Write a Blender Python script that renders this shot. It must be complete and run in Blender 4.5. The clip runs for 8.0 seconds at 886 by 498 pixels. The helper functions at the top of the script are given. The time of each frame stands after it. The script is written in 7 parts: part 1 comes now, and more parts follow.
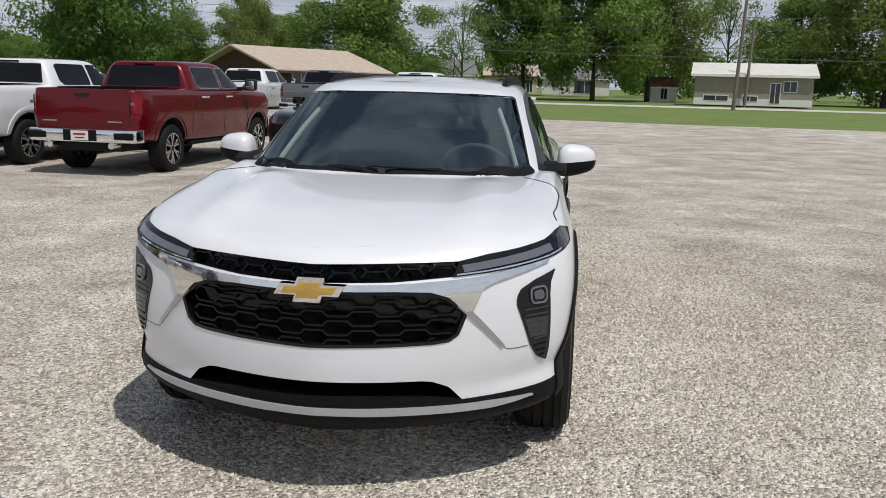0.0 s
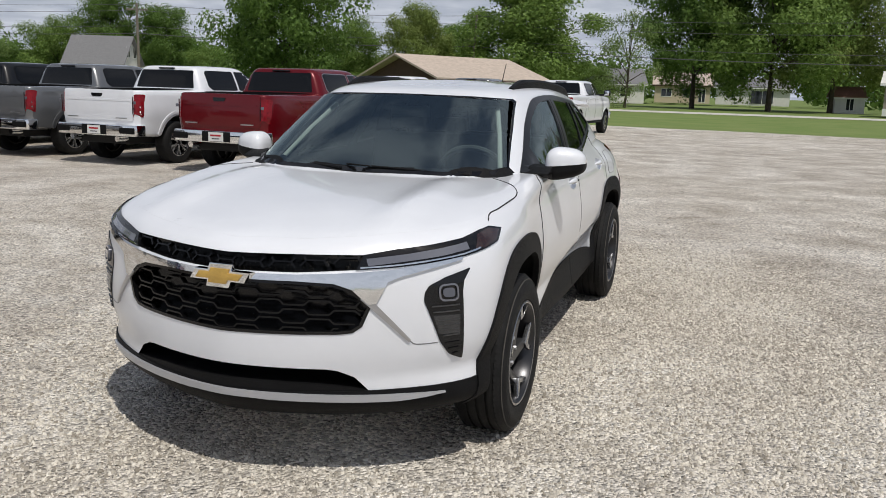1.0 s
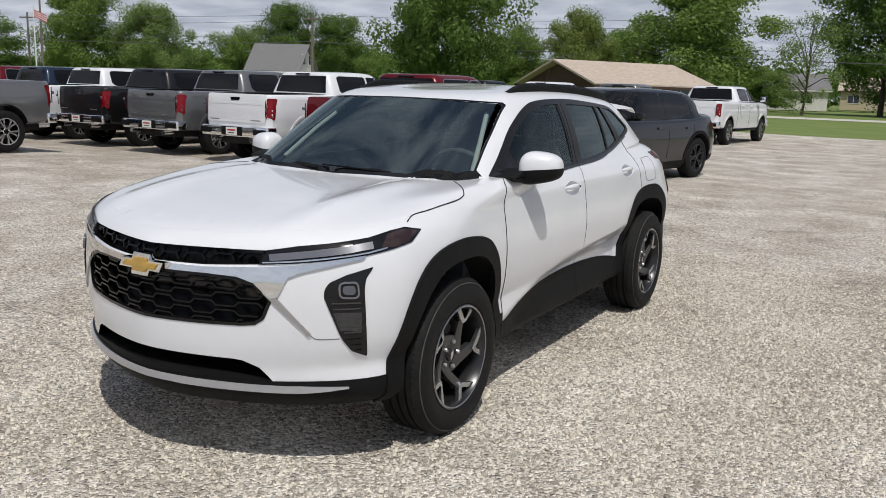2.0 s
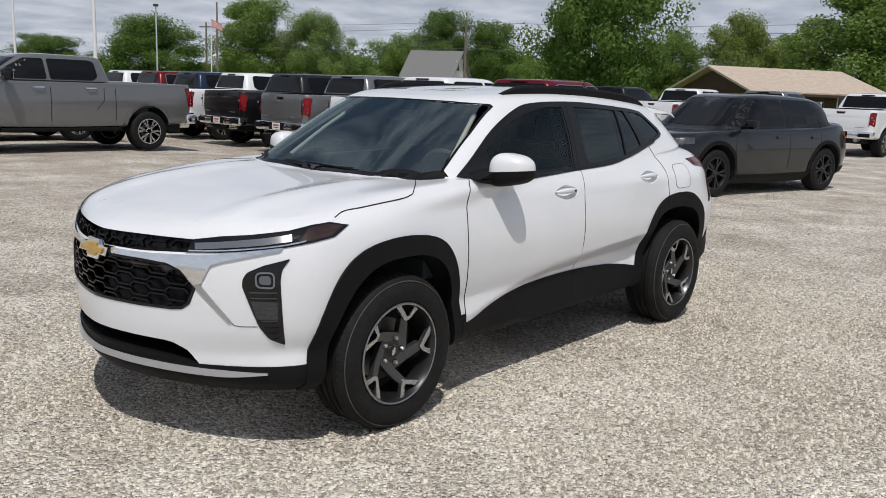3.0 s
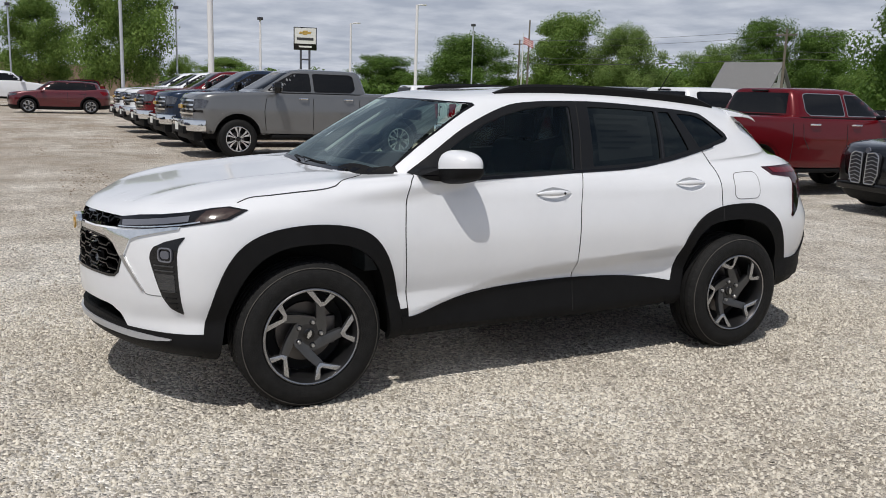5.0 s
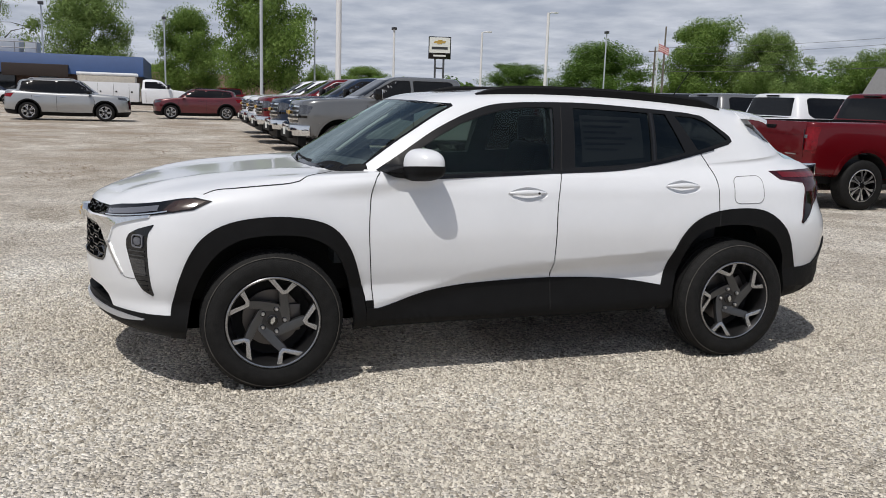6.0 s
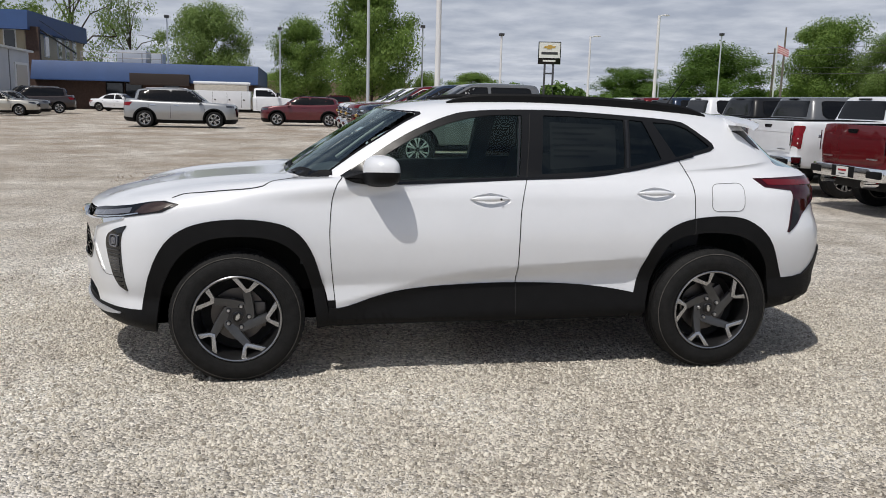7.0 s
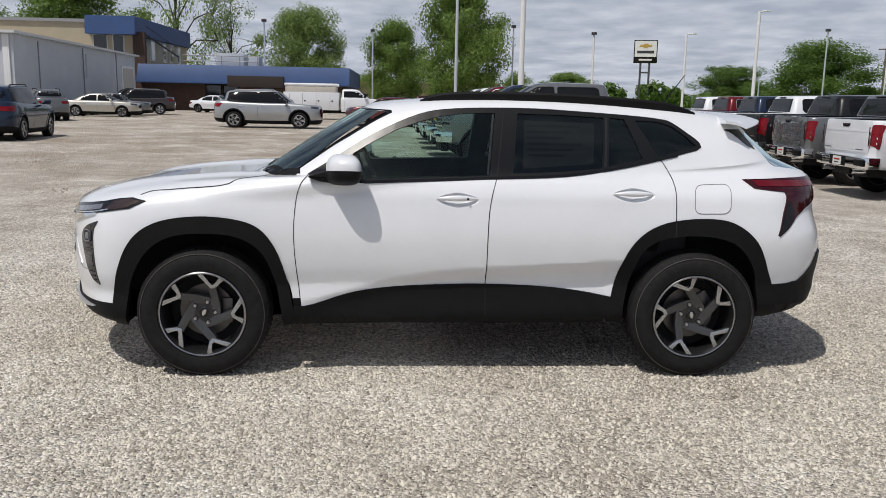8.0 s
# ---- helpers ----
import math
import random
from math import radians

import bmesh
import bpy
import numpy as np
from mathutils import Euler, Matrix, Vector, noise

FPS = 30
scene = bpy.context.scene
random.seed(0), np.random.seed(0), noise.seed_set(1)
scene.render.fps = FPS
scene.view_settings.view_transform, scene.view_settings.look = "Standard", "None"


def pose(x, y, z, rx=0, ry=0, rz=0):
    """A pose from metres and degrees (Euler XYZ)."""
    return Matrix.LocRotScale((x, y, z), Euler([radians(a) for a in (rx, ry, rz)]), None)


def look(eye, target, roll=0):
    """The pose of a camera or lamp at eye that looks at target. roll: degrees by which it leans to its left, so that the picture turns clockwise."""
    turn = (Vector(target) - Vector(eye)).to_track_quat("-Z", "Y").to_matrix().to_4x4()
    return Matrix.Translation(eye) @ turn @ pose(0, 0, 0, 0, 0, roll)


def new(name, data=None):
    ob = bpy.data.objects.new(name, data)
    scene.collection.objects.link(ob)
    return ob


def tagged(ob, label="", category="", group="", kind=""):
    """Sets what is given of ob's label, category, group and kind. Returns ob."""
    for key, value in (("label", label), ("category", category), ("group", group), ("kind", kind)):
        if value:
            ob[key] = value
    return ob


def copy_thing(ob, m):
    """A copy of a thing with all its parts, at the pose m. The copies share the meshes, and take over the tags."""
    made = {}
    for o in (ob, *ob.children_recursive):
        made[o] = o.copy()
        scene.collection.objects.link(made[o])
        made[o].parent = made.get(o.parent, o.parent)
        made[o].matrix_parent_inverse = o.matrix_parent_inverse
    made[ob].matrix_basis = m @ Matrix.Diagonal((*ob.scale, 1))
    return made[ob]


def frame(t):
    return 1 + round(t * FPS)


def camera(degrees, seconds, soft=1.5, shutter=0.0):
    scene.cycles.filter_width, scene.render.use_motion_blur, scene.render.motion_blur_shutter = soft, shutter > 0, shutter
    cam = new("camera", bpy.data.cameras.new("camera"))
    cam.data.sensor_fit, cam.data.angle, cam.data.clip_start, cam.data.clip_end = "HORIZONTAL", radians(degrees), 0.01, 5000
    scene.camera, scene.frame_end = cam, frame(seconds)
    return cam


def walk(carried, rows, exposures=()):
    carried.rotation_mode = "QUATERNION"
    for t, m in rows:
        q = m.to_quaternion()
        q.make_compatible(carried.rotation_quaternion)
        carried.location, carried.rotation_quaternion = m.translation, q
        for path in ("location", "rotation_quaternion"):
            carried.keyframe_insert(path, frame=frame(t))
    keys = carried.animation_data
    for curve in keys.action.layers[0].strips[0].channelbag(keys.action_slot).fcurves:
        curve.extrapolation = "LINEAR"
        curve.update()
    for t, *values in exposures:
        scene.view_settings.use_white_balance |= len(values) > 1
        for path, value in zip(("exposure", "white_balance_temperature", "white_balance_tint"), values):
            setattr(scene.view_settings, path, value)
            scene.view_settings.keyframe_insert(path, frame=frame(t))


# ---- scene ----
cam = camera(56.2, 8.0, soft=0.9)
ROWS = [
    (0.0, 0.7839, -4.9813, 1.5055, 7.752, -11.204, 1.461),
    (0.5, 1.2824, -4.9514, 1.5081, 13.412, -11.065, 1.741),
    (1.0, 1.7023, -4.8209, 1.4956, 19.286, -10.928, 1.747),
    (1.5, 2.1425, -4.6453, 1.4947, 25.056, -10.839, 1.817),
    (1.7, 2.3386, -4.5593, 1.5101, 27.373, -10.840, 1.761),
    (2.8, 3.1993, -4.0164, 1.5121, 39.403, -10.926, 2.278),
    (3.0, 3.3613, -3.9032, 1.5143, 41.473, -10.817, 2.197),
    (3.5, 3.6563, -3.5839, 1.4667, 46.927, -10.756, 2.023),
    (4.0, 3.9355, -3.2459, 1.5025, 52.393, -10.735, 1.823),
    (4.5, 4.2716, -2.8854, 1.5124, 57.773, -10.640, 1.787),
    (4.7, 4.3460, -2.7364, 1.4894, 59.883, -10.630, 1.788),
    (5.8, 4.8892, -1.9334, 1.4973, 70.583, -10.325, 2.004),
    (6.0, 4.9300, -1.7762, 1.4778, 72.261, -10.301, 1.887),
    (6.5, 5.0902, -1.4011, 1.5031, 76.309, -10.223, 1.638),
    (7.0, 5.2482, -1.0221, 1.5160, 80.037, -10.145, 1.444),
    (7.5, 5.2208, -0.6805, 1.5146, 83.561, -10.205, 1.312),
    (8.0, 5.2709, -0.3197, 1.5185, 86.612, -10.259, 1.172),
]


def facing(x, y, z, yaw, pitch, roll):
    """A pose by its place, its bearing to the left of north, its tilt and its lean."""
    a, b = radians(yaw), radians(pitch)
    return look((x, y, z), (x - math.sin(a) * math.cos(b), y + math.cos(a) * math.cos(b), z + math.sin(b)), roll)


walk(cam, [(t, facing(*row)) for t, *row in ROWS])

# ---- world and light ----
from mathutils.bvhtree import BVHTree

SUN_TO = Vector((0.37, -0.36, 1.0)).normalized()
sun = new("sun", bpy.data.lights.new("sun", "SUN"))
sun.data.energy, sun.data.angle, sun.data.color = 3.75, radians(0.6), (1.0, 0.955, 0.89)
sun.matrix_world = look((30, -25, 60), Vector((30, -25, 60)) - SUN_TO)
tagged(sun, "midday sun", "sun", kind="structure")
scene.view_settings.exposure = -0.30


def make_world():
    w = bpy.data.worlds.new("world")
    scene.world = w
    w.use_nodes = True
    nt = w.node_tree
    nt.nodes.clear()
    out, bg = nt.nodes.new("ShaderNodeOutputWorld"), nt.nodes.new("ShaderNodeBackground")
    sky = nt.nodes.new("ShaderNodeTexSky")
    sky.sky_type, sky.sun_disc = "NISHITA", False
    sky.sun_elevation = math.asin(SUN_TO.z)
    sky.sun_rotation = math.atan2(SUN_TO.x, SUN_TO.y)
    sky.air_density, sky.dust_density, sky.ozone_density = 1.0, 2.2, 1.5
    co = nt.nodes.new("ShaderNodeTexCoord")
    mp = nt.nodes.new("ShaderNodeMapping")
    mp.inputs["Scale"].default_value = (1.05, 1.05, 0.0)
    mp.inputs["Location"].default_value = (3.1, 1.7, 0.4)
    n1 = nt.nodes.new("ShaderNodeTexNoise")
    n1.inputs["Scale"].default_value, n1.inputs["Detail"].default_value, n1.inputs["Roughness"].default_value = 3.3, 8, 0.58
    ramp = nt.nodes.new("ShaderNodeValToRGB")
    ramp.color_ramp.elements[0].position, ramp.color_ramp.elements[1].position = 0.44, 0.60
    ramp.color_ramp.elements[0].color, ramp.color_ramp.elements[1].color = (0.0, 0.0, 0.0, 1), (1.0, 1.0, 1.0, 1)
    n2 = nt.nodes.new("ShaderNodeTexNoise")
    n2.inputs["Scale"].default_value, n2.inputs["Detail"].default_value = 3.4, 6
    cl = nt.nodes.new("ShaderNodeValToRGB")
    cl.color_ramp.elements[0].position, cl.color_ramp.elements[1].position = 0.33, 0.72
    cl.color_ramp.elements[0].color, cl.color_ramp.elements[1].color = (4.9, 5.4, 6.5, 1), (7.6, 8.0, 8.9, 1)
    mix = nt.nodes.new("ShaderNodeMix")
    mix.data_type = "RGBA"
    ln = nt.links.new
    split, lift, flat_sky = nt.nodes.new("ShaderNodeSeparateXYZ"), nt.nodes.new("ShaderNodeMath"), nt.nodes.new("ShaderNodeVectorMath")
    lift.operation, lift.inputs[1].default_value = "ADD", 0.11
    flat_sky.operation = "DIVIDE"
    both_ways = nt.nodes.new("ShaderNodeCombineXYZ")
    ln(co.outputs["Generated"], split.inputs["Vector"])
    ln(split.outputs["Z"], lift.inputs[0])
    for axis in "XYZ":
        ln(lift.outputs["Value"], both_ways.inputs[axis])
    ln(co.outputs["Generated"], flat_sky.inputs[0])
    ln(both_ways.outputs["Vector"], flat_sky.inputs[1])
    ln(flat_sky.outputs["Vector"], mp.inputs["Vector"])
    ln(mp.outputs["Vector"], n1.inputs["Vector"])
    ln(mp.outputs["Vector"], n2.inputs["Vector"])
    ln(n1.outputs["Fac"], ramp.inputs["Fac"])
    ln(n2.outputs["Fac"], cl.inputs["Fac"])
    sep, gr = nt.nodes.new("ShaderNodeSeparateXYZ"), nt.nodes.new("ShaderNodeValToRGB")
    ln(co.outputs["Generated"], sep.inputs["Vector"])
    ln(sep.outputs["Z"], gr.inputs["Fac"])
    low, veil = nt.nodes.new("ShaderNodeMapRange"), nt.nodes.new("ShaderNodeMath")
    low.inputs["From Min"].default_value, low.inputs["From Max"].default_value = 0.22, 0.60
    low.inputs["To Min"].default_value, low.inputs["To Max"].default_value = 0.94, 0.10
    ln(sep.outputs["Z"], low.inputs["Value"])
    veil.operation = "MAXIMUM"
    ln(ramp.outputs["Color"], veil.inputs[0])
    ln(low.outputs["Result"], veil.inputs[1])
    ln(veil.outputs["Value"], mix.inputs["Factor"])
    gr.color_ramp.elements[0].position, gr.color_ramp.elements[1].position = 0.02, 0.55
    gr.color_ramp.elements[0].color, gr.color_ramp.elements[1].color = (1.20, 1.20, 1.20, 1), (0.80, 0.82, 0.86, 1)
    haze = nt.nodes.new("ShaderNodeMix")
    haze.data_type, haze.blend_type = "RGBA", "MULTIPLY"
    haze.inputs["Factor"].default_value = 1.0
    ln(cl.outputs["Color"], haze.inputs["A"])
    ln(gr.outputs["Color"], haze.inputs["B"])
    ln(sky.outputs["Color"], mix.inputs["A"])
    ln(haze.outputs["Result"], mix.inputs["B"])
    ln(mix.outputs["Result"], bg.inputs["Color"])
    bg.inputs["Strength"].default_value = 0.085
    ln(bg.outputs["Background"], out.inputs["Surface"])


make_world()

# ---- materials ----
MATS = {}


def mat(name, color, rough=0.5, metal=0.0, coat=0.0, var=0.0, scale=8.0, bump=0.0, bscale=60.0, spec=0.5, color2=None, rand=0.0):
    """A plain surface with two scales of tone variation and a fine relief."""
    if name in MATS:
        return MATS[name]
    m = bpy.data.materials.new(name)
    m.use_nodes = True
    nt = m.node_tree
    b = nt.nodes["Principled BSDF"]
    b.inputs["Roughness"].default_value, b.inputs["Metallic"].default_value = rough, metal
    b.inputs["Coat Weight"].default_value, b.inputs["Coat Roughness"].default_value = coat, 0.03
    b.inputs["Specular IOR Level"].default_value = spec
    b.inputs["Base Color"].default_value = (*color, 1)
    ln = nt.links.new
    co = nt.nodes.new("ShaderNodeTexCoord")
    if var or color2:
        n1 = nt.nodes.new("ShaderNodeTexNoise")
        n1.inputs["Scale"].default_value, n1.inputs["Detail"].default_value, n1.inputs["Roughness"].default_value = scale, 9, 0.62
        ln(co.outputs["Object"], n1.inputs["Vector"])
        mx = nt.nodes.new("ShaderNodeMix")
        mx.data_type = "RGBA"
        c2 = color2 or tuple(c * (1 - var) for c in color)
        mx.inputs["A"].default_value, mx.inputs["B"].default_value = (*color, 1), (*c2, 1)
        rp = nt.nodes.new("ShaderNodeValToRGB")
        rp.color_ramp.elements[0].position, rp.color_ramp.elements[1].position = 0.35, 0.68
        ln(n1.outputs["Fac"], rp.inputs["Fac"])
        ln(rp.outputs["Color"], mx.inputs["Factor"])
        src = mx.outputs["Result"]
        if rand:
            oi = nt.nodes.new("ShaderNodeObjectInfo")
            hs = nt.nodes.new("ShaderNodeHueSaturation")
            mr = nt.nodes.new("ShaderNodeMapRange")
            mr.inputs["To Min"].default_value, mr.inputs["To Max"].default_value = 1 - rand, 1 + rand
            ln(oi.outputs["Random"], mr.inputs["Value"])
            ln(mr.outputs["Result"], hs.inputs["Value"])
            ln(src, hs.inputs["Color"])
            src = hs.outputs["Color"]
        ln(src, b.inputs["Base Color"])
    if bump:
        n2 = nt.nodes.new("ShaderNodeTexNoise")
        n2.inputs["Scale"].default_value, n2.inputs["Detail"].default_value = bscale, 5
        ln(co.outputs["Object"], n2.inputs["Vector"])
        bp = nt.nodes.new("ShaderNodeBump")
        bp.inputs["Strength"].default_value, bp.inputs["Distance"].default_value = bump, 0.01
        ln(n2.outputs["Fac"], bp.inputs["Height"])
        ln(bp.outputs["Normal"], b.inputs["Normal"])
    MATS[name] = m
    return m


def paint(name, color, flake=0.0, rough=0.32, coat=1.0, spec=0.5):
    return mat(name, color, rough, flake, coat, var=0.05, scale=3.0, spec=spec)


def glass(name, tint, gloss=1.0, rough=0.0, ior=1.5):
    """Tinted sheet glass: tinted see-through plus a mirror-like sheen that grows at grazing angles."""
    if name in MATS:
        return MATS[name]
    m = bpy.data.materials.new(name)
    m.use_nodes = True
    nt = m.node_tree
    nt.nodes.clear()
    out = nt.nodes.new("ShaderNodeOutputMaterial")
    tr, gl, mx = nt.nodes.new("ShaderNodeBsdfTransparent"), nt.nodes.new("ShaderNodeBsdfGlossy"), nt.nodes.new("ShaderNodeMixShader")
    fr = nt.nodes.new("ShaderNodeFresnel")
    fr.inputs["IOR"].default_value = ior
    tr.inputs["Color"].default_value = (*tint, 1)
    gl.inputs["Color"].default_value = (gloss * 0.86, gloss, gloss * 0.985, 1)
    gl.inputs["Roughness"].default_value = rough
    ln = nt.links.new
    ln(fr.outputs["Fac"], mx.inputs["Fac"])
    ln(tr.outputs["BSDF"], mx.inputs[1])
    ln(gl.outputs["BSDF"], mx.inputs[2])
    ln(mx.outputs["Shader"], out.inputs["Surface"])
    MATS[name] = m
    return m


WHITE = paint("white_paint", (0.755, 0.772, 0.805))
RED = paint("deep_red_paint", (0.115, 0.0025, 0.006), 0.15, 0.25, 0.55, 0.2)
GREY = paint("grey_paint", (0.165, 0.17, 0.177), 0.45, 0.26, 1.0, 0.3)
SILVER = paint("silver_paint", (0.40, 0.41, 0.42), 0.6)
BLACKP = paint("black_paint", (0.008, 0.008, 0.009), 0.0, 0.3, 0.6, 0.2)
NAVY = paint("navy_paint", (0.012, 0.024, 0.052), 0.2, 0.25, 0.6, 0.2)
DARKGREY = paint("dark_graphite_paint", (0.0085, 0.009, 0.0105), 0.2, 0.3, 0.9, 0.25)
CLAD = mat("black_plastic", (0.0066, 0.0067, 0.0073), 0.60, var=0.25, scale=14, bump=0.15, bscale=400, spec=0.16)
GLOSSB = mat("gloss_black", (0.005, 0.005, 0.0055), 0.10, coat=0.0, spec=0.4)
CHROME = mat("chrome", (0.86, 0.87, 0.88), 0.07, 1.0)
SATIN = mat("satin_silver", (0.50, 0.50, 0.51), 0.30, 0.9)
TYRE = mat("tyre_rubber", (0.0080, 0.0081, 0.0084), 0.70, var=0.45, scale=22, bump=0.35, bscale=140, color2=(0.0150, 0.0149, 0.0148), spec=0.2)
SPOKEGREY = mat("spoke_grey_metal", (0.105, 0.107, 0.112), 0.30, 0.75, var=0.2, scale=20)
GUNMETAL = mat("gunmetal", (0.055, 0.055, 0.058), 0.32, 0.8)
BRIGHT = mat("machined_metal", (0.62, 0.63, 0.64), 0.22, 0.95)
DISC = mat("brake_metal", (0.12, 0.112, 0.108), 0.42, 0.9)
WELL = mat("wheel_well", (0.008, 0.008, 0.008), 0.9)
GOLD = mat("gold_emblem", (0.66, 0.42, 0.10), 0.35, 0.35, coat=0.4, var=0.25, scale=25)
REDLENS = mat("red_lens", (0.24, 0.004, 0.010), 0.12, coat=0.2, spec=0.3, var=0.55, scale=9)
DARKRED = mat("smoked_red_lens", (0.034, 0.0025, 0.006), 0.10, coat=0.2, spec=0.3)
AMBER = mat("amber_lens", (0.024, 0.0085, 0.005), 0.12, coat=1.0)
LAMP = mat("lamp_housing", (0.006, 0.0065, 0.008), 0.08, 0.0, coat=0.25, spec=0.3)
LAMPGREY = mat("lamp_guide", (0.15, 0.155, 0.18), 0.22, 0.3, coat=1.0)
HEADLAMP = mat("headlamp_glass", (0.13, 0.135, 0.15), 0.15, 0.6, coat=1.0, var=0.7, scale=9)
CLEAR = glass("windscreen_glass", (0.74, 0.90, 0.86), ior=2.6, gloss=0.95)
SIDEGLASS = glass("door_glass", (0.66, 0.82, 0.76), ior=1.42)
PRIVACY = glass("privacy_glass", (0.07, 0.078, 0.082), ior=1.5)
FARGLASS = mat("dark_car_glass", (0.006, 0.0065, 0.0075), 0.05, spec=0.3)
TRIMGREY = mat("interior_grey", (0.058, 0.066, 0.070), 0.75, var=0.3, scale=10, bump=0.2, bscale=200)
TRIMPALE = mat("pillar_trim_pale", (0.34, 0.37, 0.36), 0.8)
CLOTH = mat("seat_cloth", (0.045, 0.046, 0.050), 0.9, var=0.2, scale=9)
STICKER = mat("sticker_paper", (0.125, 0.13, 0.13), 0.8)
PAPER = mat("paper", (0.72, 0.73, 0.70), 0.8)
INK = mat("dark_ink", (0.04, 0.04, 0.045), 0.7)
GAP = mat("panel_gap", (0.012, 0.012, 0.013), 0.9)


# ---- mesh helpers ----
def finish(bm, name, material, angle=35, flip=True):
    if flip:
        bmesh.ops.recalc_face_normals(bm, faces=bm.faces)
    me = bpy.data.meshes.new(name)
    bm.to_mesh(me)
    bm.free()
    if isinstance(material, (list, tuple)):
        for one in material:
            me.materials.append(one)
    else:
        me.materials.append(material)
    me.polygons.foreach_set("use_smooth", [True] * len(me.polygons))
    me.set_sharp_from_angle(angle=radians(angle))
    return me


def part(name, bm, material, parent=None, label="", angle=35):
    ob = new(name, bm if isinstance(bm, bpy.types.Mesh) else finish(bm, name, material, angle))
    if parent:
        ob.parent = parent
    if label:
        tagged(ob, label)
    return ob


def thing(name, label, category, group="", m=None, kind=""):
    ob = tagged(new(name), label, category, group, kind)
    ob.empty_display_size = 0.2
    if m is not None:
        ob.matrix_basis = m
    return ob


def box(bm, x0, x1, y0, y1, z0, z1, bevel=0.0, seg=2):
    vs = [bm.verts.new((x, y, z)) for x in (x0, x1) for y in (y0, y1) for z in (z0, z1)]
    fs = [bm.faces.new([vs[i] for i in q]) for q in ((0, 1, 3, 2), (4, 6, 7, 5), (0, 4, 5, 1), (2, 3, 7, 6), (0, 2, 6, 4), (1, 5, 7, 3))]
    if bevel:
        es = list({e for f in fs for e in f.edges})
        bmesh.ops.bevel(bm, geom=es, offset=bevel, segments=seg, profile=0.6, affect="EDGES")
    return bm


def slab(x0, x1, y0, y1, z0, z1, bevel=0.0, seg=2):
    return box(bmesh.new(), x0, x1, y0, y1, z0, z1, bevel, seg)


def prism(bm, poly, axis, a, b, bevel=0.0):
    """poly extruded along an axis from a to b. x: (y, z); y: (x, z); z: (x, y)."""
    put = {"x": lambda u, v, w: (w, u, v), "y": lambda u, v, w: (u, w, v), "z": lambda u, v, w: (u, v, w)}[axis]
    lo, hi = [bm.verts.new(put(u, v, a)) for u, v in poly], [bm.verts.new(put(u, v, b)) for u, v in poly]
    n = len(poly)
    fs = [bm.faces.new(lo[::-1]), bm.faces.new(hi)] + [bm.faces.new((lo[i], lo[(i + 1) % n], hi[(i + 1) % n], hi[i])) for i in range(n)]
    if bevel:
        bmesh.ops.recalc_face_normals(bm, faces=fs)
        es = list({e for f in fs[:2] for e in f.edges})
        bmesh.ops.bevel(bm, geom=es, offset=bevel, segments=2, profile=0.6, affect="EDGES")
    return bm


def lathe(bm, profile, axis="x", seg=48, at=(0, 0, 0), close=False):
    """profile of (along, radius) turned about an axis."""
    rings = []
    for a, r in profile:
        ring = []
        for k in range(seg):
            c, s = r * math.cos(2 * math.pi * k / seg), r * math.sin(2 * math.pi * k / seg)
            p = {"x": (a, c, s), "y": (c, a, s), "z": (c, s, a)}[axis]
            ring.append(bm.verts.new((p[0] + at[0], p[1] + at[1], p[2] + at[2])))
        rings.append(ring)
    pairs = list(zip(rings, rings[1:])) + ([(rings[-1], rings[0])] if close else [])
    for r0, r1 in pairs:
        for k in range(seg):
            bm.faces.new((r0[k], r0[(k + 1) % seg], r1[(k + 1) % seg], r1[k]))
    if not close:
        bm.faces.new(rings[0][::-1])
        bm.faces.new(rings[-1])
    return bm


def tube(bm, pts, radius, seg=8, taper=None):
    """A round bar through points; taper: the radius at its end."""
    pts = [Vector(p) for p in pts]
    rings = []
    for i, p in enumerate(pts):
        d = (pts[min(i + 1, len(pts) - 1)] - pts[max(i - 1, 0)]).normalized()
        up = Vector((0, 0, 1)) if abs(d.z) < 0.9 else Vector((1, 0, 0))
        a = d.cross(up).normalized()
        b = d.cross(a)
        r = radius if taper is None else radius + (taper - radius) * i / (len(pts) - 1)
        rings.append([bm.verts.new(p + a * r * math.cos(2 * math.pi * k / seg) + b * r * math.sin(2 * math.pi * k / seg)) for k in range(seg)])
    for r0, r1 in zip(rings, rings[1:]):
        for k in range(seg):
            bm.faces.new((r0[k], r0[(k + 1) % seg], r1[(k + 1) % seg], r1[k]))
    bm.faces.new(rings[0][::-1])
    bm.faces.new(rings[-1])
    return bm


def rounded(poly, r=0.02, seg=4):
    """The polygon with its corners rounded."""
    out, n = [], len(poly)
    for i in range(n):
        p, a, b = (Vector(poly[j % n]) for j in (i, i - 1, i + 1))
        da, db = a - p, b - p
        k = min(r, da.length * 0.45, db.length * 0.45)
        p0, p1 = p + da.normalized() * k, p + db.normalized() * k
        for s in range(seg + 1):
            t = s / seg
            q = p0 * (1 - t) ** 2 + p * 2 * t * (1 - t) + p1 * t * t
            out.append((q.x, q.y))
    return out


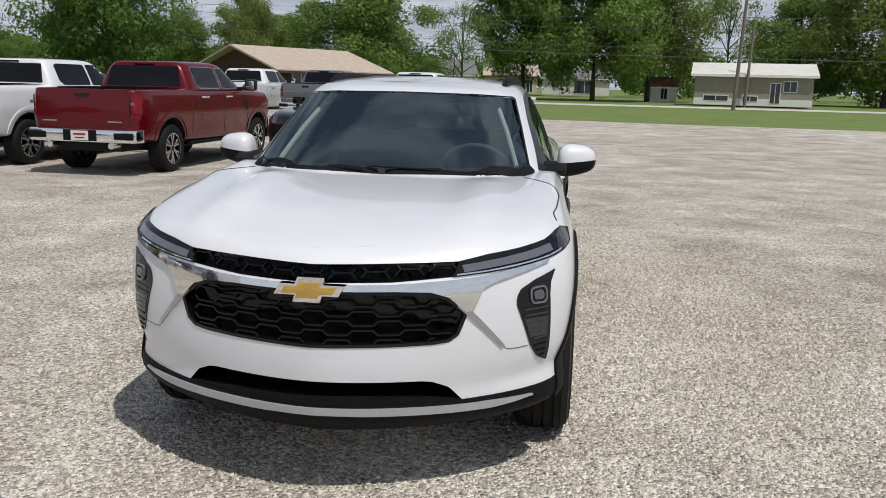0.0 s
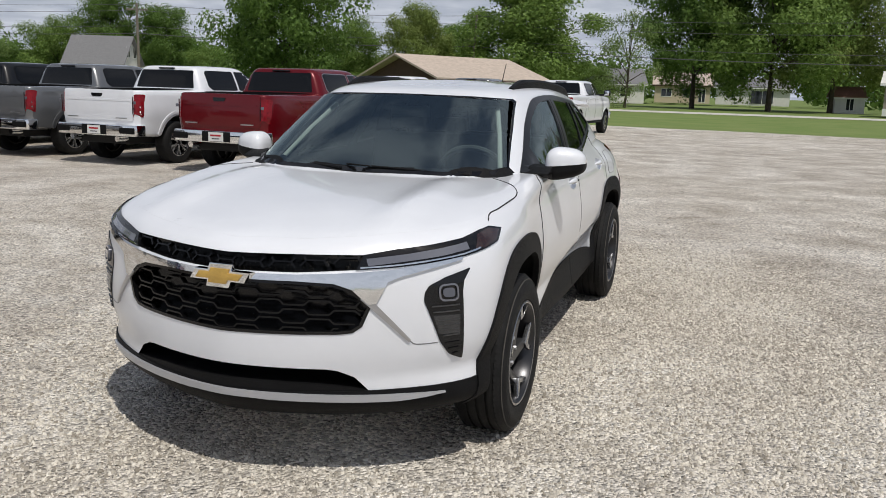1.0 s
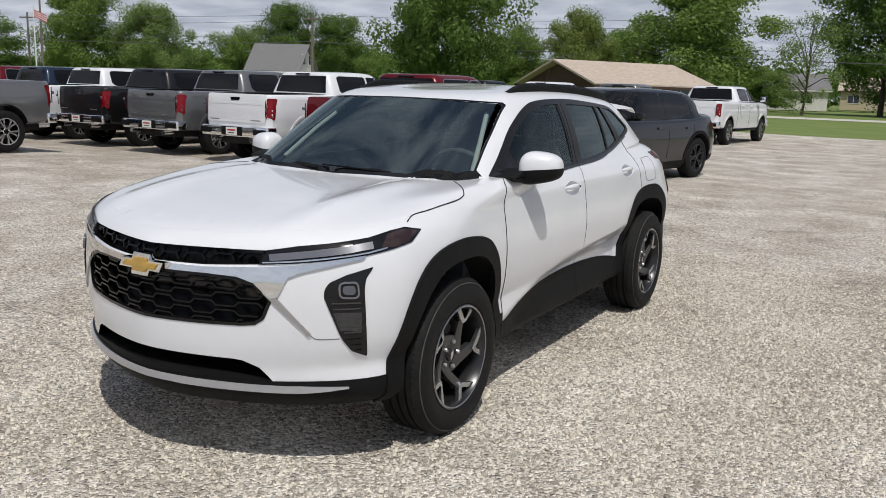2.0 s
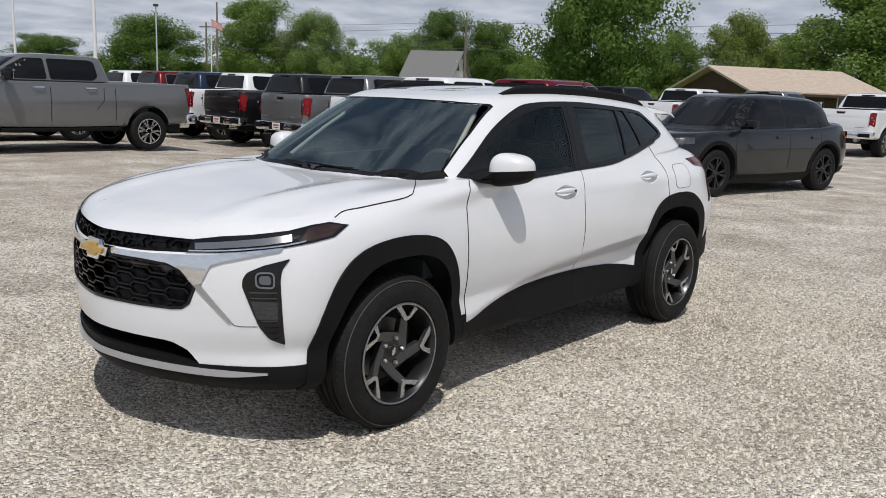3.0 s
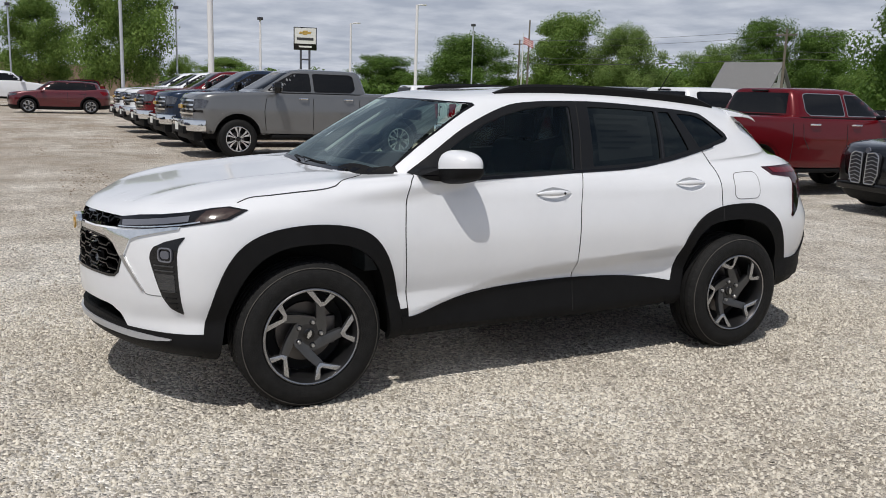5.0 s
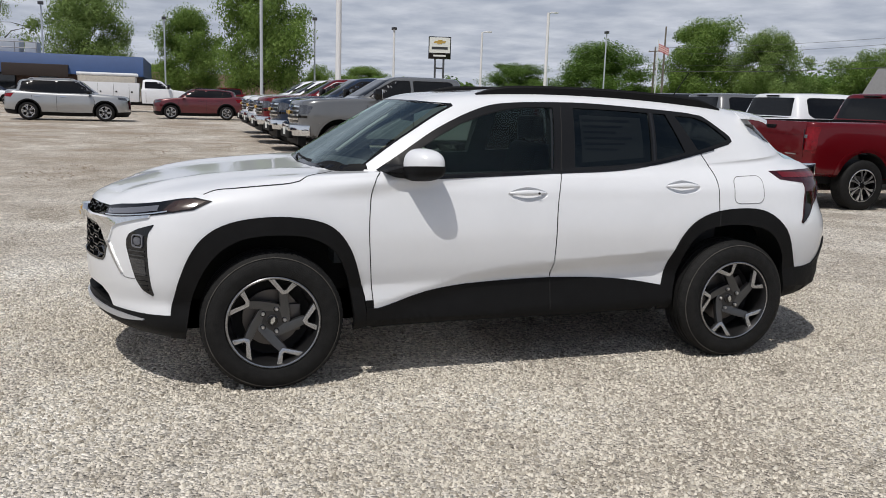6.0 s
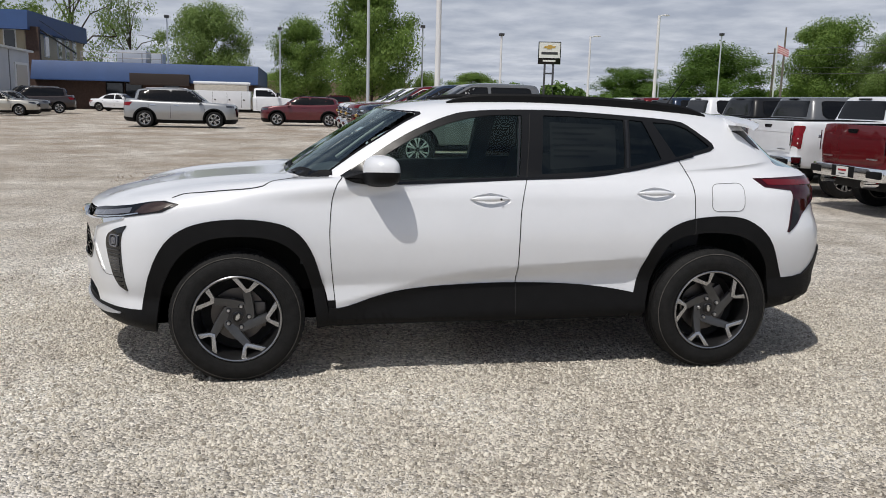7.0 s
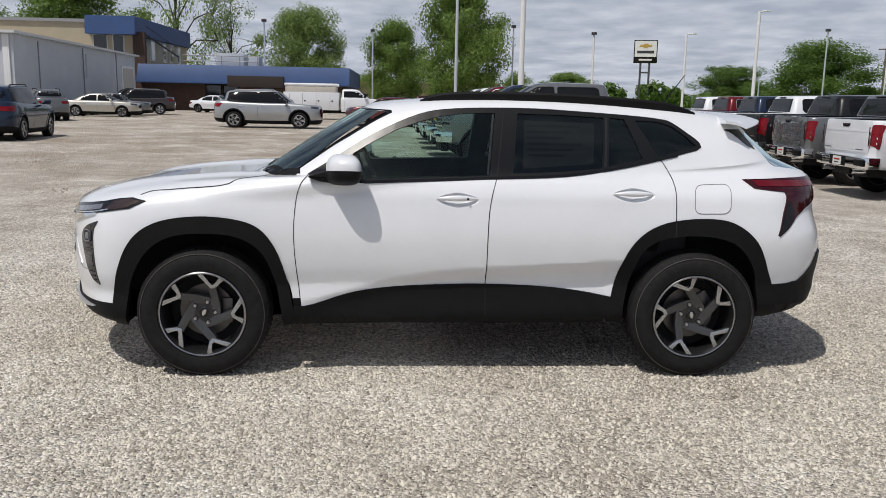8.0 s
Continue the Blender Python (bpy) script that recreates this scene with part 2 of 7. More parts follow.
def curve(pts, n=6, closed=False):
    """A smooth line through points (Catmull-Rom)."""
    pts = [np.array(p, float) for p in pts]
    m, out = len(pts), []
    get = (lambda i: pts[i % m]) if closed else (lambda i: pts[i] if 0 <= i < m else (2 * pts[0] - pts[1] if i < 0 else 2 * pts[-1] - pts[-2]))
    for i in range(m if closed else m - 1):
        p0, p1, p2, p3 = get(i - 1), get(i), get(i + 1), get(i + 2)
        for k in range(n):
            t = k / n
            out.append(tuple(0.5 * (2 * p1 + (p2 - p0) * t + (2 * p0 - 5 * p1 + 4 * p2 - p3) * t * t + (3 * p1 - p0 - 3 * p2 + p3) * t ** 3)))
    return out if closed else out + [tuple(pts[-1])]


# ---- bodies out of stacked loops ----
def loop(zf, zm, zr, f, r, w, nf=4.5, nr=4.5, ym=0.0, p=2.0, sf=0.0, sr=0.0, crease=False, n=110, ex=2.0):
    """Half a plan outline, from the middle of the nose to the middle of the tail: nose and tail y, half width, squareness and heights; sf, sr: how far nose and tail sweep back towards the sides."""
    t = np.linspace(-1, 1, 2400)
    c = np.sin(math.pi / 2 * (1 - np.abs(t)) ** 8)
    s = np.sign(t) * np.sqrt(1 - c * c)
    e = np.where(s < 0, 2 / nf, 2 / nr)
    x = w * c ** e
    y = ym + np.where(s < 0, ym - f, r - ym) * np.sign(s) * np.abs(s) ** e
    q = np.where(y < ym, (ym - y) / (ym - f), (y - ym) / (r - ym))
    y = y + np.where(y < ym, sf * (x / w) ** ex, -sr * (x / w) ** 2) * q ** 4
    x[0] = x[-1] = 0
    d = np.concatenate([[0], np.cumsum(np.hypot(np.diff(x), np.diff(y)))])
    u = np.linspace(0, d[-1], n)
    x, y = np.interp(u, d, x), np.interp(u, d, y)
    q = np.clip(np.where(y < ym, (ym - y) / (ym - f), (y - ym) / (r - ym)), 0, 1)
    z = zm + np.where(y < ym, zf - zm, zr - zm) * q ** p
    return np.stack([x, y, z], 1), crease


def stack(loops, step=0.03):
    """Rows between the loops, smooth but for the creases."""
    cuts = [0] + [i for i in range(1, len(loops) - 1) if loops[i][1]] + [len(loops) - 1]
    rows = []
    for a, b in zip(cuts, cuts[1:]):
        P = [loops[i][0] for i in range(a, b + 1)]
        for i in range(len(P) - 1):
            p1, p2 = P[i], P[i + 1]
            p0 = P[i - 1] if i else 2 * p1 - p2
            p3 = P[i + 2] if i + 2 < len(P) else 2 * p2 - p1
            size = np.median(np.linalg.norm(p2 - p1, axis=1))
            k = max(2, int(round(max(size, np.linalg.norm(p2 - p1, axis=1).max() * 0.3) / step)))
            d1 = np.linalg.norm(p2 - p1, axis=1)[:, None] + 1e-6
            m1 = (p2 - p0) * d1 / (np.linalg.norm(p1 - p0, axis=1)[:, None] + d1)
            m2 = (p3 - p1) * d1 / (np.linalg.norm(p3 - p2, axis=1)[:, None] + d1)
            for j in range(k):
                t = j / k
                h = (2 * t ** 3 - 3 * t * t + 1, t ** 3 - 2 * t * t + t, -2 * t ** 3 + 3 * t * t, t ** 3 - t * t)
                rows.append(h[0] * p1 + h[1] * m1 + h[2] * p2 + h[3] * m2)
    rows.append(loops[-1][0])
    return np.array(rows)


def shell(rows):
    """A closed body from half rows, mirrored across x = 0."""
    bm = bmesh.new()
    R, M = rows.shape[:2]
    left, right = [], []
    for i in range(R):
        a = [bm.verts.new(p) for p in rows[i]]
        b = [a[j] if j in (0, M - 1) else bm.verts.new((-rows[i][j][0], rows[i][j][1], rows[i][j][2])) for j in range(M)]
        left.append(a)
        right.append(b)
    for side in (left, right):
        for i in range(R - 1):
            for j in range(M - 1):
                bm.faces.new((side[i][j], side[i][j + 1], side[i + 1][j + 1], side[i + 1][j]))
    for i in (0, R - 1):
        for j in range(M - 1):
            q = [left[i][j], left[i][j + 1], right[i][j + 1], right[i][j]]
            q = [v for k, v in enumerate(q) if v not in q[:k]]
            if len(q) > 2:
                bm.faces.new(q)
    bmesh.ops.recalc_face_normals(bm, faces=bm.faces)
    return bm


WAYS = {"left": 90, "right": -90, "front": 0, "rear": 180, "front_left": 45, "rear_left": 135, "top": None}


def cast(tree, way, u, v):
    """The place and normal where a body is met from one side. The side's angle is counted from the front towards the left;
    u runs along the ground square to it (x for front, y for left), v up; for the top they are x and y."""
    a = WAYS[way]
    if a is None:
        o, d = Vector((u, v, 6)), Vector((0, 0, -1))
    else:
        c, s = math.cos(radians(a)), math.sin(radians(a))
        if abs(c) < 1e-6:
            o = Vector((6 * s, u, v))
        elif way == "rear":
            o = Vector((u, 6, v))
        else:
            o = Vector((u * c, u * s, v)) + Vector((s, -c, 0)) * 6 if way != "rear_left" else Vector((-u * s, -u * c, v)) + Vector((s, -c, 0)) * 6
        d = Vector((-s, c, 0))
    hit = tree.ray_cast(o, d)
    if hit[0] is None:
        hit = tree.find_nearest(o + d * (4.6 if a is None else 5.2 if abs(math.sin(radians(a))) > 0.9 else 4.0))
    return hit[0], hit[1]


def dense(poly, res, closed=True):
    out, n = [], len(poly)
    for i in range(n if closed else n - 1):
        a, b = np.array(poly[i]), np.array(poly[(i + 1) % n])
        k = max(1, int(np.linalg.norm(b - a) / res + 0.5))
        out += [tuple(a + (b - a) * j / k) for j in range(k)]
    return out if closed else out + [tuple(poly[-1])]


def sheet(tree, way, poly, offset=0.002, depth=0.01, res=0.05, holes=()):
    """A thin plate that lies on a body: a flat outline, cast onto it from one side, offset metres proud."""
    bm = bmesh.new()
    edges = []
    for ring in (poly, *holes):
        vs = [bm.verts.new((u, v, 0)) for u, v in dense(ring, res)]
        edges += [bm.edges.new((vs[i], vs[(i + 1) % len(vs)])) for i in range(len(vs))]
    bmesh.ops.triangle_fill(bm, use_beauty=True, use_dissolve=False, edges=edges)
    us, vs = [v.co.x for v in bm.verts], [v.co.y for v in bm.verts]
    for axis, lo, hi in ((0, min(us), max(us)), (1, min(vs), max(vs))):
        k = int((hi - lo) / res)
        for j in range(1, k + 1):
            c = lo + (hi - lo) * j / (k + 1)
            co = (c, 0, 0) if axis == 0 else (0, c, 0)
            no = (1, 0, 0) if axis == 0 else (0, 1, 0)
            bmesh.ops.bisect_plane(bm, geom=bm.verts[:] + bm.edges[:] + bm.faces[:], plane_co=co, plane_no=no)
    return wrap(bm, tree, way, offset, depth)


def wrap(bm, tree, way, offset, depth):
    spots = {}
    for v in bm.verts:
        p, n = cast(tree, way, v.co.x, v.co.y)
        spots[v] = (p, n)
    for v, (p, n) in spots.items():
        v.co = p + n * offset
    if depth:
        normal = {v: n for v, (p, n) in spots.items()}
        edge = [e for e in bm.edges if len(e.link_faces) == 1]
        low = {}
        for e in edge:
            for v in e.verts:
                if v not in low:
                    low[v] = bm.verts.new(v.co - normal[v] * depth)
        for e in edge:
            a, b = e.verts
            bm.faces.new((a, b, low[b], low[a]))
    return bm


def pane(tree, outline, low, high):
    """The windscreen: an even grid between its lower and upper edge, bent in one smooth sweep."""
    half = [p for p in outline if p[0] >= 0]
    down = sorted(p for p in half if p[1] < 1.14)
    up = sorted(p for p in half if p[1] > 1.42)
    bm = bmesh.new()
    grid = []
    for j in range(19):
        v = j / 18
        row = []
        for i in range(41):
            u = i / 20 - 1
            x0, x1 = abs(u) * low, abs(u) * high
            z0, z1 = np.interp(x0, *zip(*down)), np.interp(x1, *zip(*up))
            x, z = math.copysign(x0 + (x1 - x0) * v, u), z0 + (z1 - z0) * v
            row.append(bm.verts.new((x, cast(tree, "front", x, z)[0].y, z)))
        grid.append(row)
    for r0, r1 in zip(grid, grid[1:]):
        for i in range(40):
            bm.faces.new((r0[i], r0[i + 1], r1[i + 1], r1[i]))
    P = np.array([v.co for v in bm.verts])
    X, Z = P[:, 0], P[:, 2]
    A = np.stack([X * 0 + 1, X ** 2, X ** 4, Z, Z ** 2, X ** 2 * Z], 1)
    for v, y in zip(bm.verts, A @ np.linalg.lstsq(A, P[:, 1], rcond=None)[0]):
        v.co.y = y
    return bm


def ribbon(tree, way, pts, width, offset=0.002, depth=0.006, res=0.03, closed=False):
    """A strip of some width along a line, cast onto a body."""
    if closed:
        pts = list(pts) + [pts[0]]
    pts = [Vector(p) for p in dense(pts, res, False)]
    wid = width if callable(width) else (lambda t: width)
    bm = bmesh.new()
    rows = []
    n = len(pts)
    for i, p in enumerate(pts):
        a, b = pts[max(i - 1, 0)], pts[min(i + 1, n - 1)]
        if closed and i in (0, n - 1):
            a, b = pts[n - 2], pts[1]
        d = (b - a).normalized()
        o = Vector((-d.y, d.x)) * wid(i / (n - 1)) / 2
        rows.append((bm.verts.new((*(p + o), 0)), bm.verts.new((*(p - o), 0))))
    for (a, b), (c, d) in zip(rows, rows[1:]):
        bm.faces.new((a, b, d, c))
    return wrap(bm, tree, way, offset, depth)


def carve(bm, cutters, material):
    """The body less its cutters; the cut faces take the cutters' own materials."""
    base = new("solid", finish(bm, "solid", material))
    temps = [base]
    for cb, cm in cutters:
        ob = new("cutter", finish(cb, "cutter", cm))
        temps.append(ob)
        md = base.modifiers.new("cut", "BOOLEAN")
        md.operation, md.object, md.solver, md.material_mode = "DIFFERENCE", ob, "EXACT", "TRANSFER"
    dg = bpy.context.evaluated_depsgraph_get()
    me = bpy.data.meshes.new_from_object(base.evaluated_get(dg), depsgraph=dg)
    for ob in temps:
        bpy.data.objects.remove(ob)
    me.polygons.foreach_set("use_smooth", [True] * len(me.polygons))
    me.set_sharp_from_angle(angle=radians(32))
    return me


def mirrored(bm):
    """The same mesh on the other side of x = 0."""
    b2 = bm.copy()
    for v in b2.verts:
        v.co.x = -v.co.x
    bmesh.ops.reverse_faces(b2, faces=b2.faces)
    return b2


def both(name, bm, material, parent, label="", angle=35):
    """A part and its mirror image."""
    other = mirrored(bm)
    return part(name, bm, material, parent, label, angle), part(name, other, material, parent, label, angle)


def full(half):
    """A whole outline from its half with x >= 0, first and last point on the middle line."""
    return list(half) + [(-x, z) for x, z in half[::-1] if x > 1e-6]


# ---- the white crossover ----
def crossover_loops():
    V = 1.7
    L = [
        loop(0.225, 0.26, 0.32, -2.10, 2.08, 0.74, 7, 6, sf=0.33, sr=0.2, ex=V),
        loop(0.243, 0.285, 0.36, -2.19, 2.17, 0.815, 9, 7, sf=0.37, sr=0.22, ex=V),
        loop(0.305, 0.33, 0.43, -2.262, 2.235, 0.862, 12, 8, sf=0.39, sr=0.19, ex=V),
        loop(0.40, 0.52, 0.54, -2.278, 2.252, 0.856, 11, 8, sf=0.40, sr=0.19, crease=True, ex=V),
        loop(0.50, 0.62, 0.65, -2.288, 2.262, 0.880, 12, 8, sf=0.40, sr=0.19, ex=V),
        loop(0.65, 0.76, 0.79, -2.288, 2.255, 0.892, 12, 8, sf=0.40, sr=0.19, ex=V),
        loop(0.78, 0.88, 0.93, -2.278, 2.225, 0.884, 12, 6.5, sf=0.40, sr=0.19, ex=V),
        loop(0.86, 0.99, 1.05, -2.255, 2.215, 0.862, 11, 5.5, sf=0.39, sr=0.13, ex=V),
        loop(0.905, 1.065, 1.125, -2.208, 2.190, 0.820, 9, 5, sf=0.38, sr=0.11, ex=V),
        loop(0.945, 1.085, 1.155, -2.10, 2.150, 0.800, 7, 5, sf=0.34, sr=0.13, ex=V),
        loop(1.010, 1.105, 1.185, -1.75, 2.09, 0.783, 5.5, 4.8, sf=0.22, sr=0.2, ex=V),
        loop(1.070, 1.125, 1.225, -1.12, 2.01, 0.768, 4.6, 5, ym=0.4, sr=0.2, crease=True),
        loop(1.270, 1.310, 1.335, -0.83, 1.87, 0.680, 4.4, 5, ym=0.4, sr=0.15),
        loop(1.450, 1.470, 1.410, -0.54, 1.78, 0.580, 4.2, 5, ym=0.4, sr=0.1),
        loop(1.495, 1.520, 1.445, -0.42, 1.70, 0.505, 3.6, 4.5, ym=0.4),
        loop(1.520, 1.548, 1.478, -0.15, 1.50, 0.300, 3.2, 4.0, ym=0.4),
        loop(1.536, 1.555, 1.500, 0.10, 1.20, 0.060, 3.0, 3.0, ym=0.4),
    ]
    rows = stack(L, 0.022)
    x, y, z = rows[..., 0], rows[..., 1], rows[..., 2]
    x -= waist(y, z) * np.clip(x / 0.5 - 0.2, 0, 1)
    hood = np.exp(-((x - 0.47) / 0.085) ** 2) * np.clip((-1.0 - y) / 0.25, 0, 1) * np.clip((y + 2.15) / 0.3, 0, 1) * (z > 0.9)
    z += 0.019 * hood
    return rows


def ease(a):
    a = np.clip(a, 0, 1)
    return a * a * (3 - 2 * a)


def waist(y, z):
    """How far doors and glasshouse stand inside the wings."""
    doors = np.interp(z, [0.30, 0.50, 0.75, 0.95, 1.08, 1.25, 1.50], [0.030, 0.040, 0.044, 0.052, 0.042, 0.020, 0.0]) * ease((y + 1.45 - 0.75 * ease((z - 0.95) / 0.15)) / 0.70) * ease((1.85 - y) / 0.75)
    return doors + 0.034 * ease((y - 0.2) / 1.3) * ease((z - 0.98) / 0.22)


def door_fold(y, z, above=0.0, deep=0.034):
    """How far the lower doors fold inwards under their crease."""
    line = np.interp(y, [-1.0, -0.74, -0.62, -0.32, -0.08, 0.17, 0.48, 0.74, 0.93, 1.15], [0.37, 0.431, 0.462, 0.542, 0.583, 0.606, 0.630, 0.644, 0.658, 0.672]) + above
    return deep * np.clip((line - z) / (0.07 + above), 0, 1) * np.clip((y + 0.95) / 0.30, 0, 1) * np.clip((1.10 - y) / 0.25, 0, 1) * np.clip((z - 0.2) / 0.2, 0, 1)


HERO = crossover_loops()
plain = shell(HERO)
smooth_tree = BVHTree.FromBMesh(plain)
plain.free()
HERO[..., 0] -= door_fold(HERO[..., 1], HERO[..., 2], 0.03, 0.040) * (HERO[..., 0] > 0.6)
hero_solid = shell(HERO)
hero_tree = BVHTree.FromBMesh(hero_solid)


# ---- wheels ----
WHEELS = {}


def tyre_mesh(R, r, w, seg=72):
    """Tyre about the x axis, outer face at x = 0, with a grooved tread."""
    bm = bmesh.new()
    prof = [(-0.012, r), (0.004, r + 0.012), (0.012, r + (R - r) * 0.35), (0.011, r + (R - r) * 0.6), (-0.002, R - 0.028), (-0.012, R - 0.013), (-0.026, R - 0.003)]
    inner = []
    n = 4 if seg > 50 else 1
    for k in range(n):
        a = -0.026 - (w - 0.052) * (k + 0.72) / n
        b = -0.026 - (w - 0.052) * (k + 1.0) / n
        inner += [(a, R), (a - 0.001, R - 0.010), (b, R - 0.010), (b - 0.001, R)] if k < n - 1 else []
    back = [(-w - a, q) for a, q in prof[::-1]]
    lathe(bm, prof + inner + back, "x", seg, close=True)
    for k in range(seg if seg > 50 else 0):
        for a, b in ((-0.010, -0.030), (-w + 0.010, -w + 0.030)):
            t0, t1 = 2 * math.pi * (k + 0.15) / seg, 2 * math.pi * (k + 0.80) / seg
            q = []
            for x, rad in ((a, R - 0.016), (b, R + 0.0015)):
                for t in (t0, t1):
                    q.append(bm.verts.new((x, rad * math.cos(t), rad * math.sin(t))))
            c = [bm.verts.new((v.co.x - (0.004 if a > -w / 2 else -0.004), v.co.y * 0.985, v.co.z * 0.985)) for v in q]
            bm.faces.new((q[0], q[1], q[3], q[2]))
            for i, j in ((0, 1), (1, 3), (3, 2), (2, 0)):
                bm.faces.new((q[i], q[j], c[j], c[i]))
    return bm


def bar(bm, pts, x0, x1, bevel=0.003):
    """A flat bar whose outline lies in the wheel's face, from depth x0 to x1."""
    prism(bm, pts, "x", x0, x1, bevel)


def polar(r, a):
    return (r * math.cos(a), r * math.sin(a))


def wheel_meshes(style, R, r, w, dark, bright):
    key = (style, R, bright.name)
    if key in WHEELS:
        return WHEELS[key]
    fine = style == "split"
    S = 56 if fine else 30
    rim = bmesh.new()
    lathe(rim, [(0.002, r + 0.006), (0.004, r - 0.004), (-0.014, r - 0.014), (-0.05, r - 0.022), (-w + 0.05, r - 0.03), (-w, r - 0.012), (-w, r + 0.004), (-w + 0.04, r - 0.012), (-0.05, r - 0.010), (-0.012, r + 0.002)], "x", S, close=True)
    hub = lathe(bmesh.new(), [(-0.12, 0.080), (-0.066, 0.080), (-0.056, 0.072), (-0.055, 0.030), (-0.048, 0.028), (-0.046, 0.025)] if fine else [(-0.10, 0.075), (-0.035, 0.075), (-0.016, 0.066), (-0.014, 0.036), (-0.004, 0.033), (-0.002, 0.0305)], "x", S // 2)
    arm, tip = bmesh.new(), bmesh.new()
    if style == "split":
        deg = lambda rad, a: polar(rad, math.radians(70.5 + a))
        prism(arm, [deg(0.172, -3), deg(0.128, -18), deg(0.102, -36), deg(0.088, -72), deg(0.070, -113), deg(0.030, -113), deg(0.030, 10), deg(0.074, -11), deg(0.105, 1), deg(0.155, 9)], "x", -0.052, -0.020, 0.004)
        prism(tip, [deg(r * 0.99, 27.5), deg(r * 0.99, 19.5), deg(r * 0.735, 2.5), deg(r * 0.755, -1.5), deg(r * 0.99, -5.5), deg(r * 0.99, -13), deg(r * 0.69, -6.0), deg(r * 0.630, 1.5), deg(r * 0.67, 7.0)], "x", -0.030, -0.008, 0.002)
        for bm in (arm, tip):
            for v in bm.verts:
                v.co.x -= 0.038 * max(0.0, min(1.0, (0.185 - math.hypot(v.co.y, v.co.z)) / 0.12))
        lip = lathe(bmesh.new(), [(0.0035, r + 0.004), (0.0065, r), (0.004, r - 0.006), (0.000, r - 0.004)], "x", 56, close=True)
    else:
        n = 6 if style == "six" else 5
        for k in range(n):
            a = math.radians(90 + 360 * k / n)
            for s in (-1, 1):
                p = [polar(0.055, a + s * 0.32), polar(0.055, a + s * 0.02), polar(r * 0.55, a + s * 0.045), polar(r * 0.96, a + s * 0.10), polar(r * 0.96, a + s * 0.30), polar(r * 0.55, a + s * 0.21)]
                bar(tip, p if s > 0 else p[::-1], -0.045, -0.012, 0)
        lathe(tip, [(0.0035, r + 0.006), (0.0065, r), (0.004, r - 0.012), (0.000, r - 0.010)], "x", S, close=True)
    nuts = bmesh.new()
    for k in range(1 if style == "split" else 6):
        y, z = polar(0.060 if fine else 0.055, math.radians(72 if fine else 54 + 60 * k))
        lathe(nuts, [(-0.07, 0.0100), (-0.044, 0.0100), (-0.040, 0.007)] if fine else [(-0.03, 0.012), (-0.006, 0.012), (-0.002, 0.008)], "x", 8 if fine else 5, (0, y, z))
    disc = lathe(bmesh.new(), [(-0.115, 0.145), (-0.135, 0.145)], "x", S // 2 + 6)
    box(disc, -0.145, -0.095, 0.085, 0.145, -0.07, 0.07, 0.008)
    back = lathe(bmesh.new(), [(-0.14, r - 0.03), (-0.16, r - 0.03)], "x", S // 2 + 6)
    out = [("tyre", finish(tyre_mesh(R, r, w, 72 if fine else 36), "tyre", TYRE), ""), ("rim", finish(rim, "rim", dark), ""), ("hub", finish(hub, "hub", dark), ""),
           ("spoke_face", finish(tip, "spoke_face", bright if not fine else mat("machined_spoke", (0.50, 0.51, 0.53), 0.26, 0.95, var=0.25, scale=16)), "bright machined spoke faces"), ("wheel_nut", finish(nuts, "wheel_nut", SATIN if fine else bright), ""),
           ("brake_disc", finish(disc, "brake_disc", DISC), ""), ("brake_shield", finish(back, "brake_shield", WELL), "")]
    if style == "split":
        rib = lathe(bmesh.new(), [(-0.0005, R - 0.026), (0.0012, R - 0.0245), (-0.0015, R - 0.021), (-0.004, R - 0.022)], "x", 72, close=True)
        out.append(("tyre_rib", finish(rib, "tyre_rib", mat("dusty_rubber", (0.085, 0.080, 0.072), 0.9, var=0.6, scale=14)), "dusty raised rib on the tyre shoulder"))
        out.append(("rim_lip", finish(lip, "rim_lip", mat("rim_lip_metal", (0.30, 0.305, 0.315), 0.25, 0.9)), ""))
        out.append(("spoke", finish(arm, "spoke", SPOKEGREY), "dark spokes"))
        y, z = polar(0.060, math.radians(72))
        out.append(("nut_seat", finish(lathe(bmesh.new(), [(-0.070, 0.0155), (-0.0545, 0.0155), (-0.0535, 0.0140)], "x", 14, (0, y, z)), "nut_seat", GLOSSB), ""))
        out.append(("hub_cap", finish(lathe(bmesh.new(), [(-0.07, 0.027), (-0.046, 0.026), (-0.0445, 0.022)], "x", 20), "hub_cap", GLOSSB), ""))
        b = bmesh.new()
        prism(b, [(-0.020, -0.006), (-0.016, 0.006), (-0.007, 0.006), (-0.006, 0.010), (0.010, 0.010), (0.009, 0.006), (0.021, 0.006), (0.016, -0.006), (0.008, -0.006), (0.006, -0.010), (-0.010, -0.010), (-0.008, -0.006)], "x", -0.048, -0.042)
        bmesh.ops.rotate(b, verts=b.verts, cent=(0, 0, 0), matrix=Matrix.Rotation(radians(63), 3, "X"))
        out.append(("cap_emblem", finish(b, "cap_emblem", BRIGHT), ""))
    WHEELS[key] = out
    return out


